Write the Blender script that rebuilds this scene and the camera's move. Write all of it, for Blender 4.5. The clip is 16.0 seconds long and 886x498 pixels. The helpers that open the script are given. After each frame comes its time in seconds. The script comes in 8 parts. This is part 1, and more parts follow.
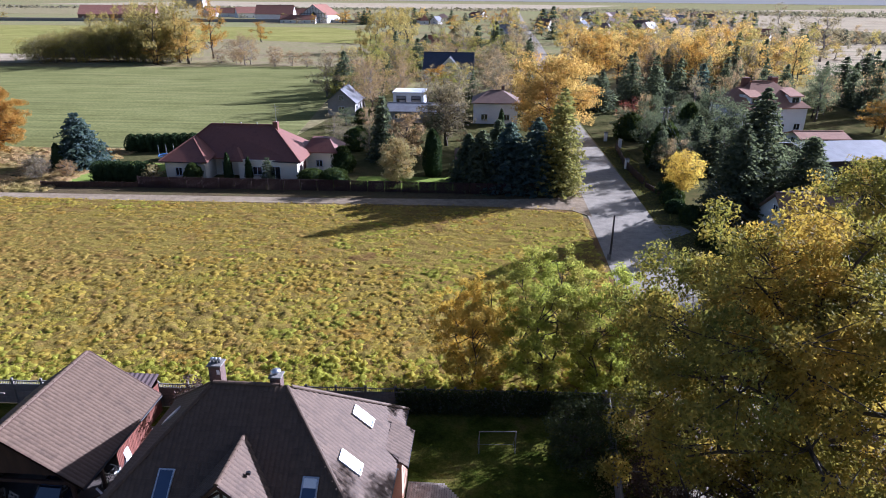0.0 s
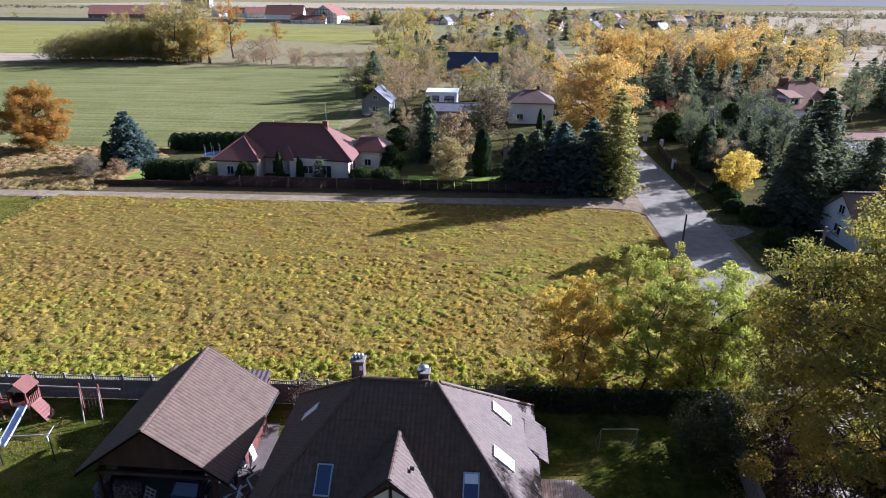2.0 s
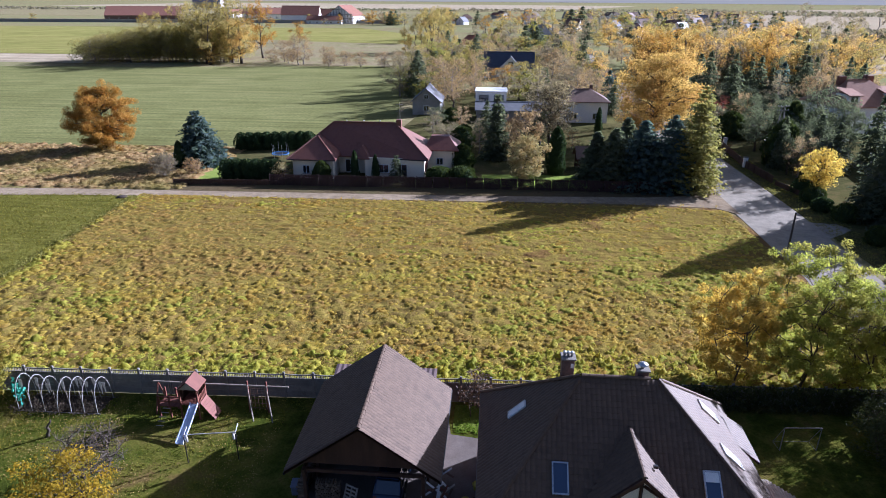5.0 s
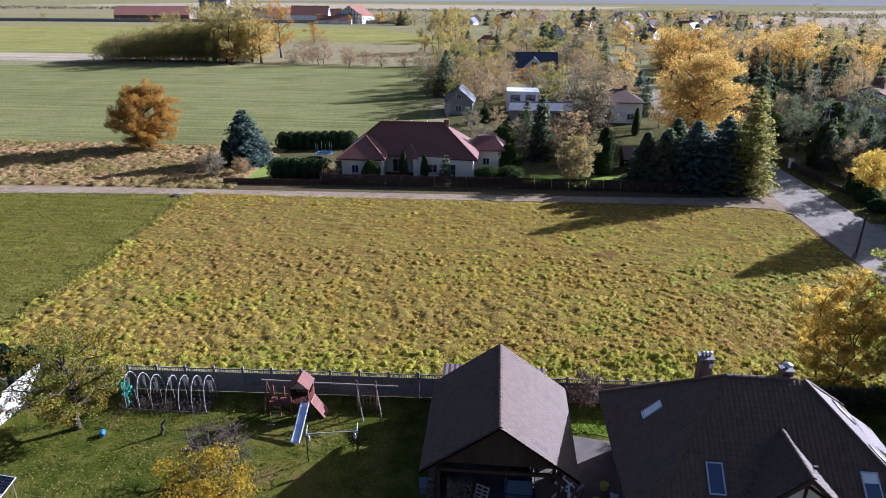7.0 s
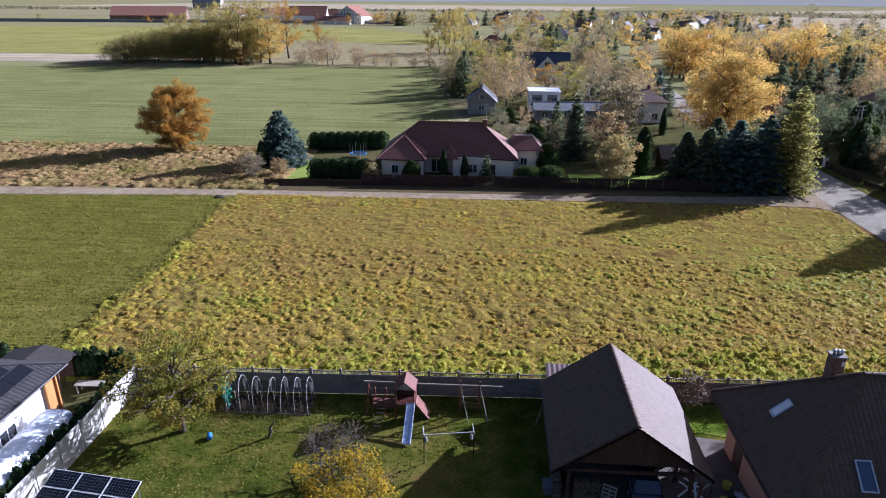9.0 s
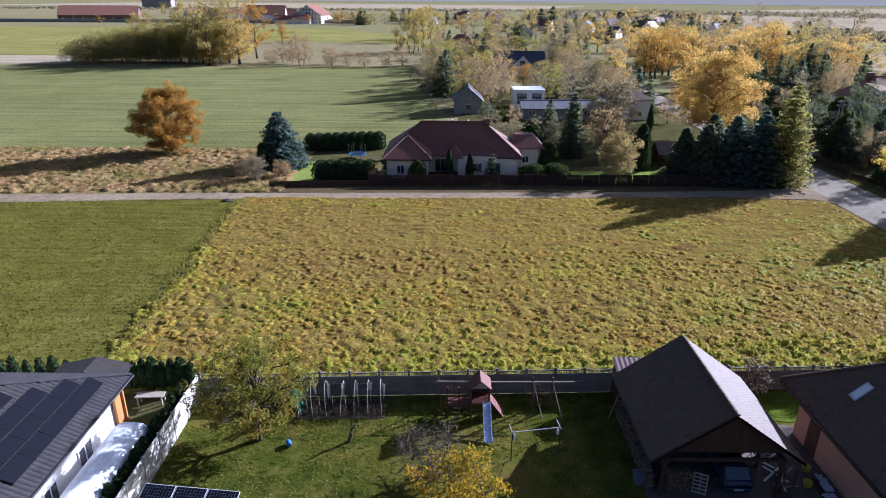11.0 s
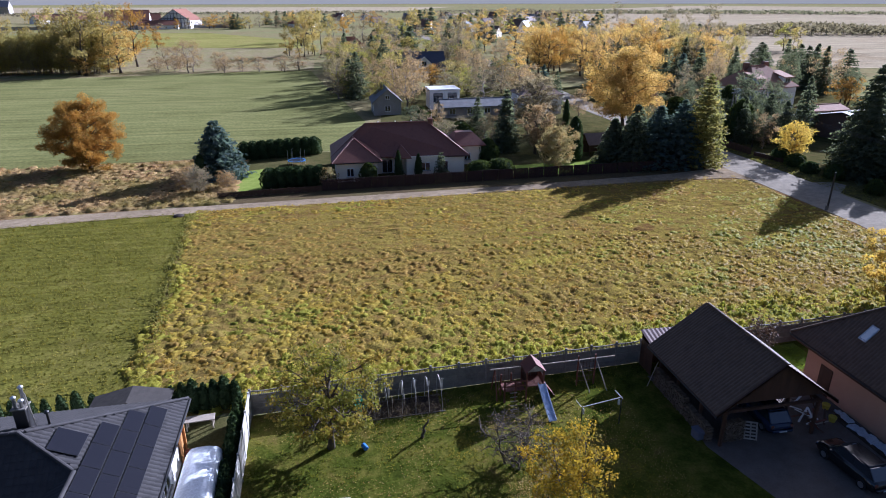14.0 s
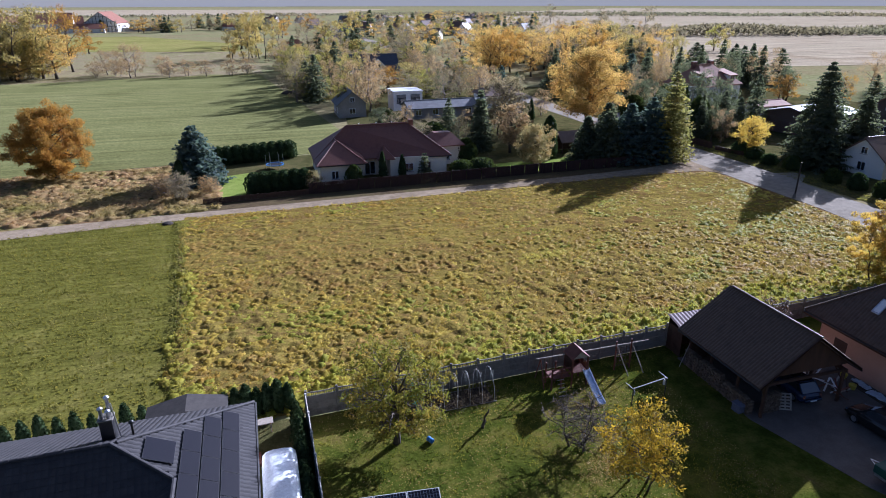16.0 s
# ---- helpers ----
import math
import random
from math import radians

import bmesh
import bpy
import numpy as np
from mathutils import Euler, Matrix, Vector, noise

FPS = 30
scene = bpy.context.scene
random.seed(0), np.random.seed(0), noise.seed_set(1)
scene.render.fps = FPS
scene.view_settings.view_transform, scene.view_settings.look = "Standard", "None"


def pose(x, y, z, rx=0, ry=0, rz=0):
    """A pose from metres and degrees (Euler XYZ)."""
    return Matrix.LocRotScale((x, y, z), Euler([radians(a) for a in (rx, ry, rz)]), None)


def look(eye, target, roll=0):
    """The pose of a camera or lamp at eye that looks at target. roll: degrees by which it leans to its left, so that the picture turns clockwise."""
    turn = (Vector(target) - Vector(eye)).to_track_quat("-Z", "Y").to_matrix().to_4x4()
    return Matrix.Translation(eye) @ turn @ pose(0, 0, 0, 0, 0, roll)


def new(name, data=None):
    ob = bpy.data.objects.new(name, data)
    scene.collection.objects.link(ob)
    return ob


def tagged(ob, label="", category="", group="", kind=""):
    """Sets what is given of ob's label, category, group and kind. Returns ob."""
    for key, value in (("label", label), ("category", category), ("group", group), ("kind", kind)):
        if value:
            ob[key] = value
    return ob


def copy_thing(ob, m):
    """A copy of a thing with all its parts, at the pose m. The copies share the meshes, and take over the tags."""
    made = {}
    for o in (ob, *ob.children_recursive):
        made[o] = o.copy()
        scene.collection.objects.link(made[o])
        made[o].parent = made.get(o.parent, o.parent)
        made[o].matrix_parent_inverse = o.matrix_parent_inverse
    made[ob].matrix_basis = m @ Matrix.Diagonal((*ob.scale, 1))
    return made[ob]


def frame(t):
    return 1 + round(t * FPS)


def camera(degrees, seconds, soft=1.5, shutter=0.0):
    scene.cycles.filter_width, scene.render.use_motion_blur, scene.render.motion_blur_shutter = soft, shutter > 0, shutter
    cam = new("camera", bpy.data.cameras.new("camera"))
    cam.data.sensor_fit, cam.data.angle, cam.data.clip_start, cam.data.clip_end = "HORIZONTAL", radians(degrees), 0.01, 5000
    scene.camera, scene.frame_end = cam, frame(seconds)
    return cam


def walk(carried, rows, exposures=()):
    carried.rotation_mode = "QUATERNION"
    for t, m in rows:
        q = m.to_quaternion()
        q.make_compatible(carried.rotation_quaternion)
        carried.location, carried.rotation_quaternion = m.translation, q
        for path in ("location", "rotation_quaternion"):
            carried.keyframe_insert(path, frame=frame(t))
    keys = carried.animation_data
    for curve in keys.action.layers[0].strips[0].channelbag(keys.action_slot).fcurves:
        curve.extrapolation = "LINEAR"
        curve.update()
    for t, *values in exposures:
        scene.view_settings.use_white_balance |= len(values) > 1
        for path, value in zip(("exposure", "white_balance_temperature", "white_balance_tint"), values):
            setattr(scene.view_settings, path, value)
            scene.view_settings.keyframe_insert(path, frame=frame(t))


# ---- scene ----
cam = camera(69.8, 16.0, soft=0.95)
PATH = [
    (0, (2.105, 1.286, 26.977), (1.981, 3.14, 26.238), 0.5),
    (0.5, (0.315, 1.108, 26.923), (0.19, 2.963, 26.186), 0.6),
    (1, (-1.635, 0.963, 26.848), (-1.763, 2.817, 26.109), 0.5),
    (1.5, (-3.443, 0.812, 26.786), (-3.572, 2.666, 26.047), 0.6),
    (2, (-5.371, 0.628, 26.725), (-5.502, 2.482, 25.988), 0.6),
    (2.5, (-7.149, 0.564, 26.648), (-7.282, 2.418, 25.91), 0.6),
    (3, (-9.006, 0.492, 26.572), (-9.143, 2.346, 25.834), 0.5),
    (3.5, (-10.766, 0.333, 26.547), (-10.904, 2.186, 25.809), 0.5),
    (4, (-12.639, 0.177, 26.502), (-12.78, 2.031, 25.764), 0.4),
    (6.3, (-20.907, -0.395, 26.282), (-21.06, 1.458, 25.546), 0.5),
    (6.5, (-21.639, -0.459, 26.279), (-21.791, 1.394, 25.543), 0.5),
    (7, (-23.475, -0.635, 26.246), (-23.629, 1.219, 25.51), 0.5),
    (7.5, (-25.22, -0.72, 26.218), (-25.374, 1.133, 25.482), 0.5),
    (8, (-27.08, -0.826, 26.165), (-27.232, 1.027, 25.429), 0.4),
    (8.5, (-28.91, -0.96, 26.14), (-29.054, 0.894, 25.405), 0.5),
    (9, (-30.852, -1.103, 26.117), (-30.983, 0.753, 25.382), 0.5),
    (9.2, (-31.632, -1.139, 26.114), (-31.758, 0.717, 25.379), 0.5),
    (11.3, (-39.295, -1.663, 26.146), (-39.269, 0.196, 25.41), 0.4),
    (11.5, (-40.021, -1.727, 26.141), (-39.974, 0.132, 25.405), 0.3),
    (12, (-41.886, -1.848, 26.174), (-41.782, 0.009, 25.439), 0.2),
    (12.5, (-43.644, -1.934, 26.167), (-43.48, -0.081, 25.432), 0.2),
    (13, (-45.471, -2.01, 26.208), (-45.243, -0.164, 25.474), 0.0),
    (13.5, (-47.246, -2.01, 26.202), (-46.957, -0.171, 25.47), 0.0),
    (14, (-49.086, -1.951, 26.177), (-48.735, -0.123, 25.446), -0.1),
    (14.5, (-50.88, -1.824, 26.138), (-50.484, -0.004, 25.408), -0.1),
    (15, (-52.786, -1.699, 26.129), (-52.342, 0.11, 25.402), -0.1),
    (15.5, (-54.619, -1.491, 26.098), (-54.129, 0.307, 25.371), -0.1),
    (16, (-56.548, -1.261, 26.123), (-56.012, 0.524, 25.398), -0.1),
]
walk(cam, [(t, look(eye, target, roll)) for t, eye, target, roll in PATH], exposures=((0.0, 1.57, 4980, 23), (4.0, 1.56, 4980, 23), (8.0, 1.40, 5010, 23), (16.0, 1.34, 4950, 23)))

# ---- world, sun, exposure ----
SUN_DIR = Vector((0.83, 0.56, 0.385)).normalized()
world = bpy.data.worlds.new("sky")
scene.world = world
world.use_nodes = True
sky = world.node_tree.nodes.new("ShaderNodeTexSky")
sky.sky_type, sky.sun_disc = "NISHITA", False
sky.sun_elevation, sky.sun_rotation = math.asin(SUN_DIR.z), math.atan2(SUN_DIR.x, SUN_DIR.y)
sky.air_density, sky.dust_density, sky.ozone_density = 1.0, 4.0, 1.5
background = world.node_tree.nodes["Background"]
background.inputs["Strength"].default_value = 0.035
world.node_tree.links.new(sky.outputs["Color"], background.inputs["Color"])
sun = new("sun", bpy.data.lights.new("sun", "SUN"))
sun.data.energy, sun.data.angle, sun.data.color = 5.0, radians(0.6), (1.0, 0.955, 0.90)
sun.matrix_world = look(SUN_DIR * 200, (0, 0, 0))

# ---- geometry helpers ----
class Geo:
    """Collects vertices and faces of one mesh."""

    def __init__(self):
        self.v, self.f = [], []

    def add(self, verts, faces):
        n = len(self.v)
        self.v.extend(verts)
        self.f.extend([tuple(i + n for i in face) for face in faces])
        return self

    def box(self, x0, x1, y0, y1, z0, z1, c=0.0, m=None):
        """An upright box, with its edges chamfered by c."""
        if c <= 0:
            vs = [(x, y, z) for z in (z0, z1) for y in (y0, y1) for x in (x0, x1)]
            fs = [(0, 2, 3, 1), (4, 5, 7, 6), (0, 1, 5, 4), (2, 6, 7, 3), (0, 4, 6, 2), (1, 3, 7, 5)]
        else:
            c = min(c, (x1 - x0) / 2.1, (y1 - y0) / 2.1, (z1 - z0) / 2.1)
            ring = lambda k, z: [(x0 + k, y0 + c, z), (x0 + c, y0 + k, z), (x1 - c, y0 + k, z), (x1 - k, y0 + c, z),
                                 (x1 - k, y1 - c, z), (x1 - c, y1 - k, z), (x0 + c, y1 - k, z), (x0 + k, y1 - c, z)]
            vs = ring(c, z0) + ring(0, z0 + c) + ring(0, z1 - c) + ring(c, z1)
            fs = [tuple(range(7, -1, -1)), tuple(range(24, 32))]
            for k in range(3):
                fs += [(8 * k + i, 8 * k + (i + 1) % 8, 8 * k + 8 + (i + 1) % 8, 8 * k + 8 + i) for i in range(8)]
        if m is not None:
            vs = [tuple(m @ Vector(p)) for p in vs]
        return self.add(vs, fs)

    def slab(self, poly, down):
        """A plate: the polygon as its top, thick by the vector down."""
        down = Vector(down) if not isinstance(down, (int, float)) else Vector((0, 0, -down))
        top = [Vector(p) for p in poly]
        n = len(top)
        normal = sum(((top[i] - top[0]).cross(top[i + 1] - top[0]) for i in range(1, n - 1)), Vector())
        if normal.dot(down) > 0:
            top.reverse()
        vs = [tuple(p) for p in top] + [tuple(p + down) for p in top]
        fs = [tuple(range(n)), tuple(range(2 * n - 1, n - 1, -1))]
        fs += [(i, n + i, n + (i + 1) % n, (i + 1) % n) for i in range(n)]
        return self.add(vs, fs)

    def tube(self, points, radii, sides=6, caps=True):
        """A round bar along points."""
        pts = [Vector(p) for p in points]
        if isinstance(radii, (int, float)):
            radii = [radii] * len(pts)
        n0, vs, fs = 0, [], []
        side = None
        for i, p in enumerate(pts):
            d = (pts[min(i + 1, len(pts) - 1)] - pts[max(i - 1, 0)]).normalized()
            if side is None:
                side = d.cross(Vector((0, 0, 1)) if abs(d.z) < 0.9 else Vector((1, 0, 0))).normalized()
            side = (side - d * side.dot(d)).normalized()
            other = d.cross(side)
            for k in range(sides):
                a = 2 * math.pi * k / sides
                vs.append(tuple(p + (side * math.cos(a) + other * math.sin(a)) * radii[i]))
        for i in range(len(pts) - 1):
            for k in range(sides):
                a, b = i * sides + k, i * sides + (k + 1) % sides
                fs.append((a, b, b + sides, a + sides))
        if caps:
            fs += [tuple(range(sides - 1, -1, -1)), tuple(range(len(vs) - sides, len(vs)))]
        return self.add(vs, fs)

    def lathe(self, cx, cy, profile, sides=12):
        """A turned body: profile of (radius, z) from below upwards."""
        vs, fs = [], []
        for r, z in profile:
            vs += [(cx + r * math.cos(2 * math.pi * k / sides), cy + r * math.sin(2 * math.pi * k / sides), z) for k in range(sides)]
        for i in range(len(profile) - 1):
            for k in range(sides):
                a, b = i * sides + k, i * sides + (k + 1) % sides
                fs.append((a, b, b + sides, a + sides))
        fs += [tuple(range(sides - 1, -1, -1)), tuple(range(len(vs) - sides, len(vs)))]
        return self.add(vs, fs)

    def mesh(self, name, material, smooth=False):
        me = bpy.data.meshes.new(name)
        me.from_pydata(self.v, [], self.f)
        me.materials.append(material)
        if smooth:
            me.polygons.foreach_set("use_smooth", [True] * len(me.polygons))
        me.update()
        return me


def part(name, geo, material, parent=None, label="", smooth=False, m=None):
    """Links a Geo as one mesh object, under a thing or a part."""
    ob = new(name, geo.mesh(name, material, smooth) if isinstance(geo, Geo) else geo)
    if m is not None:
        ob.matrix_basis = m
    if parent is not None:
        ob.parent = parent
    if label:
        tagged(ob, label)
    return ob


def thing(name, label, category, m=None, group="", kind=""):
    """An Empty that stands for a thing made of parts."""
    ob = new(name)
    if m is not None:
        ob.matrix_basis = m
    return tagged(ob, label, category, group, kind)


def solid(name, geo, material, label, category, group="", kind="", smooth=False, m=None):
    """A thing of one mesh."""
    return tagged(part(name, geo, material, None, "", smooth, m), label, category, group, kind)


def fast_mesh(name, verts, faces, material, smooth=False):
    """A mesh of equal polygons from arrays."""
    verts, faces = np.asarray(verts, np.float32), np.asarray(faces, np.int32)
    me = bpy.data.meshes.new(name)
    k = faces.shape[1]
    me.vertices.add(len(verts))
    me.vertices.foreach_set("co", verts.ravel())
    me.loops.add(faces.size)
    me.loops.foreach_set("vertex_index", faces.ravel())
    me.polygons.add(len(faces))
    me.polygons.foreach_set("loop_start", np.arange(0, faces.size, k, dtype=np.int32))
    me.polygons.foreach_set("loop_total", np.full(len(faces), k, np.int32))
    me.materials.append(material)
    me.update(calc_edges=True)
    me.polygons.foreach_set("use_smooth", np.full(len(faces), smooth))
    return me


# ---- materials ----
def nodes_of(name):
    mat = bpy.data.materials.new(name)
    mat.use_nodes = True
    nt = mat.node_tree
    return mat, nt, nt.nodes["Principled BSDF"]


def ramp(nt, fac, colours, positions=None):
    node = nt.nodes.new("ShaderNodeValToRGB")
    n = len(colours)
    positions = positions or [i / max(1, n - 1) for i in range(n)]
    el = node.color_ramp.elements
    while len(el) < n:
        el.new(0.5)
    for e, c, p in zip(el, colours, positions):
        e.color, e.position = (*c[:3], 1), p
    nt.links.new(fac, node.inputs[0])
    return node.outputs[0]


def noise_node(nt, scale, detail=4.0, rough=0.6, coords=None, distortion=0.0):
    node = nt.nodes.new("ShaderNodeTexNoise")
    node.inputs["Scale"].default_value, node.inputs["Detail"].default_value = scale, detail
    node.inputs["Roughness"].default_value, node.inputs["Distortion"].default_value = rough, distortion
    if coords is not None:
        nt.links.new(coords, node.inputs["Vector"])
    return node.outputs[0]


def mixed(nt, fac, a, b, mode="MIX"):
    node = nt.nodes.new("ShaderNodeMix")
    node.data_type, node.blend_type = "RGBA", mode
    for socket, value in ((node.inputs[0], fac), (node.inputs[6], a), (node.inputs[7], b)):
        if isinstance(value, bpy.types.NodeSocket):
            nt.links.new(value, socket)
        else:
            socket.default_value = value
    return node.outputs[2]


def bump(nt, bsdf, height, strength, distance):
    node = nt.nodes.new("ShaderNodeBump")
    node.inputs["Strength"].default_value, node.inputs["Distance"].default_value = strength, distance
    nt.links.new(height, node.inputs["Height"])
    nt.links.new(node.outputs[0], bsdf.inputs["Normal"])


def position(nt, scale=(1, 1, 1), turn=0.0):
    geo, mapping = nt.nodes.new("ShaderNodeNewGeometry"), nt.nodes.new("ShaderNodeMapping")
    mapping.inputs["Scale"].default_value = scale
    mapping.inputs["Rotation"].default_value = (0, 0, turn)
    nt.links.new(geo.outputs["Position"], mapping.inputs["Vector"])
    return mapping.outputs[0]


def local(nt, scale=(1, 1, 1)):
    tc, mapping = nt.nodes.new("ShaderNodeTexCoord"), nt.nodes.new("ShaderNodeMapping")
    mapping.inputs["Scale"].default_value = scale
    nt.links.new(tc.outputs["Object"], mapping.inputs["Vector"])
    return mapping.outputs[0]


def surface(name, colours, scale=2.0, rough=0.7, fine=30.0, relief=0.3, depth=0.01, metal=0.0, stretch=(1, 1, 1), spec=0.3, rnd=0.0):
    """A plain rough surface: stains at one scale, grain at another, and fine relief."""
    mat, nt, bsdf = nodes_of(name)
    co = position(nt, stretch) if rnd else local(nt, stretch)
    big, small = noise_node(nt, scale, 5, 0.65, co), noise_node(nt, fine, 3, 0.6, co)
    colour = ramp(nt, big, colours, [0.3 + 0.4 * i / max(1, len(colours) - 1) for i in range(len(colours))])
    grain = ramp(nt, small, [(0.7, 0.7, 0.7), (1.2, 1.2, 1.2)], [0.3, 0.7])
    colour = mixed(nt, 0.6, colour, grain, "MULTIPLY")
    if rnd:
        info = nt.nodes.new("ShaderNodeObjectInfo")
        geo, add, wrap = nt.nodes.new("ShaderNodeNewGeometry"), nt.nodes.new("ShaderNodeMath"), nt.nodes.new("ShaderNodeMath")
        wrap.operation = "FRACT"
        nt.links.new(info.outputs["Random"], add.inputs[0])
        nt.links.new(geo.outputs["Random Per Island"], add.inputs[1])
        nt.links.new(add.outputs[0], wrap.inputs[0])
        shade = ramp(nt, wrap.outputs[0], [(1 - rnd,) * 3, (1 + rnd,) * 3])
        colour = mixed(nt, 1.0, colour, shade, "MULTIPLY")
    nt.links.new(colour, bsdf.inputs["Base Color"])
    nt.links.new(ramp(nt, small, [(rough - 0.1,) * 3, (min(1, rough + 0.1),) * 3]), bsdf.inputs["Roughness"])
    bsdf.inputs["Metallic"].default_value = metal
    bsdf.inputs["Specular IOR Level"].default_value = spec
    if relief:
        bump(nt, bsdf, small, relief, depth)
    return mat


def foliage(name, colours, translucent=0.45, patch=0.35, patch_colour=None, rough=0.6, bough=1.1, own=0.4, gloss=0.05, fine=0.0):
    """Leaves: each leaf takes its own shade, and whole boughs lean towards a second one; light passes through."""
    mat, nt, bsdf = nodes_of(name)
    geo = nt.nodes.new("ShaderNodeNewGeometry")
    leaf_part, blend = nt.nodes.new("ShaderNodeMath"), nt.nodes.new("ShaderNodeMath")
    leaf_part.operation, blend.operation = "MULTIPLY", "MULTIPLY_ADD"
    nt.links.new(geo.outputs["Random Per Island"], leaf_part.inputs[0])
    leaf_part.inputs[1].default_value = own
    near_noise = noise_node(nt, bough, 2, 0.5, position(nt))
    spread = ramp(nt, near_noise, [(0, 0, 0), (1, 1, 1)], [0.3, 0.7])
    nt.links.new(spread, blend.inputs[0])
    blend.inputs[1].default_value = 1 - own
    nt.links.new(leaf_part.outputs[0], blend.inputs[2])
    colour = ramp(nt, blend.outputs[0], colours)
    if patch_colour:
        big = noise_node(nt, patch, 3, 0.55, position(nt))
        colour = mixed(nt, ramp(nt, big, [(0, 0, 0), (1, 1, 1)], [0.45, 0.68]), colour, patch_colour)
    if fine:
        speck = noise_node(nt, fine, 2, 0.6, position(nt))
        colour = mixed(nt, 1.0, colour, ramp(nt, speck, [(0.62, 0.62, 0.62), (1.25, 1.25, 1.25)], [0.32, 0.66]), "MULTIPLY")
    nt.links.new(colour, bsdf.inputs["Base Color"])
    bsdf.inputs["Roughness"].default_value = rough
    bsdf.inputs["Specular IOR Level"].default_value = gloss
    tr, mix = nt.nodes.new("ShaderNodeBsdfTranslucent"), nt.nodes.new("ShaderNodeMixShader")
    gain = mixed(nt, 1.0, colour, (1.4, 1.38, 0.95, 1), "MULTIPLY")
    nt.links.new(gain, tr.inputs["Color"])
    mix.inputs[0].default_value = translucent
    nt.links.new(bsdf.outputs[0], mix.inputs[1])
    nt.links.new(tr.outputs[0], mix.inputs[2])
    nt.links.new(mix.outputs[0], nt.nodes["Material Output"].inputs["Surface"])
    return mat


def earth(name, colours, scales=(0.06, 0.5, 6.0), rows=None, relief=0.6, depth=0.12, positions=None):
    """Open ground: three scales of colour; rows gives the spacing, stretch and turn of drill rows."""
    mat, nt, bsdf = nodes_of(name)
    co = position(nt)
    a, b, c = (noise_node(nt, s, 5, 0.65, co) for s in scales)
    blend = nt.nodes.new("ShaderNodeMath")
    blend.operation = "MULTIPLY_ADD"
    nt.links.new(b, blend.inputs[0])
    blend.inputs[1].default_value = 0.55
    half = nt.nodes.new("ShaderNodeMath")
    half.operation = "MULTIPLY"
    nt.links.new(a, half.inputs[0])
    half.inputs[1].default_value = 0.45
    nt.links.new(half.outputs[0], blend.inputs[2])
    colour = ramp(nt, blend.outputs[0], colours, positions or [0.36 + 0.28 * i / max(1, len(colours) - 1) for i in range(len(colours))])
    colour = mixed(nt, 0.7, colour, ramp(nt, c, [(0.55,) * 3, (1.35,) * 3], [0.3, 0.7]), "MULTIPLY")
    if rows:
        streak = noise_node(nt, rows[0], 3, 0.7, position(nt, (rows[1], 1, 1), rows[2]))
        colour = mixed(nt, 0.65, colour, ramp(nt, streak, [(0.62,) * 3, (1.24,) * 3], [0.36, 0.64]), "MULTIPLY")
    nt.links.new(colour, bsdf.inputs["Base Color"])
    bsdf.inputs["Roughness"].default_value = 0.95
    bsdf.inputs["Specular IOR Level"].default_value = 0.0
    if relief:
        bump(nt, bsdf, c, relief, depth)
    return mat


def glass(name, colour, rough=0.05, coat=1.0, spec=0.8):
    mat, nt, bsdf = nodes_of(name)
    bsdf.inputs["Base Color"].default_value = colour
    bsdf.inputs["Roughness"].default_value = rough
    bsdf.inputs["Specular IOR Level"].default_value = spec
    bsdf.inputs["Coat Weight"].default_value = coat
    bsdf.inputs["Coat Roughness"].default_value = 0.03
    return mat

M_PLOT = earth("rough_plot_soil", [(0.15, 0.080, 0.038), (0.175, 0.110, 0.044), (0.195, 0.15, 0.050), (0.195, 0.112, 0.047)], (0.045, 0.4, 5.0), depth=0.25)
M_CROP = earth("green_crop", [(0.093, 0.088, 0.018), (0.128, 0.121, 0.022), (0.172, 0.150, 0.037)], (0.04, 0.35, 4.0), rows=(1.5, 0.05, 0.06), depth=0.08)
M_FARCROP = earth("pale_green_crop", [(0.149, 0.150, 0.051), (0.184, 0.184, 0.066), (0.216, 0.209, 0.080)], (0.012, 0.08, 1.5), rows=(0.55, 0.03, 0.05), depth=0.1)
M_FAR2 = earth("bright_meadow", [(0.192, 0.189, 0.051), (0.254, 0.237, 0.069), (0.287, 0.249, 0.087)], (0.012, 0.08, 1.0), rows=(0.25, 0.05, 0.04), depth=0.1)
M_DRY = earth("dry_grass_strip", [(0.137, 0.086, 0.041), (0.233, 0.150, 0.068), (0.201, 0.177, 0.055), (0.318, 0.232, 0.106)], (0.05, 0.25, 2.0), depth=0.3)
M_ROUGH = earth("rough_pasture", [(0.17, 0.135, 0.075), (0.27, 0.22, 0.125), (0.22, 0.20, 0.09), (0.31, 0.255, 0.155)], (0.03, 0.12, 1.2), depth=0.2)
M_STUBBLE = earth("pale_stubble", [(0.30, 0.235, 0.145), (0.40, 0.33, 0.22), (0.36, 0.31, 0.19)], (0.006, 0.05, 0.8), rows=(0.12, 0.08, 0.1), depth=0.1)
M_BASE = earth("open_country", [(0.16, 0.13, 0.065), (0.24, 0.20, 0.10), (0.21, 0.21, 0.09), (0.30, 0.245, 0.145)], (0.006, 0.03, 0.5), depth=0.1)
M_LAWN = earth("garden_lawn", [(0.028, 0.036, 0.006), (0.054, 0.067, 0.009), (0.108, 0.102, 0.019), (0.130, 0.092, 0.031)], (0.12, 0.55, 7.0), depth=0.08)
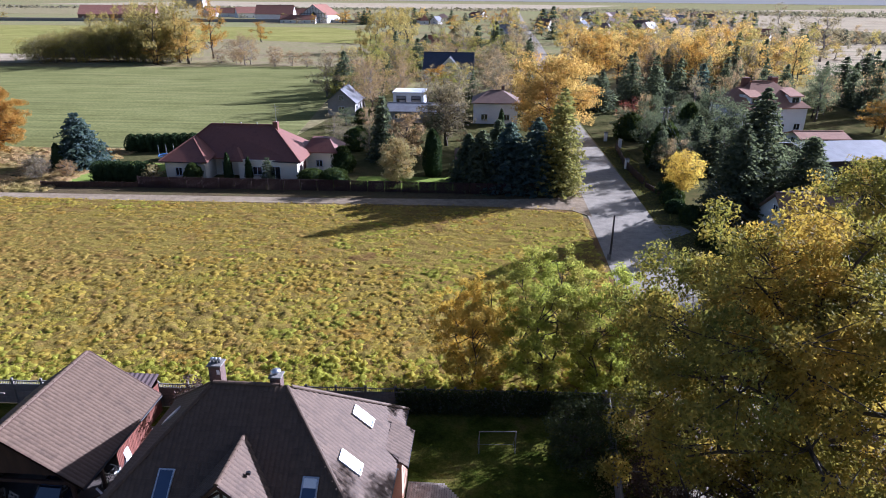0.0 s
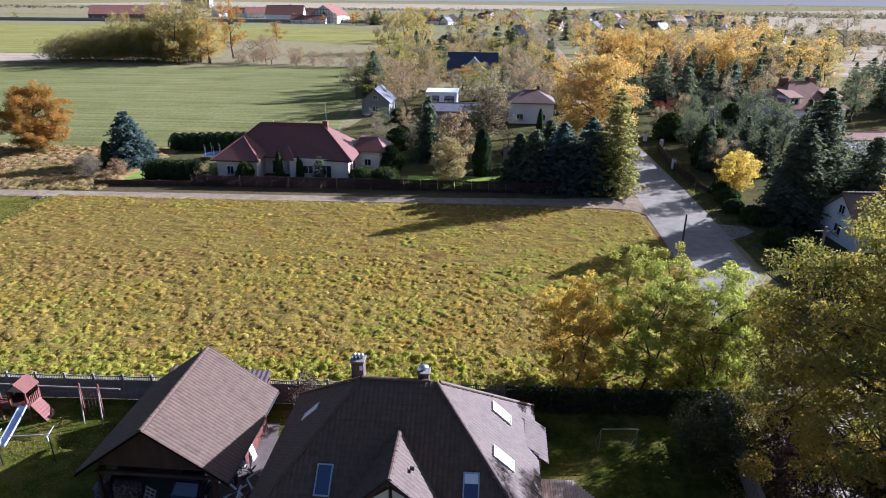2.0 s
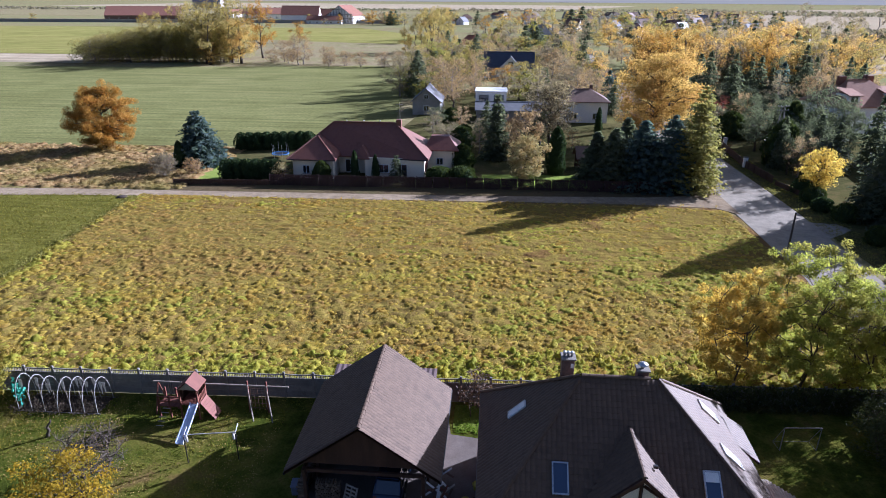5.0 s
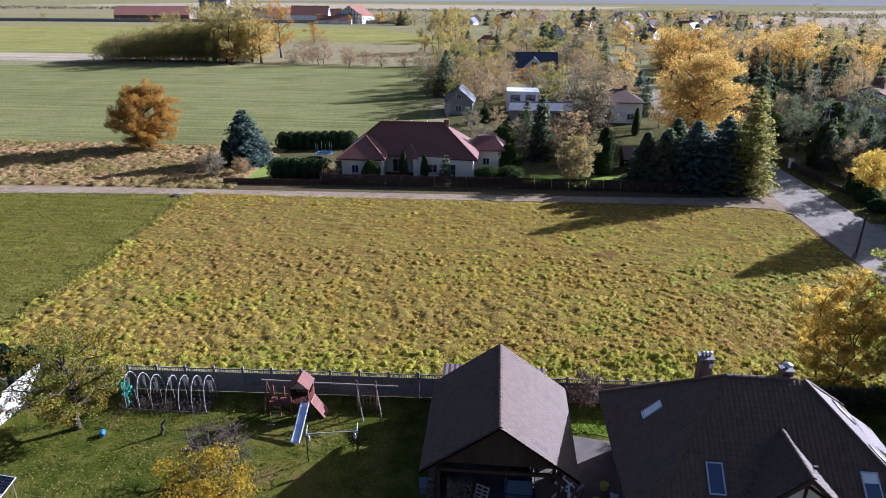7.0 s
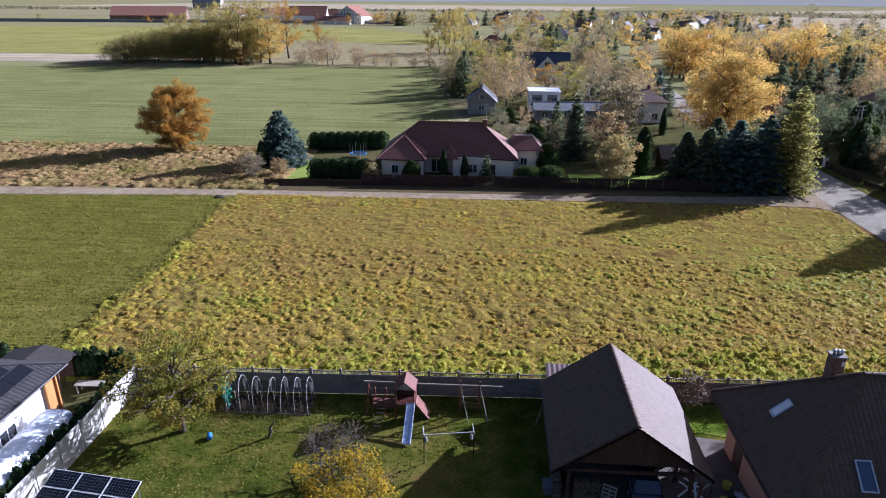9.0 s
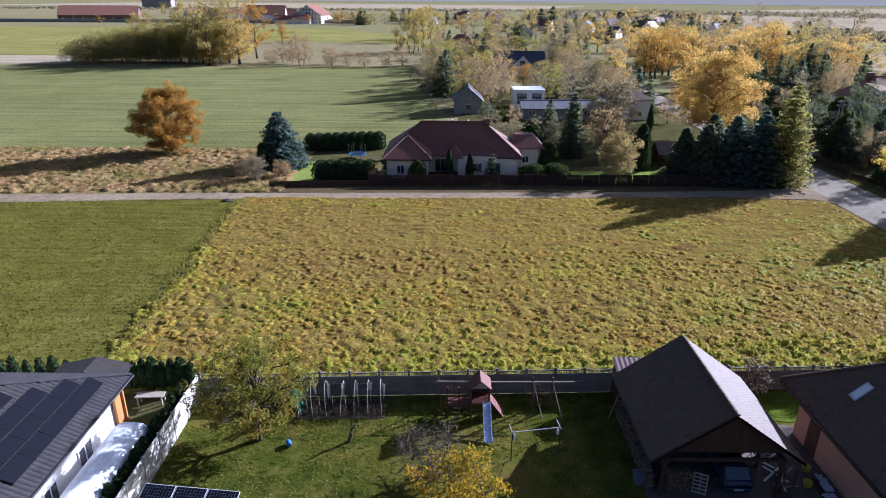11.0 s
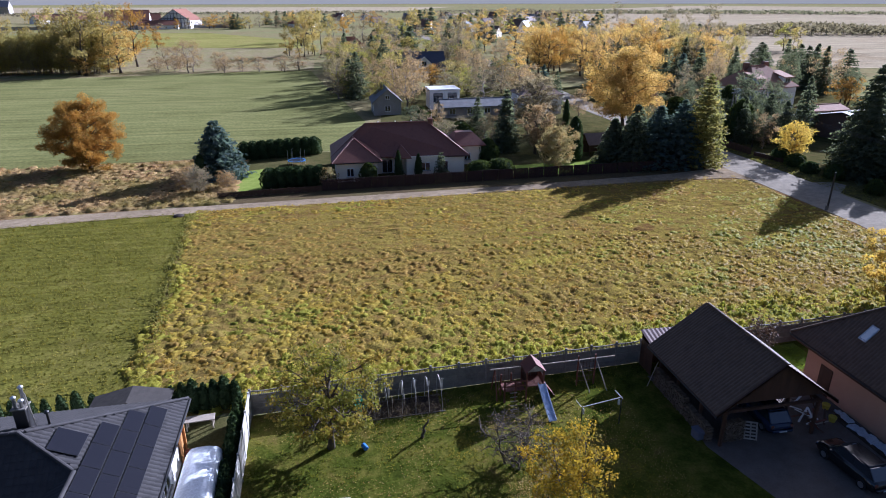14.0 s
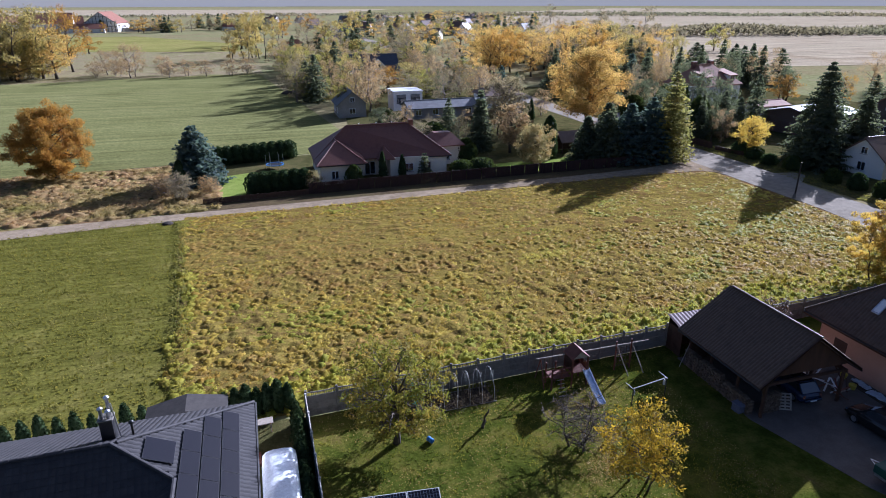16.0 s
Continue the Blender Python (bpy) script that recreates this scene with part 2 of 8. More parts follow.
M_BRIGHTLAWN = earth("mown_lawn", [(0.15, 0.19, 0.035), (0.20, 0.25, 0.05), (0.25, 0.285, 0.07)], (0.15, 0.9, 12.0), depth=0.04)
M_STRIPLAWN = earth("fresh_lawn", [(0.080, 0.114, 0.014), (0.112, 0.152, 0.021), (0.152, 0.186, 0.032)], (0.3, 1.5, 14.0), depth=0.05)
# soil colour kept dark to stand for the shade over the yards
M_SHADYSOIL = earth("shade_dark_yard_soil", [(0.05, 0.05, 0.018), (0.085, 0.08, 0.03), (0.12, 0.095, 0.042)], (0.08, 0.6, 6.0), depth=0.1)
# brown verge grass, darkened so its colour holds the fence's shade
M_VERGE = earth("shade_dark_verge", [(0.07, 0.05, 0.03), (0.11, 0.082, 0.042), (0.10, 0.088, 0.038)], (0.2, 1.0, 8.0), depth=0.08)
M_TRACK = earth("sandy_track", [(0.180, 0.136, 0.087), (0.255, 0.198, 0.129), (0.350, 0.277, 0.186)], (0.08, 0.8, 9.0), depth=0.04, relief=0.4)
M_ASPHALT = earth("worn_asphalt", [(0.227, 0.199, 0.155), (0.293, 0.259, 0.206), (0.355, 0.315, 0.251)], (0.1, 1.0, 25.0), depth=0.01, relief=0.3)
M_PAVING = surface("yard_paving", [(0.10, 0.08, 0.066), (0.15, 0.123, 0.104)], 0.8, 0.85, 12, 0.4, 0.02)
M_CONCRETE = surface("grey_concrete", [(0.125, 0.114, 0.098), (0.21, 0.193, 0.168), (0.165, 0.15, 0.13)], 1.2, 0.9, 25, 0.4, 0.01, rnd=0.12)


def sheet(name, outline, z, material, label, category="ground"):
    """A piece of flat land: its outline at height z, with a skirt into the earth below."""
    g = Geo().slab([(x, y, z) for x, y in outline], z + 0.3)
    return solid(name, g, material, label, category, kind="structure")


# one sheet of open country to the horizon
n, R = 48, 4900.0
ring = [(R * math.cos(2 * math.pi * i / n), R * math.sin(2 * math.pi * i / n), -0.02) for i in range(n)]
g = Geo()
g.add(ring, [tuple(range(n))])
solid("ground", g, M_BASE, "flat dry autumn farmland reaching to the horizon", "ground", kind="structure")

sheet("field", [(-66.8, 84), (-63.6, 36.6), (-48, 36.3), (-14, 37.9), (15.5, 39.2), (16.0, 60), (16.2, 80), (14, 85.5), (-18, 84.6), (-50, 83.3)], 0.03, M_PLOT,
      "overgrown building plot with yellowing weeds and bare soil", "field")
sheet("crop_field", [(-66.8, 83.0), (-63.6, 36.6), (-160, 30), (-180, 76)], 0.045, M_CROP, "short dense green crop field beside the plot", "field")
sheet("north_field", [(-340, 235), (-160, 250), (-52, 268), (-37, 128), (-45, 117), (-92, 113), (-123, 112), (-330, 104)], 0.03, M_FARCROP,
      "wide pale green winter crop with drill rows", "field")
sheet("dry_strip", [(-240, 104), (-123, 112), (-92, 113), (-70, 114), (-62, 88), (-75, 84.7), (-100, 83.2), (-200, 78)], 0.05, M_DRY,
      "strip of tall brown dry grass along the track", "field")
sheet("pale_strip", [(-420, 262), (-160, 262), (-150, 300), (-420, 300)], 0.04, M_STUBBLE, "pale stubble strip behind the crop field", "field")
sheet("far_meadow", [(-520, 303), (-215, 303), (-140, 330), (-55, 345), (-60, 470), (-140, 600), (-700, 560)], 0.05, M_FAR2, "bright green meadow before the village", "field")
sheet("rough_meadow", [(-165, 272), (-50, 264), (-50, 392), (-110, 405), (-172, 425)], 0.06, M_ROUGH, "rough brown meadow with dry grass", "field")
sheet("farm_field", [(-1500, 900), (-300, 900), (-100, 1300), (-1500, 1600)], 0.08, M_ROUGH, "far pale stubble field behind the farm buildings", "field")
sheet("stubble_field", [(95, 300), (150, 230), (420, 190), (1200, 300), (2200, 1400), (1500, 2600), (220, 1300), (110, 480)], 0.08, M_STUBBLE, "wide pale stubble fields in the distance", "field")
sheet("stubble_field", [(-1200, 1700), (100, 1500), (500, 2600), (-1200, 2800)], 0.09, M_STUBBLE, "wide pale stubble fields in the distance", "field")

# road and sandy track
ROAD = [(17.6, 20, 4.2), (18.0, 45, 4.2), (19.5, 62, 3.7), (20.1, 84, 4.2), (20.0, 95, 4.3), (20.6, 108, 3.4), (20.6, 120, 3.3), (20.3, 136, 3.2), (20.1, 150, 3.2), (20.4, 172, 3.2), (21.6, 190, 3.2),
        (23.2, 220, 3.2), (27.5, 320, 3.2), (31, 430, 3.2), (36, 700, 3.4), (57, 1411, 4)]
sheet("road", [(x - w, y) for x, y, w in ROAD] + [(x + w, y) for x, y, w in reversed(ROAD)], 0.06, M_ASPHALT, "worn pale grey asphalt village road", "road")
sheet("driveway_apron", [(22.9, 80.0), (27.3, 79.3), (28.0, 77.4), (26.3, 75.8), (22.9, 73.2)], 0.065, M_ASPHALT, "paved driveway mouth on the far side of the road", "road")
sheet("dirt_track", [(-240, 73.5), (-98, 79.7), (-74, 81.9), (-50, 83.1), (-18, 84.5), (1, 85.3), (14, 84.6), (16.4, 82.0), (16.4, 93.5), (14, 90.5), (5.6, 88.8), (-18, 87.1),
                     (-50, 85.9), (-75, 84.9), (-100, 83.4), (-240, 78)], 0.075, M_TRACK, "pale sandy dirt track with tyre marks", "track")
sheet("track_verge", [(-64, 85.5), (-50, 86.0), (-18, 87.2), (5.6, 88.9), (13.2, 90.4), (13.6, 92.2), (5, 91.2), (-10, 91.1), (-30, 90.5), (-49.5, 89.8), (-64, 88.8)], 0.065, M_VERGE,
      "brown grass darkened for the fence's shade, between track and fence", "verge")

# gardens
sheet("garden_ground", [(-55, 12), (-55, 35.6), (-48, 35.95), (-14, 37.5), (13.2, 38.8), (12.8, 10)], 0.04, M_LAWN, "autumn garden lawn with fallen leaves", "lawn")
sheet("neighbour_yard", [(-90, 8), (-90, 36.4), (-63, 36.3), (-55.3, 35.8), (-55.3, 8)], 0.035, M_SHADYSOIL, "yard soil coloured dark for the shade beside the house", "yard")
sheet("driveway", [(-26.7, 26.9), (-26.5, 28.8), (-26.5, 35.0), (-18.6, 35.0), (-18.4, 33.7), (-15.0, 33.2), (-14.9, 9), (-20, 9), (-24.7, 19.5), (-25.2, 21.4)], 0.065, M_PAVING,
      "grey block paving between carport and house", "paving")
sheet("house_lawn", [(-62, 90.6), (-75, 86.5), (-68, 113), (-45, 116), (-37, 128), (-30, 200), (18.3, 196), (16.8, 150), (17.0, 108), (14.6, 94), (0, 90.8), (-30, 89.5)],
      0.055, M_SHADYSOIL, "garden ground coloured dark for the shade round the bungalow", "yard")
for outline in ([(-62.2, 91.6), (-62.4, 96), (-63.6, 103), (-58, 105), (-50.5, 103), (-50.5, 94.5), (-58.2, 93.6), (-58.4, 91.8)], [(-18, 93.5), (-18, 99), (2, 100.5), (2, 94)], [(-15, 92.2), (-15, 93.4), (0, 94.0), (0, 92.6)]):
    sheet("lawn_patch", outline, 0.07, M_BRIGHTLAWN, "bright mown lawn in the bungalow garden", "lawn")
sheet("lawn_strip", [(-18.3, 34.4), (-18.3, 36.9), (-12.5, 37.2), (-12.5, 33.9), (-15.2, 33.6)], 0.07, M_STRIPLAWN, "fresh green lawn strip between carport and house", "lawn")
sheet("east_yard", [(24.6, 50), (24.4, 108), (24.2, 120), (23.8, 150), (25.2, 195), (95, 190), (120, 60), (60, 20), (22.6, 20)], 0.05, M_SHADYSOIL, "yards coloured dark for shade on the far side of the road", "yard")

# ---- plants ----
M_BARK = surface("bark", [(0.05, 0.038, 0.028), (0.10, 0.08, 0.06)], 3, 0.95, 25, 0.8, 0.02, stretch=(1, 1, 0.2))
M_BARKPALE = surface("pale_bark", [(0.16, 0.13, 0.11), (0.25, 0.215, 0.185)], 3, 0.95, 25, 0.6, 0.02, stretch=(1, 1, 0.2))
L_OAK = foliage("oak_leaves", [(0.098, 0.109, 0.029), (0.161, 0.163, 0.040), (0.253, 0.224, 0.051), (0.333, 0.247, 0.053)], 0.42, 0.22, (0.380, 0.259, 0.050, 1), bough=0.85, own=0.25)
L_GREEN = foliage("fresh_green_leaves", [(0.19, 0.215, 0.045), (0.275, 0.30, 0.06), (0.37, 0.38, 0.085)], 0.58, 0.3, (0.25, 0.21, 0.058, 1))
L_DULLGREEN = foliage("dull_green_leaves", [(0.162, 0.164, 0.045), (0.230, 0.226, 0.059), (0.306, 0.285, 0.081)], 0.58, 0.3, (0.212, 0.164, 0.052, 1), fine=0.8)
L_YELLOWGREEN = foliage("yellow_leaves", [(0.42, 0.29, 0.055), (0.52, 0.365, 0.075), (0.37, 0.27, 0.06)], 0.55, 0.4, (0.27, 0.23, 0.065, 1))
L_SHRUB = foliage("golden_shrub_leaves", [(0.167, 0.123, 0.013), (0.314, 0.212, 0.016), (0.452, 0.296, 0.023)], 0.45, 0.9, (0.148, 0.133, 0.020, 1), gloss=0.03)
L_ORANGE = foliage("rust_leaves", [(0.285, 0.146, 0.032), (0.399, 0.215, 0.044), (0.342, 0.194, 0.044), (0.456, 0.267, 0.060)], 0.45, 0.3, (0.257, 0.163, 0.040, 1), fine=0.8)
L_GOLD = foliage("golden_leaves", [(0.411, 0.275, 0.086), (0.490, 0.349, 0.114), (0.353, 0.245, 0.090)], 0.55, 0.2, (0.430, 0.255, 0.084, 1), own=0.25, fine=0.8)
L_BRIGHT = foliage("bright_yellow_leaves", [(0.48, 0.36, 0.07), (0.58, 0.45, 0.10), (0.42, 0.30, 0.06)], 0.5, 0.6, (0.50, 0.33, 0.06, 1))
# leaf green darkened: the shade under the oak is in the colour
L_SHADE = foliage("shade_dark_leaves", [(0.035, 0.042, 0.016), (0.055, 0.065, 0.024), (0.08, 0.085, 0.032)], 0.25, gloss=0.1)
L_PALE = foliage("pale_variegated_leaves", [(0.40, 0.32, 0.18), (0.30, 0.27, 0.13), (0.50, 0.42, 0.26)], 0.4, 0.5, (0.34, 0.22, 0.09, 1))
L_BROWN = foliage("sparse_brown_leaves", [(0.239, 0.168, 0.112), (0.304, 0.224, 0.146), (0.193, 0.138, 0.095)], 0.55, 0.3, (0.285, 0.189, 0.095, 1), fine=0.8)
L_GREY = foliage("greyed_leaves", [(0.165, 0.14, 0.105), (0.205, 0.175, 0.13), (0.24, 0.20, 0.14)], 0.5, 0.2, (0.25, 0.205, 0.13, 1), own=0.25, gloss=0.03, fine=0.8)
L_WILLOW = foliage("willow_leaves", [(0.234, 0.200, 0.079), (0.303, 0.255, 0.100), (0.351, 0.275, 0.100)], 0.55, 0.12, (0.340, 0.240, 0.084, 1), own=0.25, fine=0.8)
L_THICKET = foliage("thicket_leaves", [(0.232, 0.195, 0.090), (0.303, 0.255, 0.111), (0.349, 0.296, 0.103)], 0.55, 0.12, (0.372, 0.320, 0.094, 1), own=0.25, gloss=0.05, fine=0.8)
L_APPLE = foliage("apple_leaves", [(0.102, 0.118, 0.019), (0.168, 0.174, 0.027), (0.252, 0.224, 0.038)], 0.45, 0.6, (0.240, 0.162, 0.030, 1), gloss=0.08)
L_PURPLE = foliage("purple_brown_leaves", [(0.050, 0.030, 0.024), (0.094, 0.057, 0.042), (0.175, 0.127, 0.090)], 0.2, gloss=0.15, rough=0.6)
L_RED = foliage("dark_red_leaves", [(0.13, 0.035, 0.03), (0.2, 0.06, 0.04)], 0.4, fine=0.8)
# dark needles made paler: the colour carries distance haze
N_DARK = foliage("haze_lifted_dark_needles", [(0.068, 0.085, 0.06), (0.105, 0.122, 0.08), (0.135, 0.145, 0.10)], 0.5, rough=0.8, gloss=0.05)
N_BLUE = foliage("blue_spruce_needles", [(0.06, 0.09, 0.088), (0.085, 0.12, 0.115), (0.13, 0.16, 0.145)], 0.48, rough=0.8, gloss=0.05)
N_LARCH = foliage("larch_needles", [(0.156, 0.164, 0.060), (0.217, 0.216, 0.079), (0.275, 0.252, 0.094)], 0.52, 0.4, (0.287, 0.240, 0.083, 1), gloss=0.03)
N_THUJA = foliage("thuja_sprays", [(0.024, 0.042, 0.018), (0.04, 0.062, 0.026), (0.058, 0.082, 0.034)], 0.25, rough=0.8, gloss=0.05)
N_HEDGE = foliage("hedge_sprays", [(0.03, 0.045, 0.014), (0.055, 0.075, 0.022), (0.08, 0.095, 0.03)], 0.25)


def kites(rng, pos, size, up=0.0, ratio=0.55, droop=None, out=0.0, corners=4):
    """One kite-shaped leaf (or three-cornered spray) at each position; up leans their faces to the sky."""
    n = len(pos)
    a = rng.normal(size=(n, 3))
    if droop is not None:
        a = a * 0.5 + droop
    a /= np.linalg.norm(a, axis=1, keepdims=True)
    nrm = rng.normal(size=(n, 3)) + np.array([0, 0, up]) + out
    b = np.cross(nrm, a)
    b /= np.linalg.norm(b, axis=1, keepdims=True) + 1e-9
    s = (size * rng.uniform(0.65, 1.35, n))[:, None]
    p0, p2 = pos - a * s * 0.5, pos + a * s * 0.5
    if corners == 3:
        verts = np.stack([p0 + b * s * ratio * 0.5, p2, p0 - b * s * ratio * 0.5], 1).reshape(-1, 3)
        return verts, np.arange(3 * n).reshape(n, 3)
    mid = pos + a * s * 0.08
    p1, p3 = mid + b * s * ratio * 0.5, mid - b * s * ratio * 0.5
    verts = np.stack([p0, p1, p2, p3], 1).reshape(-1, 3)
    return verts, np.arange(4 * n).reshape(n, 4)


def crown_points(rng, centres, radius, n):
    """n leaf places in soft round clumps about the centres."""
    pick = rng.integers(0, len(centres), n)
    d = rng.normal(size=(n, 3))
    d /= np.linalg.norm(d, axis=1, keepdims=True)
    r = radius * rng.uniform(0.15, 1.0, n) ** 0.6
    return centres[pick] + d * r[:, None] * np.array([1, 1, 0.75])


def bent(rng, a, b, k=4, wob=0.08, lift=0.0):
    """A limb's line from a to b, slightly bent."""
    a, b = np.array(a, float), np.array(b, float)
    length = np.linalg.norm(b - a)
    out = []
    for i in range(k + 1):
        s = i / k
        p = a + (b - a) * s + rng.normal(size=3) * wob * length * math.sin(math.pi * s) * 0.5
        p[2] += lift * length * math.sin(math.pi * s)
        out.append(p)
    return out


def broadleaf(seed, h, w, leaves, size, base=0.22, limbs=14, twigs=6, clump=0.11, stems=1, trunk=None, low=1.0, sides=6, corners=4):
    """Wood and leaves of a broad-leaved tree of height h and crown width w, as Geo and arrays."""
    rng = np.random.default_rng(seed)
    wood = Geo()
    r0 = trunk or 0.022 * h + 0.03
    centres = []
    zc, rz, rxy = (base * h + h) / 2, (h - base * h) / 2, w / 2
    tops = []
    for s in range(stems):
        a = 2 * math.pi * s / max(1, stems) + rng.uniform(0, 1)
        off = 0 if stems == 1 else w * 0.12
        foot = np.array([off * math.cos(a), off * math.sin(a), -0.05])
        top = np.array([off * 2.2 * math.cos(a), off * 2.2 * math.sin(a), h * 0.8])
        line = bent(rng, foot, top, 6, 0.06)
        wood.tube(line, [r0 * (1 - 0.85 * i / 6) / math.sqrt(stems) * (1.35 if i == 0 else 1) for i in range(7)], sides + 2)
        tops.append(line)
    for i in range(limbs):
        u = (i + 0.5) / limbs
        cz = 1 - (1.75 + 0.2 * low) * u
        cz = max(-0.95, cz + rng.uniform(-0.08, 0.08))
        a = i * 2.39996 + rng.uniform(-0.35, 0.35)
        ring = math.sqrt(max(0.05, 1 - cz * cz))
        k = rng.uniform(0.68, 1.0)
        end = np.array([rxy * ring * k * math.cos(a), rxy * ring * k * math.sin(a), zc + rz * cz * rng.uniform(0.82, 0.97)])
        line = tops[i % stems]
        zstart = min(end[2] * 0.72, h * 0.68)
        f = min(0.9, max(0.16, zstart / (h * 0.8))) * 6
        j = int(f)
        start = line[j] + (line[min(6, j + 1)] - line[j]) * (f - j)
        limb = bent(rng, start, end, 4, 0.10, 0.08)
        rr = r0 * 0.42 * (1 - 0.55 * f / 6) / math.sqrt(stems) + 0.012
        wood.tube(limb, [rr * (1 - 0.8 * q / 4) + 0.006 for q in range(5)], sides, caps=False)
        centres.append(end)
        for q in range(twigs):
            t = rng.uniform(0.35, 1.0) * 4
            j = min(3, int(t))
            p = limb[j] + (limb[j + 1] - limb[j]) * (t - j)
            d = rng.normal(size=3)
            d[2] = abs(d[2]) * 0.5 - 0.1
            e = p + d / np.linalg.norm(d) * w * rng.uniform(0.08, 0.2)
            rad = math.hypot(e[0], e[1]) / rxy
            if rad > 1:
                e[:2] /= rad
            wood.tube([p, e], [rr * 0.3 + 0.006, 0.007], 3, caps=False)
            centres.append(e)
    centres = np.array(centres)
    pos = crown_points(rng, centres, clump * w, leaves)
    pos = pos[pos[:, 2] > 0.15]
    away = pos - np.array([0, 0, zc * 0.8])
    away /= np.linalg.norm(away, axis=1, keepdims=True) + 1e-6
    return wood, kites(rng, pos, size, up=0.4, out=away * 1.1, corners=corners)


def conifer(seed, h, w, levels=22, per=9, strips=9, size=0.4, base=0.03, blunt=0.0, droop=0.25, dense=4.2, corners=4):
    """A spruce, fir or larch: whorls of drooping boughs hung with sprays."""
    rng = np.random.default_rng(seed)
    wood = Geo()
    wood.tube([(0, 0, -0.05), (0.02 * w, 0, h * 0.5), (0, 0, h * 0.99)], [0.014 * h + 0.03, 0.008 * h + 0.02, 0.012], 8)
    pos, way = [], []
    for i in range(levels):
        u = (i + rng.uniform(-0.3, 0.3)) / (levels - 1)
        u = min(1, max(0, u))
        z = h * (base + (1 - base) * u)
        r = w * 0.58 * ((1 - u) ** (0.66 - 0.2 * blunt) + 0.02) * rng.uniform(0.86, 1.1)
        count = max(5, int(per * 0.35 + r * dense))
        for k in range(count):
            a = 2 * math.pi * k / count + i * 1.3 + rng.uniform(-0.2, 0.2)
            L = r * rng.uniform(0.72, 1.12)
            d = np.array([math.cos(a), math.sin(a), 0])
            tip = np.array([0, 0, z]) + d * L + np.array([0, 0, -droop * L + 0.12 * L])
            mid = np.array([0, 0, z]) + d * L * 0.55 + np.array([0, 0, -droop * L * 0.35])
            if i % 3 == 0 and k % 2 == 0:
                wood.tube([(0, 0, z), tuple(mid), tuple(tip)], [0.006 * h * (1 - u) + 0.012, 0.012, 0.005], 3, caps=False)
            m = max(4, int(strips * 1.5 * (0.4 + 0.6 * (1 - u))))
            for q in range(m):
                s = ((q + rng.uniform(0.2, 0.9)) / m) ** 0.7
                p = np.array([0, 0, z]) + (mid - np.array([0, 0, z])) * min(1, s / 0.55) + (tip - mid) * max(0, (s - 0.55) / 0.45)
                side = np.array([-d[1], d[0], 0]) * rng.choice([-1, 1])
                for v in (side * 0.8 + d * 0.5 - np.array([0, 0, 0.25]), -side * 0.8 + d * 0.5 - np.array([0, 0, 0.25])):
                    pos.append(p + v * size * 0.4 + rng.normal(size=3) * size * 0.16)
                    way.append(v * 1.6)
    pos, way = np.array(pos), np.array(way)
    return wood, kites(rng, pos, size * 1.2, up=0.8, ratio=0.5, droop=way, corners=corners)


def column(seed, h, w, leaves, size, power=2.4, foot=0.75, depth=0.12):
    """A clipped evergreen: a dense shell of sprays over a dark core of twigs."""
    rng = np.random.default_rng(seed)
    u = rng.uniform(0, 1, leaves) ** 0.9
    a = rng.uniform(0, 2 * math.pi, leaves)
    r = w / 2 * np.minimum(1, foot + (1 - foot) * np.minimum(1, u * 4)) * (1 - u ** power) ** 0.6
    lump = 1 + 0.09 * np.sin(a * 3 + u * 9 + seed) + 0.06 * np.sin(a * 7 - u * 17)
    r = r * lump * (1 - depth * rng.uniform(0, 1, leaves) ** 2)
    pos = np.stack([r * np.cos(a), r * np.sin(a), 0.05 + u * h * 0.99], 1)
    way = np.stack([np.cos(a) * 0.7, np.sin(a) * 0.7, np.full(leaves, 1.0)], 1)
    core = Geo().lathe(0, 0, [(w * 0.36 * foot, 0.0), (w * 0.40, h * 0.25), (w * 0.38, h * 0.5), (w * 0.28, h * 0.75), (w * 0.10, h * 0.93), (0.01, h * 0.95)], 10)
    return core, kites(rng, pos, size, up=0.0, ratio=0.5, droop=way)


def plant(name, made, leaf, bark, label, category, m, group="", crown="crown", wood_name="trunk"):
    """A tree or shrub with its wood and its crown as parts."""
    ob = thing(name, label, category, m, group)
    wood, (v, f) = made
    part(wood_name, wood, bark, ob, "", smooth=True)
    part(crown, fast_mesh(crown, v, f, leaf), None, ob)
    return ob


def at(x, y, turn=0.0, s=1.0, z=0.0, sz=None):
    return Matrix.Translation((x, y, z)) @ Matrix.Rotation(turn, 4, "Z") @ Matrix.Diagonal((s, s, sz or s, 1))


# trees between the garden and the road
plant("oak_tree", broadleaf(11, 18.2, 20.0, 150000, 0.21, base=0.04, limbs=56, twigs=9, clump=0.05, trunk=0.5, sides=6, corners=3), L_OAK, M_BARK,
      "huge spreading oak with green and rusty autumn leaves beside the road", "tree", at(17.6, 28.4))
plant("yellowing_tree", broadleaf(21, 8.8, 6.6, 28000, 0.15, base=0.02, limbs=24, twigs=8, clump=0.065, stems=3, trunk=0.12), L_YELLOWGREEN, M_BARK,
      "yellowing multi-stemmed young tree by the fence", "tree", at(1.6, 41.6))
plant("green_tree", broadleaf(22, 11.2, 7.8, 38000, 0.15, base=0.02, limbs=28, twigs=8, clump=0.062, stems=3, trunk=0.14), L_GREEN, M_BARK,
      "fresh green young tree by the corner of the plot", "tree", at(6.2, 42.0), "young trees by the fence")
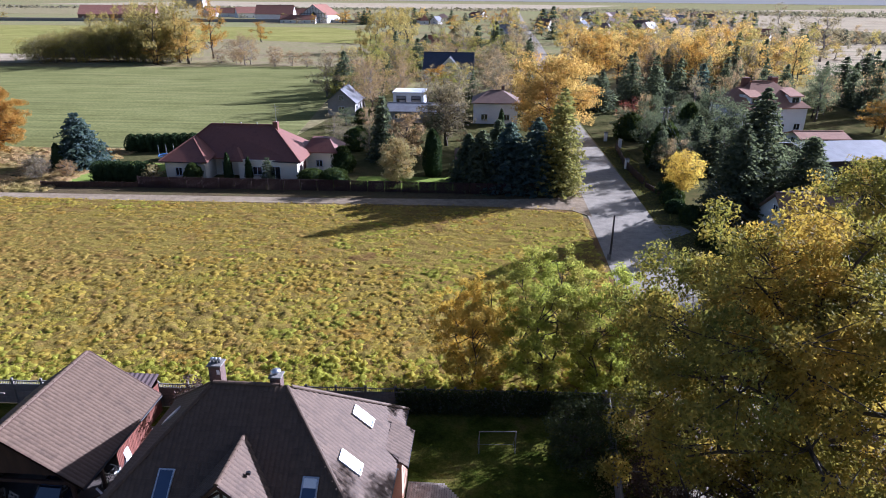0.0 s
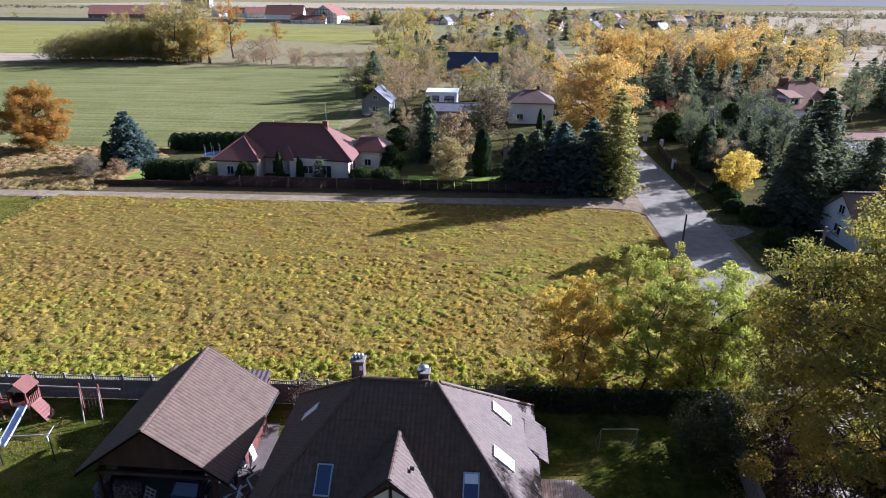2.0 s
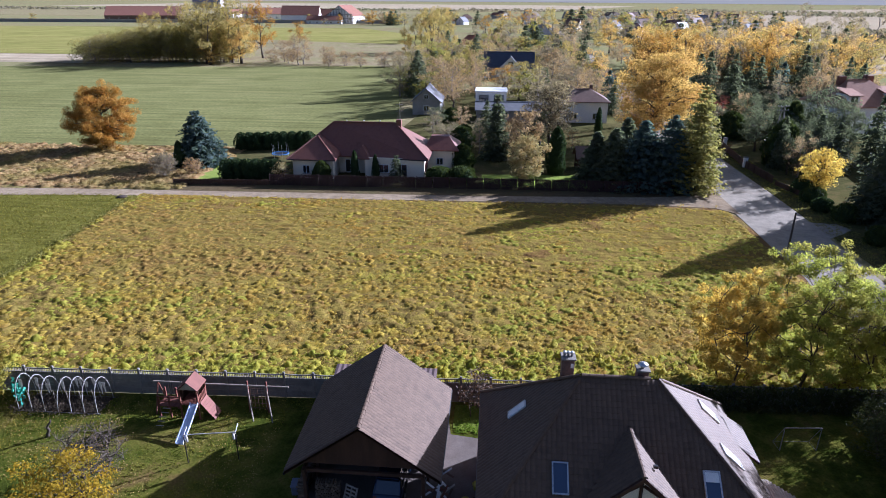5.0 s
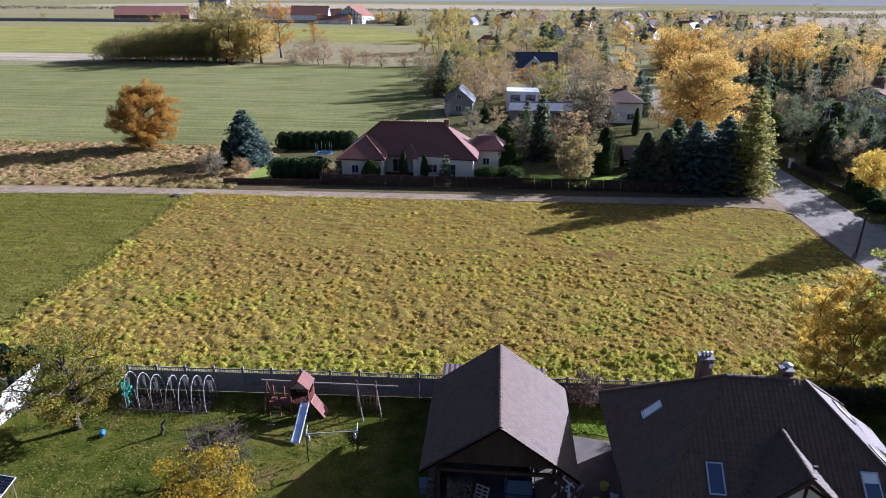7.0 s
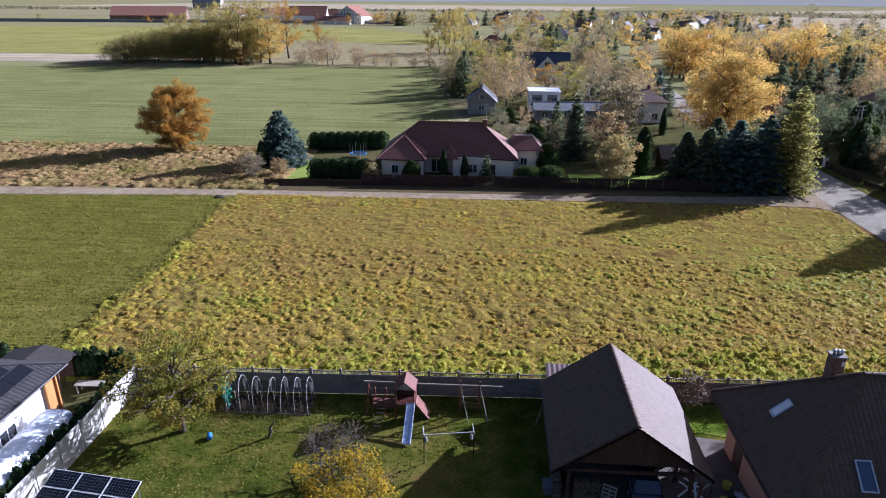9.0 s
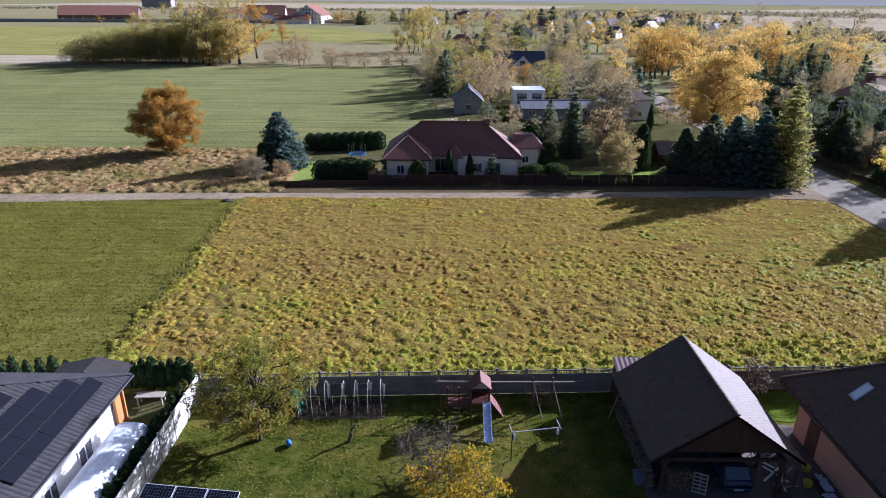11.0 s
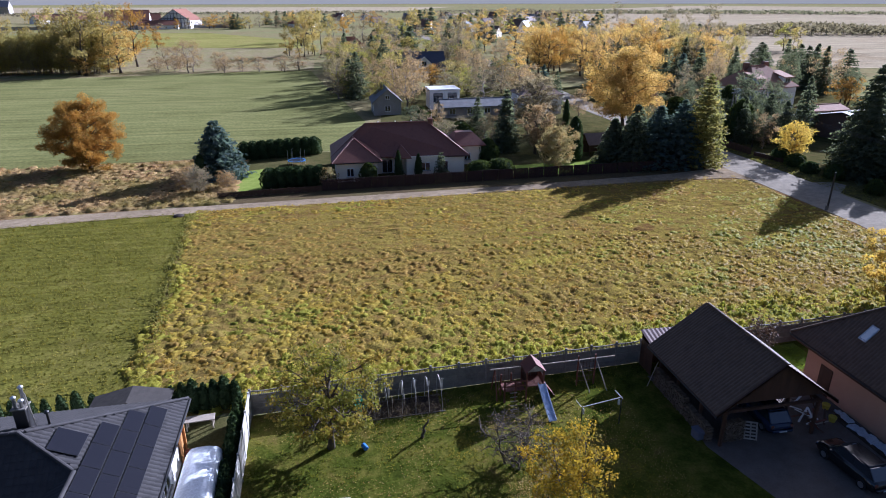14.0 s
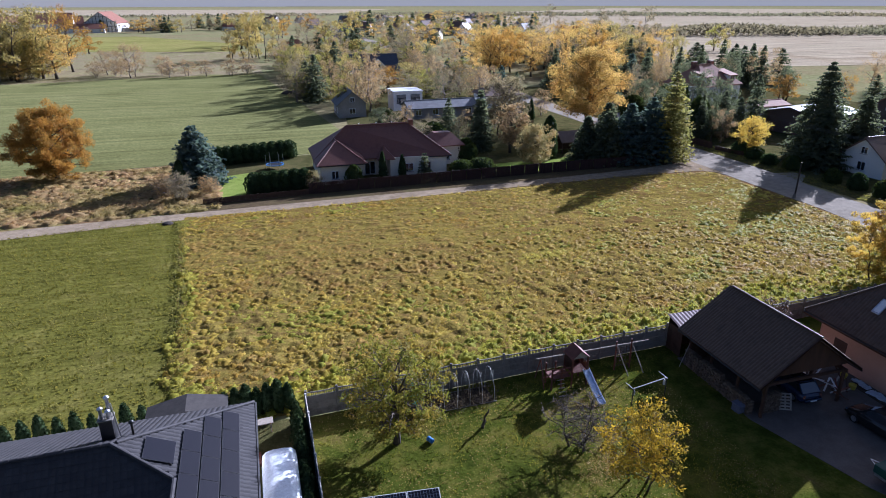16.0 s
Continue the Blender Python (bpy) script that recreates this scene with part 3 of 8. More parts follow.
plant("green_tree", broadleaf(23, 10.2, 7.6, 34000, 0.15, base=0.02, limbs=26, twigs=8, clump=0.062, stems=3, trunk=0.14), L_GREEN, M_BARK,
      "fresh green young tree by the corner of the plot", "tree", at(10.9, 41.8), "young trees by the fence")
for seed, x, y, h, w in ((141, 13.0, 29.8, 3.8, 5.2), (142, 17.6, 28.0, 4.4, 6.2), (143, 22.0, 29.6, 4.6, 6.4), (144, 14.2, 34.2, 3.4, 4.8), (145, 25.5, 33.5, 4.2, 6.0)):
    plant("brown_bush", broadleaf(seed, h, w, 6500, 0.17, base=0.02, limbs=26, twigs=8, clump=0.09, stems=4, trunk=0.08, corners=3), L_PURPLE, M_BARK,
          "dark purple-brown bush under the oak", "bush", at(x, y), "bushes under the oak")
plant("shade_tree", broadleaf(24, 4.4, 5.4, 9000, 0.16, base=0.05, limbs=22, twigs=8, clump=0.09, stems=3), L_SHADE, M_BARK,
      "green leafy tree coloured dark for the shade of the oak", "tree", at(8.6, 33.4))
plant("oak_tree", broadleaf(12, 13.2, 15.0, 26000, 0.30, base=0.06, limbs=34, twigs=9, clump=0.07, trunk=0.3), L_OAK, M_BARK,
      "broad green and yellow oak across the road", "tree", at(41.5, 63.5))

# garden of the house with the carport
plant("apple_tree", broadleaf(31, 6.8, 7.4, 12500, 0.17, base=0.16, limbs=28, twigs=8, clump=0.062, trunk=0.2), L_APPLE, M_BARK,
      "old garden apple tree with thinning leaves on the lawn", "tree", at(-49.85, 31.3))
plant("yellow_shrub", broadleaf(32, 5.2, 4.9, 6400, 0.16, base=0.12, limbs=20, twigs=7, clump=0.10, stems=3, trunk=0.10), L_SHRUB, M_BARK,
      "small garden tree with bright yellow autumn leaves", "tree", at(-37.35, 23.5))
plant("bare_shrub", broadleaf(33, 3.6, 5.2, 700, 0.08, base=0.06, limbs=40, twigs=14, clump=0.10, stems=3, trunk=0.12), L_BROWN, M_BARK,
      "almost leafless grey fruit bush on the lawn", "shrub", at(-38.9, 27.8))
plant("fence_shrub", broadleaf(34, 3.6, 2.6, 900, 0.17, base=0.25, limbs=14, twigs=6, clump=0.12, stems=2, trunk=0.06), L_PURPLE, M_BARK,
      "thin shrub with dark purple-brown leaves by the concrete fence", "shrub", at(-16.9, 35.8))

# along the track and in the bungalow garden
plant("maple_tree", broadleaf(41, 11.4, 12.4, 52000, 0.24, base=0.0, limbs=40, twigs=6, clump=0.075, trunk=0.26, corners=3), L_ORANGE, M_BARK,
      "round solitary tree with rust-orange leaves at the field edge", "tree", at(-86.8, 109.6))
plant("blue_spruce", conifer(42, 8.8, 8.6, 22, 12, 9, 0.55), N_BLUE, M_BARK, "blue spruce at the edge of the bungalow garden", "spruce", at(-65.4, 101.4))
plant("grey_bush", broadleaf(43, 3.8, 4.2, 2600, 0.2, base=0.02, limbs=22, twigs=8, clump=0.12, stems=4, trunk=0.07), L_GREY, M_BARKPALE,
      "grey half-bare bush by the track", "bush", at(-67.2, 92.4))
plant("pink_bush", broadleaf(44, 2.6, 3.2, 1800, 0.18, base=0.02, limbs=16, twigs=6, clump=0.14, stems=3, trunk=0.06), L_BROWN, M_BARKPALE,
      "reddish brown bush by the track", "bush", at(-63.6, 94.4))
plant("clipped_thuja", column(45, 3.1, 2.9, 1500, 0.3, 2.8, 0.8), N_HEDGE, N_THUJA, "round clipped thuja beside the bungalow wall", "bush", at(-42.4, 92.9), wood_name="core")
for x, y, h, w in ((-37.6, 94.6, 4.5, 1.4), (-34.4, 94.8, 3.8, 1.3)):
    plant("cone_thuja", column(int(-x), h, w, 900, 0.26, 1.6, 0.85), N_THUJA, N_THUJA, "slim conical thuja in front of the bungalow", "bush", at(x, y), "thujas before the bungalow", wood_name="core")
plant("small_spruce", conifer(47, 3.9, 2.6, 12, 8, 5, 0.36), N_DARK, M_BARK, "small green spruce in front of the bungalow", "spruce", at(-31.0, 93.8))
plant("round_bush", column(48, 4.2, 4.2, 2200, 0.34, 2.2, 0.85), N_HEDGE, N_THUJA, "large rounded evergreen bush beside the bungalow", "bush", at(-21.3, 102.2), wood_name="core")
plant("low_hedge", column(49, 2.2, 4.2, 1800, 0.3, 4.0, 0.9), N_HEDGE, N_THUJA, "low clipped evergreen hedge before the bungalow", "hedge", at(-24.5, 94.6), "low hedge", wood_name="core")
plant("low_hedge", column(50, 2.3, 4.4, 1800, 0.3, 4.0, 0.9), N_HEDGE, N_THUJA, "low clipped evergreen hedge before the bungalow", "hedge", at(-21.0, 94.9), "low hedge", wood_name="core")
plant("variegated_maple", broadleaf(51, 7.4, 6.8, 9000, 0.26, base=0.06, limbs=24, twigs=6, clump=0.11, trunk=0.14), L_PALE, M_BARK,
      "round maple with pale cream and yellow leaves in the garden", "tree", at(-11.4, 95.6))
plant("column_thuja", column(52, 7.6, 3.0, 3200, 0.32, 3.2, 0.8), N_THUJA, N_THUJA, "tall dense columnar thuja in the garden", "bush", at(-6.3, 100.6), wood_name="core")
plant("brown_tree", broadleaf(53, 9.2, 6.6, 4200, 0.32, base=0.15, limbs=22, twigs=7, clump=0.11), L_BROWN, M_BARK, "brown-leaved tree behind the garden lawn", "tree", at(-11.2, 106.5))
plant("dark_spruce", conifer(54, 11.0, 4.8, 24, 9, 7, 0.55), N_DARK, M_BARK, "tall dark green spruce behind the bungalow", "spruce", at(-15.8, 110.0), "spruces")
plant("dusky_tree", broadleaf(55, 12.4, 10.4, 8000, 0.34, base=0.12, limbs=30, twigs=9, clump=0.085), L_GREY, M_BARK, "grey-brown thinning tree behind the garden", "tree", at(-5.6, 123.0))
plant("slim_thuja", column(56, 5.6, 1.7, 700, 0.34, 1.7, 0.85), N_THUJA, N_THUJA, "slim thuja beside the white house", "bush", at(5.1, 133.6), wood_name="core")
for i, (x, y, h, w, leaf) in enumerate(((1.6, 94.0, 8.8, 6.8, N_DARK), (5.6, 93.9, 10.0, 8.2, N_BLUE), (9.6, 93.6, 10.8, 8.4, N_BLUE), (4.0, 98.5, 9.5, 7.0, N_DARK), (-0.5, 97.5, 7.5, 5.6, N_DARK))):
    plant("dark_spruce", conifer(60 + i, h, w, 24, 11, 9, 0.52), leaf, M_BARK, "dense dark spruce at the corner of the track and road" if leaf is N_DARK else "dense bluish spruce at the corner of the track and road",
          "spruce", at(x, y, i), "spruces")
plant("larch", conifer(58, 15.0, 7.4, 34, 11, 9, 0.42, 0.04, 0.35, 0.05), N_LARCH, M_BARK, "tall olive-yellow larch at the road corner", "larch", at(13.0, 92.6))
plant("golden_tree", broadleaf(59, 17.4, 16.5, 34000, 0.33, base=0.12, limbs=34, twigs=8, clump=0.085, corners=3), L_GOLD, M_BARK, "large golden yellow tree beside the road", "tree", at(14.6, 125.0))

# across the road
plant("small_golden_tree", broadleaf(71, 6.8, 6.6, 5200, 0.25, base=0.12, limbs=22, twigs=6, clump=0.11, trunk=0.12), L_BRIGHT, M_BARK,
      "small bright yellow tree behind the roadside fence", "tree", at(30.6, 93.0))
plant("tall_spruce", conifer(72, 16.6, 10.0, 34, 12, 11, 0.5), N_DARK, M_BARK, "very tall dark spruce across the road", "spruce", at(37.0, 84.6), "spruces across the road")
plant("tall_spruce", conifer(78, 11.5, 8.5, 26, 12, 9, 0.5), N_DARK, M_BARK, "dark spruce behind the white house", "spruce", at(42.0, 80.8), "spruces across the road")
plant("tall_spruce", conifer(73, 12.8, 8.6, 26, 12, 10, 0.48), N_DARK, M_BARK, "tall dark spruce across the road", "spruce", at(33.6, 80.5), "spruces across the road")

plant("red_brown_shrub", broadleaf(74, 5.5, 9.0, 11000, 0.13, base=0.02, limbs=40, twigs=12, clump=0.07, stems=5, trunk=0.10), L_RED, M_BARK,
      "wide half-bare reddish brown shrub below the oak", "shrub", at(14.8, 21.5))

plant("shade_tree", broadleaf(75, 9.5, 7.0, 12000, 0.18, base=0.03, limbs=24, twigs=8, clump=0.09, stems=2), L_OAK, M_BARK,
      "leafy green and yellow tree on the road verge", "tree", at(14.6, 37.2))
plant("shade_tree", broadleaf(76, 8.0, 6.4, 10000, 0.18, base=0.03, limbs=24, twigs=8, clump=0.09, stems=2), L_GREEN, M_BARK,
      "leafy green young tree on the road verge", "tree", at(14.0, 43.2))

# ---- buildings ----
M_TILE = surface("brown_roof_tile", [(0.084, 0.056, 0.039), (0.119, 0.080, 0.054), (0.100, 0.066, 0.045)], 1.5, 0.62, 20, 0.25, 0.004, spec=0.18, rnd=0.10)
M_TILEDARK = surface("charcoal_roof_tile", [(0.037, 0.035, 0.036), (0.056, 0.053, 0.053)], 1.5, 0.66, 20, 0.2, 0.004, spec=0.16, rnd=0.10)
M_TILERED = surface("red_roof_tile", [(0.137, 0.055, 0.038), (0.185, 0.077, 0.053), (0.159, 0.065, 0.045)], 1.2, 0.5, 15, 0.3, 0.01, spec=0.4)
M_SALMON = surface("salmon_plaster", [(0.50, 0.29, 0.19), (0.56, 0.34, 0.23)], 0.6, 0.9, 30, 0.2, 0.004)
M_CREAM = surface("cream_plaster", [(0.76, 0.69, 0.55), (0.84, 0.77, 0.62)], 0.4, 0.9, 20, 0.2, 0.004)
M_WHITE = surface("white_plaster", [(0.74, 0.72, 0.69), (0.83, 0.81, 0.78)], 0.4, 0.9, 20, 0.2, 0.004)
M_WHITEWALL = surface("whitewashed_concrete", [(0.34, 0.32, 0.29), (0.48, 0.46, 0.42), (0.42, 0.39, 0.35)], 0.8, 0.9, 14, 0.4, 0.01)
M_DARKWOOD = surface("dark_stained_wood", [(0.05, 0.026, 0.017), (0.09, 0.045, 0.028)], 2, 0.6, 40, 0.4, 0.004, stretch=(1, 1, 0.15))
M_REDWOOD = surface("red_brown_wood", [(0.125, 0.045, 0.030), (0.185, 0.066, 0.044)], 2, 0.7, 40, 0.4, 0.004, stretch=(1, 1, 0.15), rnd=0.15)
M_OAKWOOD = surface("honey_stained_wood", [(0.33, 0.15, 0.045), (0.45, 0.22, 0.07)], 2, 0.6, 40, 0.4, 0.004, stretch=(1, 1, 0.15))
M_PALEWOOD = surface("weathered_wood", [(0.28, 0.235, 0.185), (0.40, 0.345, 0.28)], 2, 0.8, 40, 0.4, 0.004, stretch=(1, 1, 0.15), rnd=0.15)
M_LOG = surface("split_firewood", [(0.08, 0.055, 0.038), (0.19, 0.135, 0.09)], 4, 0.85, 30, 0.5, 0.01, rnd=0.3)
M_METALROOF = surface("brown_sheet_metal", [(0.16, 0.115, 0.11), (0.21, 0.155, 0.145)], 1, 0.7, 20, 0.1, 0.002, spec=0.1)
M_GREYROOF = surface("grey_sheet_roof", [(0.15, 0.15, 0.155), (0.22, 0.22, 0.225)], 0.6, 0.65, 10, 0.2, 0.01, spec=0.15)
M_STEEL = surface("bright_steel", [(0.55, 0.55, 0.56), (0.7, 0.7, 0.71)], 3, 0.3, 30, 0.05, 0.001, metal=0.9)
M_BLACK = surface("black_coated_metal", [(0.012, 0.012, 0.013), (0.022, 0.022, 0.024)], 3, 0.4, 30, 0.05, 0.001, spec=0.5)
M_FRAME = surface("white_frame", [(0.70, 0.70, 0.69), (0.8, 0.8, 0.79)], 2, 0.4, 30, 0.05, 0.001)
M_BRICKDARK = surface("brown_clinker", [(0.09, 0.06, 0.05), (0.15, 0.10, 0.085)], 4, 0.8, 12, 0.5, 0.01)
M_PANE = glass("window_glass", (0.025, 0.03, 0.04, 1))
M_SKYGLASS = glass("skylight_glass", (0.03, 0.05, 0.10, 1), 0.02)
M_SOLAR = glass("solar_cell_glass", (0.011, 0.011, 0.015, 1), 0.16, 0.0, 0.3)


def tile_mesh(name, material, w, l, rise):
    """One flat interlocking tile: a low roll, a shallow trough, and a proud lower edge."""
    prof = [(-0.5, 0.1), (-0.28, 0.75), (-0.05, 1.0), (0.18, 0.65), (0.38, 0.12), (0.5, 0.0)]
    g, vs = Geo(), []
    for y, lift in ((0.0, 0.0), (l * 1.08, -0.5)):
        vs += [(x * w, y, rise * (0.4 * z + 0.55 + lift)) for x, z in prof]
    vs += [(x * w, 0.0, -0.01) for x, z in prof]
    n = len(prof)
    fs = [(i, i + 1, n + i + 1, n + i) for i in range(n - 1)] + [(2 * n + i, 2 * n + i + 1, i + 1, i) for i in range(n - 1)]
    g.add(vs, fs)
    return g.mesh(name, material)


def inside(p, poly):
    c, j = False, len(poly) - 1
    for i in range(len(poly)):
        (xi, yi), (xj, yj) = poly[i], poly[j]
        if (yi > p[1]) != (yj > p[1]) and p[0] < (xj - xi) * (p[1] - yi) / (yj - yi) + xi:
            c = not c
        j = i
    return c


def tiled(owner, poly, along, material, w=0.25, l=0.30, rise=0.062, single=None, lift=0.0):
    """Covers a roof plane with tiles. along: the eave's direction. single(x, y): where tiles are parts of their own."""
    pts = [Vector(p) for p in poly]
    u = Vector(along).normalized()
    nrm = (pts[1] - pts[0]).cross(pts[2] - pts[0]).normalized()
    if nrm.z < 0:
        nrm = -nrm
    v = nrm.cross(u)
    if v.z < 0:
        u, v = -u, -v
    u = v.cross(nrm)
    o = min(pts, key=lambda p: p.dot(v))
    flat = [((p - o).dot(u), (p - o).dot(v)) for p in pts]
    u0, u1, v1 = min(a for a, b in flat), max(a for a, b in flat), max(b for a, b in flat)
    me = tile_mesh("roof_tile", material, w, l, rise)
    tv = np.empty(len(me.vertices) * 3, np.float32)
    me.vertices.foreach_get("co", tv)
    tv = tv.reshape(-1, 3)
    tf = np.array([p.vertices[:] for p in me.polygons])
    rest_v, rest_f, count, made = [], [], 0, 0
    turn = np.array([[u.x, v.x, nrm.x], [u.y, v.y, nrm.y], [u.z, v.z, nrm.z]])
    rows, cols = int(v1 / l) + 1, int((u1 - u0) / w) + 1
    for r in range(rows):
        for c in range(cols):
            a, b = u0 + (c + 0.5) * w, r * l
            if not inside((a, b + l * 0.5), flat):
                continue
            p = o + u * a + v * b + nrm * (0.012 + lift)
            if single and single(p.x, p.y) and made < 300:
                m = Matrix.Translation(p) @ Matrix(((u.x, v.x, nrm.x, 0), (u.y, v.y, nrm.y, 0), (u.z, v.z, nrm.z, 0), (0, 0, 0, 1)))
                part("roof_tile", me, None, owner, m=m)
                made += 1
            else:
                rest_v.append(tv @ turn.T + np.array(p))
                rest_f.append(tf + count * len(tv))
                count += 1
    if count:
        ob = part("roof_tiles", fast_mesh("roof_tiles", np.concatenate(rest_v), np.concatenate(rest_f), material), None, owner)
        tagged(ob, kind="stuff")


def ridge_caps(owner, a, b, material, r=0.13, step=0.38, name="ridge_tile"):
    """Half-round caps laid along a ridge or hip."""
    a, b = Vector(a), Vector(b)
    d = (b - a).normalized()
    side = d.cross(Vector((0, 0, 1))).normalized()
    up = side.cross(d)
    g = Geo()
    for i in range(int((b - a).length / step)):
        vs, k = [], 6
        for s, rr in ((0, r * 1.08), (step * 1.08, r * 0.92)):
            for q in range(k):
                t = math.pi * q / (k - 1)
                vs.append(tuple(a + d * (i * step + s) + side * math.cos(t) * rr + up * (math.sin(t) * rr * 0.8 - 0.02)))
        g.add(vs, [(q, q + 1, k + q + 1, k + q) for q in range(k - 1)] + [tuple(range(k))])
    part(name, g, material, owner)


def slope_frame(p, along, normal):
    """A pose whose x runs along the eave, y up the slope, z off the roof."""
    u = Vector(along).normalized()
    n = Vector(normal).normalized()
    v = n.cross(u)
    if v.z < 0:
        u, v = -u, -v
    return Matrix.Translation(p) @ Matrix(((u.x, v.x, n.x, 0), (u.y, v.y, n.y, 0), (u.z, v.z, n.z, 0), (0, 0, 0, 1)))


def skylight(owner, p, along, normal, w=0.78, l=1.25, blind=None):
    """A roof window: kerb, casing and pane, with a blind where it has one."""
    m = slope_frame(p, along, normal)
    s = part("skylight", Geo().box(-w / 2, w / 2, -l / 2, l / 2, 0.0, 0.07, 0.01), M_STEEL, owner, "roof window with grey casing", m=m)
    g = Geo()
    for x0, x1, y0, y1 in ((-w / 2, -w / 2 + 0.07, -l / 2, l / 2), (w / 2 - 0.07, w / 2, -l / 2, l / 2), (-w / 2 + 0.07, w / 2 - 0.07, -l / 2, -l / 2 + 0.08), (-w / 2 + 0.07, w / 2 - 0.07, l / 2 - 0.08, l / 2)):
        g.box(x0, x1, y0, y1, 0.07, 0.115, 0.008)
    part("casing", g, M_STEEL, s)
    part("pane", Geo().box(-w / 2 + 0.07, w / 2 - 0.07, -l / 2 + 0.08, l / 2 - 0.08, 0.07, 0.09), M_SKYGLASS, s)
    if blind:
        part("blind", Geo().box(-w / 2 + 0.08, w / 2 - 0.08, l / 2 - 0.08 - blind * l, l / 2 - 0.085, 0.09, 0.1), M_FRAME, s, "white roller blind")
    return s


def window(owner, x, y, z, w, h, face, bars=1, material=None):
    """A framed window on a wall. face: degrees that its outside looks to (0: east, 90: north, 180: west, 270: south)."""
    m = Matrix.Translation((x, y, z)) @ Matrix.Rotation(radians(face + 90), 4, "Z")
    win = part("window", Geo().box(-w / 2 + 0.05, w / 2 - 0.05, -0.03, 0.0, 0.05, h - 0.05), M_PANE, owner, m=m)
    g = Geo()
    for x0, x1, z0, z1 in ((-w / 2, -w / 2 + 0.07, 0, h), (w / 2 - 0.07, w / 2, 0, h), (-w / 2 + 0.07, w / 2 - 0.07, 0, 0.07), (-w / 2 + 0.07, w / 2 - 0.07, h - 0.07, h)):
        g.box(x0, x1, -0.07, 0.0, z0, z1)
    for i in range(bars):
        c = -w / 2 + w * (i + 1) / (bars + 1)
        g.box(c - 0.035, c + 0.035, -0.065, 0.0, 0.07, h - 0.07)
    part("window_frame", g, material or M_FRAME, win)
    part("window_sill", Geo().box(-w / 2 - 0.08, w / 2 + 0.08, -0.16, 0.0, -0.06, -0.01), M_CONCRETE, win)
    return win


def wall_box(x0, x1, y0, y1, h, t=0.3):
    """Four outer walls of thickness t, as separate Geos."""
    out = [Geo().box(x0, x1, y0, y0 + t, 0, h), Geo().box(x0, x1, y1 - t, y1, 0, h), Geo().box(x0, x0 + t, y0 + t, y1 - t, 0, h), Geo().box(x1 - t, x1, y0 + t, y1 - t, 0, h)]
    return out


# house with the brown hipped roof
def brown_house():
    h = thing("house", "salmon plastered house with brown tiled hipped roof", "house")
    for g in wall_box(-15.5, -2.9, 22.7, 32.5, 3.5):
        part("wall", g, M_SALMON, h)
    ze, zr = 3.58, 8.5
    we, ee, se, ne = -16.5, -2.1, 22.0, 33.4
    rw, re_, ry = -11.4, -7.6, 28.1
    planes = {
        "S": ([(we, se, ze), (ee, se, ze), (re_, ry, zr), (rw, ry, zr)], (1, 0, 0)),
        "N": ([(we, ne, ze), (ee, ne, ze), (re_, ry, zr), (rw, ry, zr)], (1, 0, 0)),
        "W": ([(we, se, ze), (we, ne, ze), (rw, ry, zr)], (0, 1, 0)),
        "E": ([(ee, se, ze), (ee, ne, ze), (re_, ry, zr)], (0, 1, 0)),
    }
    pick = {"S": None, "N": None, "W": None, "E": lambda x, y: 26 < y < 32}
    for k, (poly, along) in planes.items():
        part("roof", Geo().slab(poly, 0.16), M_DARKWOOD, h, "boarded roof plane")
        tiled(h, poly, along, M_TILE, single=pick[k])
    ridge_caps(h, (rw, ry, zr + 0.06), (re_, ry, zr + 0.06), M_TILE)
    for c in ((we, se, ze), (we, ne, ze)):
        ridge_caps(h, (c[0], c[1], ze + 0.07), (rw, ry, zr + 0.07), M_TILE, name="hip_tile")
    for c in ((ee, se, ze), (ee, ne, ze)):
        ridge_caps(h, (c[0], c[1], ze + 0.07), (re_, ry, zr + 0.07), M_TILE, name="hip_tile")
    for a, b in (((we, se), (ee, se)), ((we, ne), (ee, ne)), ((we, se), (we, ne)), ((ee, se), (ee, 28.3)), ((ee, 31.6), (ee, ne))):
        part("gutter", Geo().tube([(a[0], a[1], ze - 0.1), (b[0], b[1], ze - 0.1)], 0.075, 8), M_BLACK, h)
        part("soffit", Geo().box(min(a[0], b[0]) - 0.02, max(a[0], b[0]) + 0.02, min(a[1], b[1]) - 0.02, max(a[1], b[1]) + 0.02, ze - 0.3, ze - 0.17), M_DARKWOOD, h)
    sE, sS, sW = (zr - ze) / (ee - re_), (zr - ze) / (ry - se), (zr - ze) / (rw - we)
    for y, x in ((29.95, -4.15), (26.3, -4.1)):
        skylight(h, (x, y, ze + (ee - x) * sE + 0.03), (0, 1, 0), (sE, 0, 1), 0.84, 1.42, 0.85)
    for x, b in ((-12.6, None), (-5.6, 0.3)):
        skylight(h, (x, 24.15, ze + (24.15 - se) * sS + 0.03), (1, 0, 0), (0, -sS, 1), 0.78, 1.5, b)
    skylight(h, (-14.48, 29.02, ze + (-14.48 - we) * sW + 0.03), (0, 1, 0), (-sW, 0, 1), 0.6, 1.25, 0.85)
    # gabled dormer in the south slope
    dx, dz, half, front = -9.2, 6.95, 2.35, 22.9
    low = dz - half * 0.95
    back = lambda z: se + (z - ze) / sS
    for s in (-1, 1):
        poly = [(dx, front - 0.3, dz), (dx, back(dz), dz), (dx + s * half, back(low), low), (dx + s * half, front - 0.3, low)]
        part("dormer_roof", Geo().slab(poly, 0.14), M_DARKWOOD, h)
        tiled(h, poly, (0, 1, 0), M_TILE, single=None, lift=0.01)
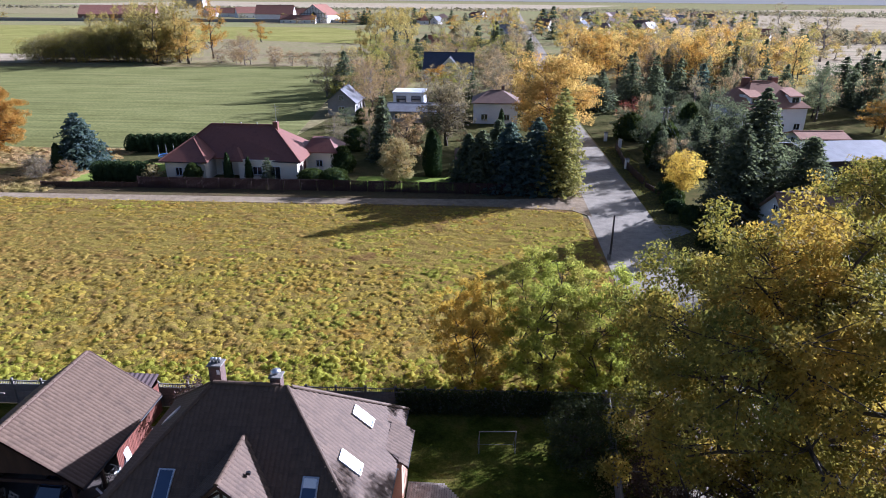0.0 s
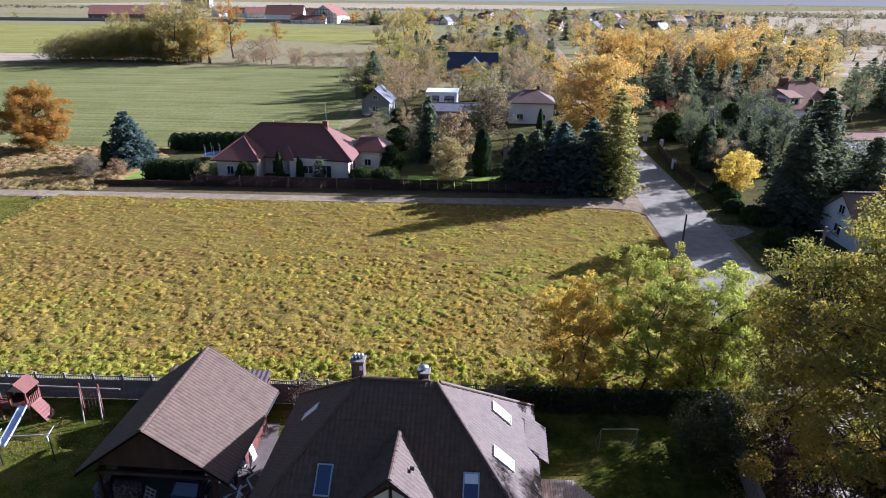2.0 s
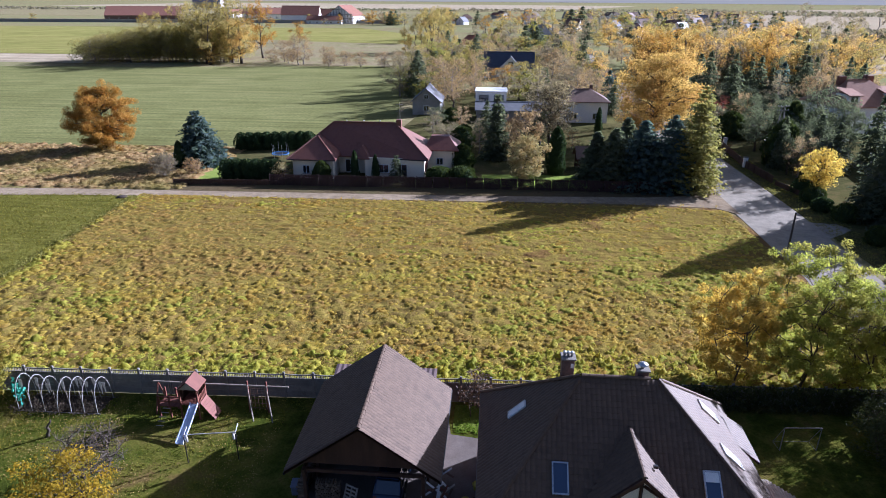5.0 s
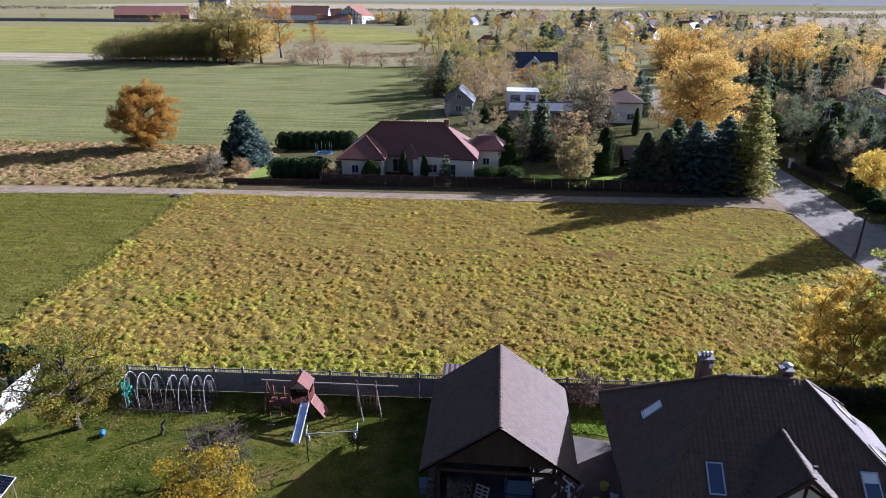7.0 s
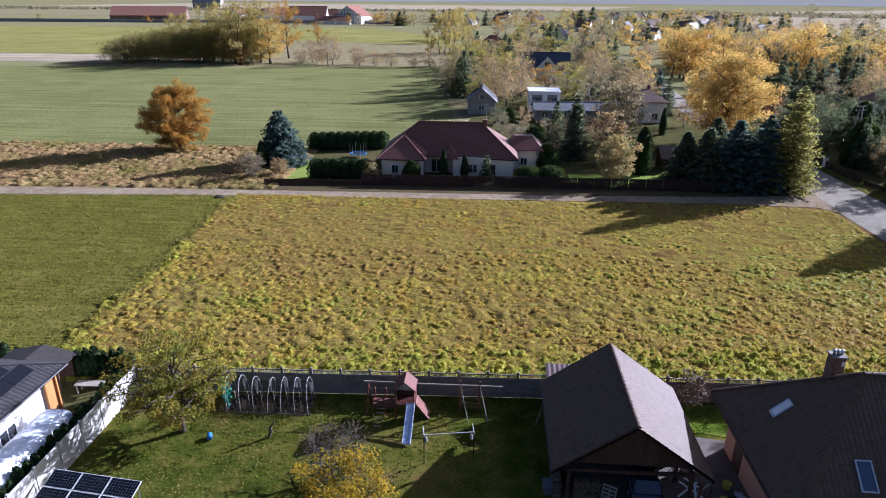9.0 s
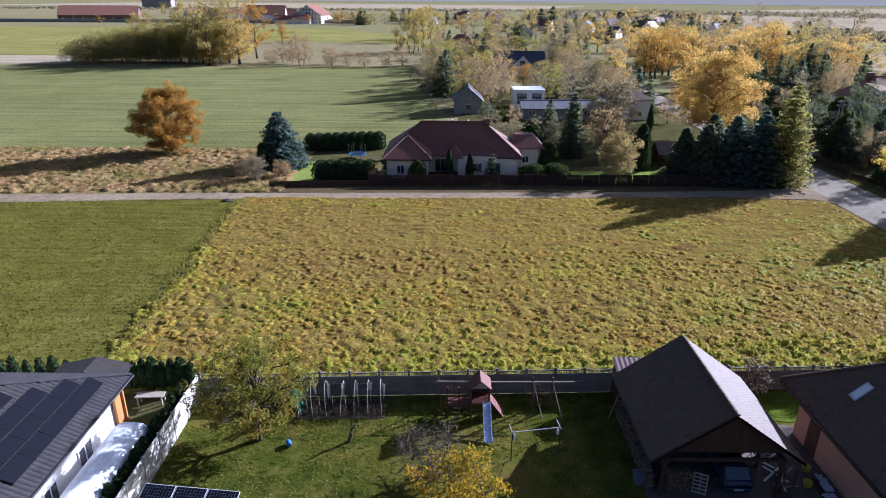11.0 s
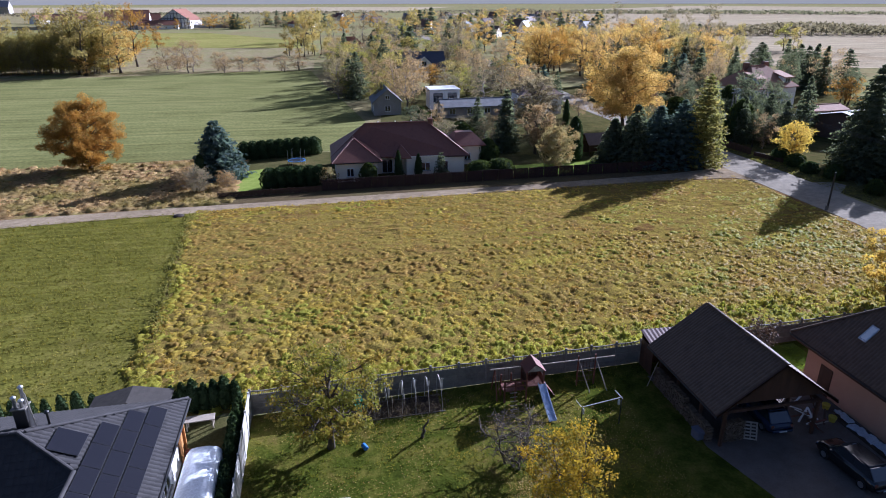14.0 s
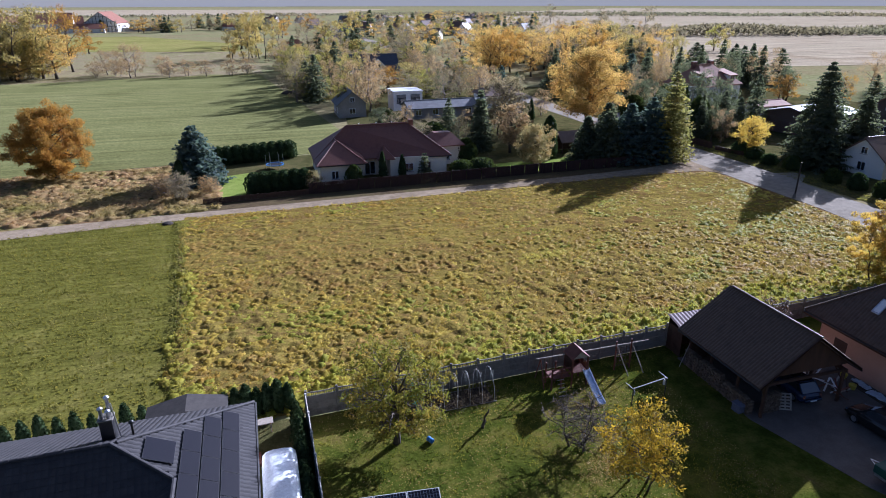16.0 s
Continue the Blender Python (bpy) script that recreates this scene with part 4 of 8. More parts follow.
    ridge_caps(h, (dx, front - 0.35, dz + 0.06), (dx, back(dz), dz + 0.06), M_TILE)
    g = Geo().slab([(dx, front, dz - 0.18), (dx - half + 0.3, front, low + 0.1), (dx - half + 0.3, front, 4.2), (dx + half - 0.3, front, 4.2), (dx + half - 0.3, front, low + 0.1)], (0, 0.2, 0))
    part("dormer_gable", g, M_CREAM, h, "pale plaster gable with dark timbers")
    g = Geo()
    for (xa, za), (xb, zb) in (((0, 4.2), (0, dz - 0.3)), ((-1.5, 5.35), (1.5, 5.35)), ((-1.4, 5.35), (-0.1, 6.3)), ((1.4, 5.35), (0.1, 6.3)), ((-0.9, 4.2), (-0.9, 5.35)), ((0.9, 4.2), (0.9, 5.35))):
        g.tube([(dx + xa, front - 0.03, za), (dx + xb, front - 0.03, zb)], 0.08, 4)
    part("timber", g, M_DARKWOOD, h)
    for s in (-1, 1):
        part("bargeboard", Geo().slab([(dx, front - 0.34, dz + 0.04), (dx + s * half, front - 0.34, low + 0.04), (dx + s * half, front - 0.34, low - 0.2), (dx, front - 0.34, dz - 0.2)], (0, 0.05, 0)), M_DARKWOOD, h)
    part("vent_brick", Geo().box(dx + 0.75, dx + 0.95, 24.0, 24.12, 6.35, 6.5), M_BLACK, h)
    # small gable over the east door
    by0, by1, bz, bx = 28.6, 31.5, 4.25, -1.55
    poly = [(-2.9, by1, 4.35), (bx, by1 + 0.1, 3.45), (bx, by0, 3.35), (-2.75, by0 + 0.3, 4.2)]
    part("bay_roof", Geo().slab(poly, 0.12), M_DARKWOOD, h)
    tiled(h, poly, (0, 1, 0), M_TILE, lift=0.02)
    part("gutter", Geo().tube([(bx, by0, 3.3), (bx, by1 + 0.1, 3.4)], 0.07, 8), M_BLACK, h)
    part("bay_wall", Geo().box(-2.9, -1.9, by0 + 0.3, by1 - 0.2, 0, 3.3), M_SALMON, h)
    part("downpipe", Geo().tube([(-2.0, 28.35, 3.4), (-2.5, 28.35, 3.1), (-2.78, 28.35, 2.9), (-2.78, 28.35, 0.1)], 0.05, 8), M_BLACK, h)
    # chimneys
    c = part("chimney", Geo().box(-12.25, -11.6, 29.4, 30.05, 6.2, 8.6, 0.02), M_BRICKDARK, h)
    part("cap", Geo().box(-12.32, -11.53, 29.33, 30.12, 8.6, 8.68, 0.02), M_CONCRETE, c)
    for x in (-12.12, -11.925, -11.73):
        part("chimney_pot", Geo().lathe(x, 29.73, [(0.07, 8.68), (0.07, 8.82), (0.12, 8.84), (0.1, 8.94), (0.03, 8.98)], 10), M_STEEL, c, smooth=True)
    part("hatch", Geo().box(-11.8, -11.65, 29.37, 29.4, 8.15, 8.4), M_FRAME, c)
    c = part("chimney", Geo().box(-8.55, -8.0, 28.35, 28.9, 7.6, 8.75, 0.02), M_BRICKDARK, h)
    part("cap", Geo().box(-8.62, -7.93, 28.28, 28.97, 8.75, 8.83, 0.02), M_CONCRETE, c)
    part("cowl", Geo().lathe(-8.28, 28.62, [(0.09, 8.83), (0.09, 9.0), (0.26, 9.02), (0.27, 9.07), (0.05, 9.16)], 12), M_STEEL, c, smooth=True)
    # west side: door and window
    part("door", Geo().box(-15.55, -15.46, 30.0, 31.1, 0.1, 2.2, 0.01), M_DARKWOOD, h, "dark wooden side door")
    window(h, -9.4, 22.68, 4.3, 1.2, 0.9, 270)
    return h


brown_house()


# open carport with shed behind
def carport():
    c = thing("carport", "open timber carport with brown tiled gable roof", "carport")
    zr, ze, xr = 5.82, 2.75, -22.7
    xw, xe, ys, yn = -26.85, -18.45, 26.3, 34.9
    for x, single in ((xw, None), (xe, lambda x, y: 28.0 < y < 34.9)):
        poly = [(x, ys, ze), (x, yn, ze), (xr, yn, zr), (xr, ys, zr)]
        part("roof", Geo().slab(poly, 0.12), M_DARKWOOD, c, "boarded roof plane")
        tiled(c, poly, (0, 1, 0), M_TILE, single=single)
    ridge_caps(c, (xr, ys - 0.05, zr + 0.07), (xr, yn + 0.05, zr + 0.07), M_TILE)
    for y in (ys + 0.35, yn - 0.35):
        low = ze + 0.45 if y < 30 else 2.52
        g = Geo().slab([(xr, y, zr - 0.2), (xw + 0.9, y, ze + 0.45), (xw + 0.9, y, low - 0.01), (xe - 0.9, y, low - 0.01), (xe - 0.9, y, ze + 0.45)], (0, 0.06, 0))
        part("gable_boarding", g, M_DARKWOOD, c)
    for y in (ys, yn):
        for x in (xw, xe):
            part("bargeboard", Geo().slab([(xr, y, zr + 0.02), (x, y, ze + 0.02), (x, y, ze - 0.18), (xr, y, zr - 0.2)], (0, 0.05 if y == ys else -0.05, 0)), M_DARKWOOD, c)
    for x in (xw + 0.95, xe - 0.95):
        part("wall_plate", Geo().box(x - 0.09, x + 0.09, ys + 0.3, yn - 0.3, 2.5, 2.72, 0.01), M_DARKWOOD, c)
        for y in (ys + 0.5, 29.2, 32.0, yn - 0.5):
            part("post", Geo().box(x - 0.09, x + 0.09, y - 0.09, y + 0.09, 0, 2.5, 0.01), M_DARKWOOD, c)
            s = 1 if y < 33 else -1
            part("brace", Geo().tube([(x, y + 0.05 * s, 1.8), (x, y + 0.75 * s, 2.5)], 0.055, 4), M_DARKWOOD, c)
    for y in (ys + 0.5, 29.2, 32.0, yn - 0.5):
        part("tie_beam", Geo().box(xw + 0.9, xe - 0.9, y - 0.08, y + 0.08, 2.5, 2.7, 0.01), M_DARKWOOD, c)
    for x in (xw, xe):
        part("gutter", Geo().tube([(x, ys, ze - 0.12), (x, yn, ze - 0.12)], 0.07, 8), M_BLACK, c)
    # east boarding
    for i in range(26):
        y = 30.6 + i * 0.15
        part("board", Geo().box(xe - 0.88, xe - 0.84, y, y + 0.13, 0.08, 2.4, 0.006), M_REDWOOD, c)
    for i in range(22):
        x = xw + 1.0 + i * 0.3
        part("board", Geo().box(x, x + 0.27, yn - 0.47, yn - 0.43, 0.08, 2.5, 0.006), M_DARKWOOD, c)
    return c


carport()


def tool_shed():
    s = thing("tool_shed", "lean-to shed with ribbed brown metal roof and red boards", "shed")
    x0, x1, y0, y1 = -26.3, -19.7, 35.0, 36.75
    z0, z1 = 2.95, 2.5
    n = 40
    vs = []
    for i in range(n + 1):
        x = x0 - 0.15 + (x1 - x0 + 0.3) * i / n
        lift = 0.03 if i % 2 else 0.0
        vs += [(x, y0 - 0.1, z1 + lift), (x, y1 + 0.1, z0 + lift), (x, y0 - 0.1, z1 + lift - 0.02), (x, y1 + 0.1, z0 + lift - 0.02)]
    fs = []
    for i in range(n):
        a, b = 4 * i, 4 * i + 4
        fs += [(a, b, b + 1, a + 1), (a + 2, a + 3, b + 3, b + 2), (a, a + 2, b + 2, b), (a + 1, b + 1, b + 3, a + 3)]
    part("roof", Geo().add(vs, fs), M_METALROOF, s, "ribbed brown metal roof")
    for i in range(12):
        y = y0 + i * 0.146
        part("board", Geo().box(x1 - 0.04, x1, y, y + 0.13, 0.06, 2.3, 0.006), M_REDWOOD, s)
        part("board", Geo().box(x0, x0 + 0.04, y, y + 0.13, 0.06, 2.3, 0.006), M_DARKWOOD, s)
    part("back_wall", Geo().box(x0, x1, y1 - 0.04, y1, 0.06, 2.86), M_DARKWOOD, s)
    return s


tool_shed()


# charcoal house with solar panels
def charcoal_house():
    h = thing("house", "white plastered house with charcoal tiled roof and solar panels", "house")
    k = 0.486
    for g in wall_box(-79.4, -58.8, 23.6, 32.6, 3.45):
        part("wall", g, M_WHITE, h)
    for g in wall_box(-65.0, -58.8, 10.4, 23.6, 3.45):
        part("wall", g, M_WHITE, h)
    E = [(-58.2, 33.2, 3.5), (-58.2, 9.8, 3.5), (-61.8, 9.8, 5.25), (-61.8, 25.2, 5.25), (-64.56, 26.9, 6.59)]
    N = [(-58.2, 33.2, 3.5), (-64.56, 26.9, 6.59), (-80, 26.9, 6.59), (-80, 33.2, 3.5)]
    S = [(-64.56, 26.9, 6.59), (-61.8, 25.2, 5.25), (-62.2, 23.0, 3.52), (-80, 23.0, 3.52), (-80, 26.9, 6.59)]
    W = [(-61.8, 25.2, 5.25), (-61.8, 9.8, 5.25), (-65.4, 9.8, 3.5), (-65.4, 25.2, 3.5)]
    for poly, along in ((E, (0, 1, 0)), (N, (1, 0, 0)), (S, (1, 0, 0)), (W, (0, 1, 0))):
        part("roof", Geo().slab(poly, 0.14), M_BLACK, h, "boarded roof plane")
        if poly is not S and poly is not W:
            tiled(h, poly, along, M_TILEDARK, w=0.30, l=0.36, rise=0.085, single=(lambda x, y: 24 < y < 33 and x > -59.6) if poly is E else None)
        else:
            tiled(h, poly, along, M_TILEDARK, w=0.3, l=0.36, rise=0.05)
    for a, b in (((-58.2, 33.2, 3.57), (-64.56, 26.9, 6.66)), ((-64.56, 26.9, 6.66), (-80, 26.9, 6.66)), ((-64.56, 26.9, 6.66), (-61.8, 25.2, 5.32)), ((-61.8, 25.2, 5.32), (-61.8, 9.8, 5.32))):
        ridge_caps(h, a, b, M_TILEDARK, 0.12)
    part("gutter", Geo().tube([(-58.12, 33.25, 3.42), (-58.12, 9.8, 3.42)], 0.08, 8), M_BLACK, h)
    part("gutter", Geo().tube([(-58.2, 33.28, 3.42), (-80, 33.28, 3.42)], 0.08, 8), M_BLACK, h)
    part("soffit", Geo().box(-58.8, -58.2, 9.8, 33.2, 3.3, 3.36), M_WHITE, h)
    part("soffit", Geo().box(-80, -58.8, 32.6, 33.2, 3.3, 3.36), M_WHITE, h)
    part("porch_screen", Geo().box(-58.79, -58.7, 31.5, 32.55, 0, 3.25, 0.01), M_OAKWOOD, h, "honey-coloured wooden porch screen")
    for y in (31.5, 32.5):
        part("porch_post", Geo().box(-58.7, -58.55, y - 0.07, y + 0.07, 0, 3.28, 0.01), M_OAKWOOD, h, "honey-coloured wooden post")
    # solar panels: columns of the east slope, each panel apart
    for x0, ys in ((-63.2, (26.15,)), (-61.62, (27.35, 25.6, 23.85, 22.1)), (-60.72, (28.9, 27.15, 25.4, 23.65, 21.9)), (-59.82, (29.75, 28.0, 26.25, 24.5, 22.75))):
        for y in ys:
            wx, ly = (1.32, 1.72) if x0 < -63 else (0.84, 1.72)
            zc = 3.5 + (-58.2 - (x0 + wx / 2)) * k
            m = slope_frame((x0 + wx / 2, y + ly / 2, zc + 0.13), (0, 1, 0), (k, 0, 1))
            u = wx * math.sqrt(1 + k * k)
            s = part("solar_panel", Geo().box(-ly / 2, ly / 2, -u / 2, u / 2, 0, 0.035, 0.004), M_BLACK, h, "black framed photovoltaic panel", m=m)
            part("cell_sheet", Geo().box(-ly / 2 + 0.02, ly / 2 - 0.02, -u / 2 + 0.02, u / 2 - 0.02, 0.035, 0.04), M_SOLAR, s)
    # chimney with steel flues
    c = part("chimney", Geo().box(-65.2, -64.6, 28.1, 28.7, 5.4, 7.15, 0.02), M_BLACK, h)
    part("cap", Geo().box(-65.26, -64.54, 28.04, 28.76, 7.15, 7.22, 0.01), M_CONCRETE, c)
    for x, y, z in ((-65.05, 28.25, 7.75), (-64.75, 28.25, 7.55), (-64.75, 28.55, 8.15)):
        part("flue", Geo().lathe(x, y, [(0.085, 7.2), (0.085, z), (0.14, z + 0.02), (0.14, z + 0.09), (0.03, z + 0.17)], 12), M_STEEL, c, smooth=True)
    part("ladder_pole", Geo().tube([(-64.35, 28.3, 5.7), (-64.6, 28.45, 7.9)], 0.035, 6), M_STEEL, h)
    part("vent_pipe", Geo().lathe(-63.9, 28.6, [(0.06, 5.6), (0.06, 6.5), (0.13, 6.52), (0.13, 6.6), (0.03, 6.68)], 12), M_BLACK, h, smooth=True)
    window(h, -58.78, 28.0, 0.9, 1.4, 1.3, 0)
    window(h, -58.78, 24.6, 0.9, 1.2, 1.3, 0)
    return h


charcoal_house()


# bungalow with red hipped roof
def bungalow():
    h = thing("bungalow", "cream plastered bungalow with dark red hipped roof", "house")
    zr, ze = 7.65, 3.15
    for x0, x1, y0, y1 in ((-47.2, -40.9, 94.0, 98.0), (-47.2, -26.9, 98.0, 107.0), (-36.2, -26.9, 95.4, 98.0)):
        for g in wall_box(x0, x1, y0, y1, 3.2):
            part("wall", g, M_CREAM, h)
    e = 0.6
    x0, x1, y0, y1 = -49.0, -26.2, 94.9, 107.0
    rw, rE, ry = -42.1, -32.1, 100.9
    main = [[(x0 + 1.2, 97.4, ze), (x1, y0, ze), (rE, ry, zr), (rw, ry, zr)], [(x0 + 1.2, y1, ze), (x1, y1, ze), (rE, ry, zr), (rw, ry, zr)],
            [(x0 + 1.2, 97.4, ze), (x0 + 1.2, y1, ze), (rw, ry, zr)], [(x1, y0, ze), (x1, y1, ze), (rE, ry, zr)]]
    for poly in main:
        part("roof", Geo().slab(poly, 0.2), M_TILERED, h)
    # west front wing with its own hip
    wx0, wx1, wy, wr = -47.9, -40.3, 93.4, 5.95
    xm = -44.2
    for poly in ([(wx0, wy, ze + 0.02), (wx1, wy, ze + 0.02), (xm, 98.2, wr)], [(wx0, wy, ze + 0.02), (xm, 98.2, wr), (xm, 101.5, wr), (wx0, 99.5, ze + 0.02)],
                 [(wx1, wy, ze + 0.02), (xm, 98.2, wr), (xm, 101.5, wr), (wx1, 98.6, ze + 0.6)]):
        part("roof", Geo().slab(poly, 0.18), M_TILERED, h)
    # little hip over the garden door
    for poly in ([(-38.2, 95.2, ze - 0.1), (-35.4, 95.2, ze - 0.1), (-36.8, 97.0, 4.75)], [(-38.2, 95.2, ze - 0.1), (-36.8, 97.0, 4.75), (-36.8, 98.6, 4.75), (-38.2, 98.4, 3.6)],
                 [(-35.4, 95.2, ze - 0.1), (-36.8, 97.0, 4.75), (-36.8, 98.6, 4.75), (-35.4, 98.4, 3.6)]):
        part("porch_roof", Geo().slab(poly, 0.12), M_TILERED, h)
    # east garage wing
    for g in wall_box(-26.9, -22.6, 101.5, 107.5, 3.4):
        part("wall", g, M_CREAM, h)
    gx0, gx1, gy0, gy1 = -27.6, -21.9, 100.8, 108.0
    for poly in ([(gx0, gy0, 3.4), (gx1, gy0, 3.4), (-23.6, 103.6, 5.1), (-26.6, 103.6, 5.1)], [(gx0, gy1, 3.4), (gx1, gy1, 3.4), (-23.6, 105.2, 5.1), (-26.6, 105.2, 5.1)],
                 [(gx1, gy0, 3.4), (gx1, gy1, 3.4), (-23.6, 105.2, 5.1), (-23.6, 103.6, 5.1)], [(gx0, gy0, 3.4), (gx0, gy1, 3.4), (-26.6, 105.2, 5.1), (-26.6, 103.6, 5.1)], [(-26.6, 103.6, 5.12), (-23.6, 103.6, 5.12), (-23.6, 105.2, 5.12), (-26.6, 105.2, 5.12)]):
        part("garage_roof", Geo().slab(poly, 0.15), M_TILERED, h)
    for a, b in (((rw, ry, zr), (rE, ry, zr)), ((x1, y0, ze), (rE, ry, zr)), ((x0 + 1.2, 97.4, ze), (rw, ry, zr)), ((wx1, wy, ze), (xm, 98.2, wr)), ((wx0, wy, ze), (xm, 98.2, wr)), ((xm, 98.2, wr), (xm, 101.0, wr))):
        ridge_caps(h, (a[0], a[1], a[2] + 0.04), (b[0], b[1], b[2] + 0.04), M_TILERED, 0.14)
    part("gutter", Geo().tube([(x1, y0, ze - 0.1), (-40, 96.6, ze - 0.1)], 0.08, 6), M_BLACK, h)
    part("gutter", Geo().tube([(wx0, wy, ze - 0.1), (wx1, wy, ze - 0.1)], 0.08, 6), M_BLACK, h)
    part("chimney", Geo().box(-31.9, -31.1, 100.4, 101.2, 6.6, 8.2, 0.03), M_TILERED, h, "red brick chimney")
    for x in (-40, -37.2, -34.6):
        part("vent_cap", Geo().lathe(x, ry, [(0.07, zr), (0.07, zr + 0.25), (0.12, zr + 0.26), (0.03, zr + 0.36)], 8), M_STEEL, h)
    g = Geo().tube([(-31.3, 100.6, 8.2), (-31.3, 100.6, 11.0)], 0.03, 5)
    for z in (9.6, 10.1, 10.6):
        g.tube([(-31.8, 100.4, z), (-30.8, 100.8, z)], 0.015, 4)
    part("antenna", g, M_STEEL, h)
    window(h, -45.1, 93.98, 0.85, 1.1, 1.3, 270)
    window(h, -42.0, 93.98, 0.85, 1.1, 1.3, 270)
    window(h, -39.0, 97.98, 0.2, 1.7, 2.1, 270)
    window(h, -33.2, 95.38, 0.9, 1.5, 1.3, 270)
    window(h, -30.4, 95.38, 0.2, 1.7, 2.1, 270)
    window(h, -26.88, 97.2, 0.9, 1.2, 1.3, 0, material=M_REDWOOD)
    part("door", Geo().box(-26.91, -26.84, 98.8, 100.2, 0.1, 2.3, 0.01), M_REDWOOD, h, "brown wooden entrance door")
    window(h, -25.0, 101.48, 0.9, 1.1, 1.1, 270)
    return h


bungalow()

# ---- fences and walls ----
def concrete_fence(name, x0, y0, x1, y1, material, label, bays=None, open_top=True, step=2.06):
    """Posts, plain slabs and an openwork top panel in each bay."""
    d = Vector((x1 - x0, y1 - y0, 0))
    n = bays or int(d.length / step)
    m = Matrix.Translation((x0, y0, 0)) @ Matrix.Rotation(math.atan2(d.y, d.x), 4, "Z")
    f = thing(name, label, "fence", m)
    post = Geo().box(-0.08, 0.08, -0.075, 0.075, 0, 2.08, 0.015).mesh("post", material)
    slab = Geo().box(0.085, step - 0.085, -0.03, 0.03, 0, 0.49, 0.01).mesh("slab", material)
    top = Geo()
    top.box(0.085, step - 0.085, -0.03, 0.03, 0, 0.08)
    k = 15
    for i in range(k):
        x = 0.16 + (step - 0.36) * i / (k - 1)
        hump = 0.05 * math.sin(math.pi * i / (k - 1))
        top.box(x - 0.018, x + 0.018, -0.022, 0.022, 0.08, 0.36 - hump)
    for i in range(8):
        a, b = 0.085 + (step - 0.17) * i / 8, 0.085 + (step - 0.17) * (i + 1) / 8
        za, zb = (0.41 - 0.05 * math.sin(math.pi * q / 8) for q in (i, i + 1))
        top.slab([(a, -0.03, za), (b, -0.03, zb), (b, 0.03, zb), (a, 0.03, za)], 0.07)
    top = top.mesh("lattice_panel", material)
    for i in range(n + 1):
        part("post", post, None, f, m=Matrix.Translation((i * step, 0, 0)))
        if i < n:
            for j in range(3 if open_top else 4):
                part("slab", slab, None, f, m=Matrix.Translation((i * step, 0, 0.02 + 0.5 * j)))
            if open_top:
                part("lattice_panel", top, None, f, m=Matrix.Translation((i * step, 0, 1.52)))
    return f


concrete_fence("concrete_fence", -55.0, 35.75, 13.2, 38.75, M_CONCRETE, "grey precast concrete fence with openwork top panels")
concrete_fence("garden_wall", -55.05, 35.4, -55.05, 16.5, M_WHITEWALL, "whitewashed concrete panel wall between the gardens", open_top=False)
concrete_fence("side_fence", 11.0, 38.2, 9.3, 20.0, M_CONCRETE, "grey concrete fence along the shaded east side", open_top=False)


M_FENCE_RED = surface("dark_red_fence", [(0.028, 0.013, 0.012), (0.044, 0.021, 0.018)], 2, 0.7, 30, 0.3, 0.004, stretch=(1, 1, 0.2), rnd=0.2)


def slat_fence(name, pts, height, material, label, step=2.4, slat=0.14, gap=0.02):
    """Upright slats on rails between posts, following a line."""
    f = thing(name, label, "fence")
    made = 0
    rest = Geo()
    for (xa, ya), (xb, yb) in zip(pts, pts[1:]):
        d = Vector((xb - xa, yb - ya, 0))
        turn = Matrix.Rotation(math.atan2(d.y, d.x), 4, "Z")
        n = max(1, round(d.length / step))
        for i in range(n):
            o = Matrix.Translation((xa + d.x * i / n, ya + d.y * i / n, 0)) @ turn
            L = d.length / n
            part("post", Geo().box(-0.06, 0.06, -0.06, 0.06, 0, height + 0.08, 0.01), material, f, m=o)
            part("rail", Geo().box(0.06, L - 0.06, 0.02, 0.06, 0.25, 0.33).box(0.06, L - 0.06, 0.02, 0.06, height - 0.3, height - 0.22), material, f, m=o)
            x = 0.09
            while x + slat < L - 0.06:
                rest.box(x, x + slat, -0.02, 0.02, 0.06, height - 0.02 * (made % 2), m=o)
                x += slat + gap
                made += 1
    ob = part("slats", rest, material, f)
    tagged(ob, kind="stuff")
    return f


slat_fence("garden_fence", [(-49.5, 89.6), (-30, 90.3), (-10, 90.9), (5, 91.0), (13.6, 92.0)], 1.75, M_FENCE_RED, "dark red wooden slat fence along the track")
slat_fence("garden_fence", [(-64.0, 88.6), (-49.5, 89.6)], 0.9, M_DARKWOOD, "low dark wooden fence along the track")

# ---- low growth ----
def tufts(rng, xy, height, spread, n, size, ratio=0.35, lean=0.7, z0=0.0):
    """Upright leaf sprays: n leaves to each tuft."""
    k = len(xy)
    base = np.repeat(np.column_stack([xy, np.full(k, z0)]), n, 0)
    hh = np.repeat(np.asarray(height) * np.ones(k), n)
    sp = np.repeat(np.asarray(spread) * np.ones(k), n)
    off = rng.normal(size=(k * n, 2)) * sp[:, None]
    u = rng.uniform(0.12, 1.0, k * n)
    pos = base + np.column_stack([off * (0.5 + 0.6 * u[:, None]), hh * u * np.exp(-(off ** 2).sum(1) / (2.2 * sp ** 2 + 1e-6))])
    way = np.column_stack([off / (sp[:, None] + 1e-6) * lean, np.full(k * n, 1.0)])
    return kites(rng, pos, size, up=0.3, ratio=ratio, droop=way)


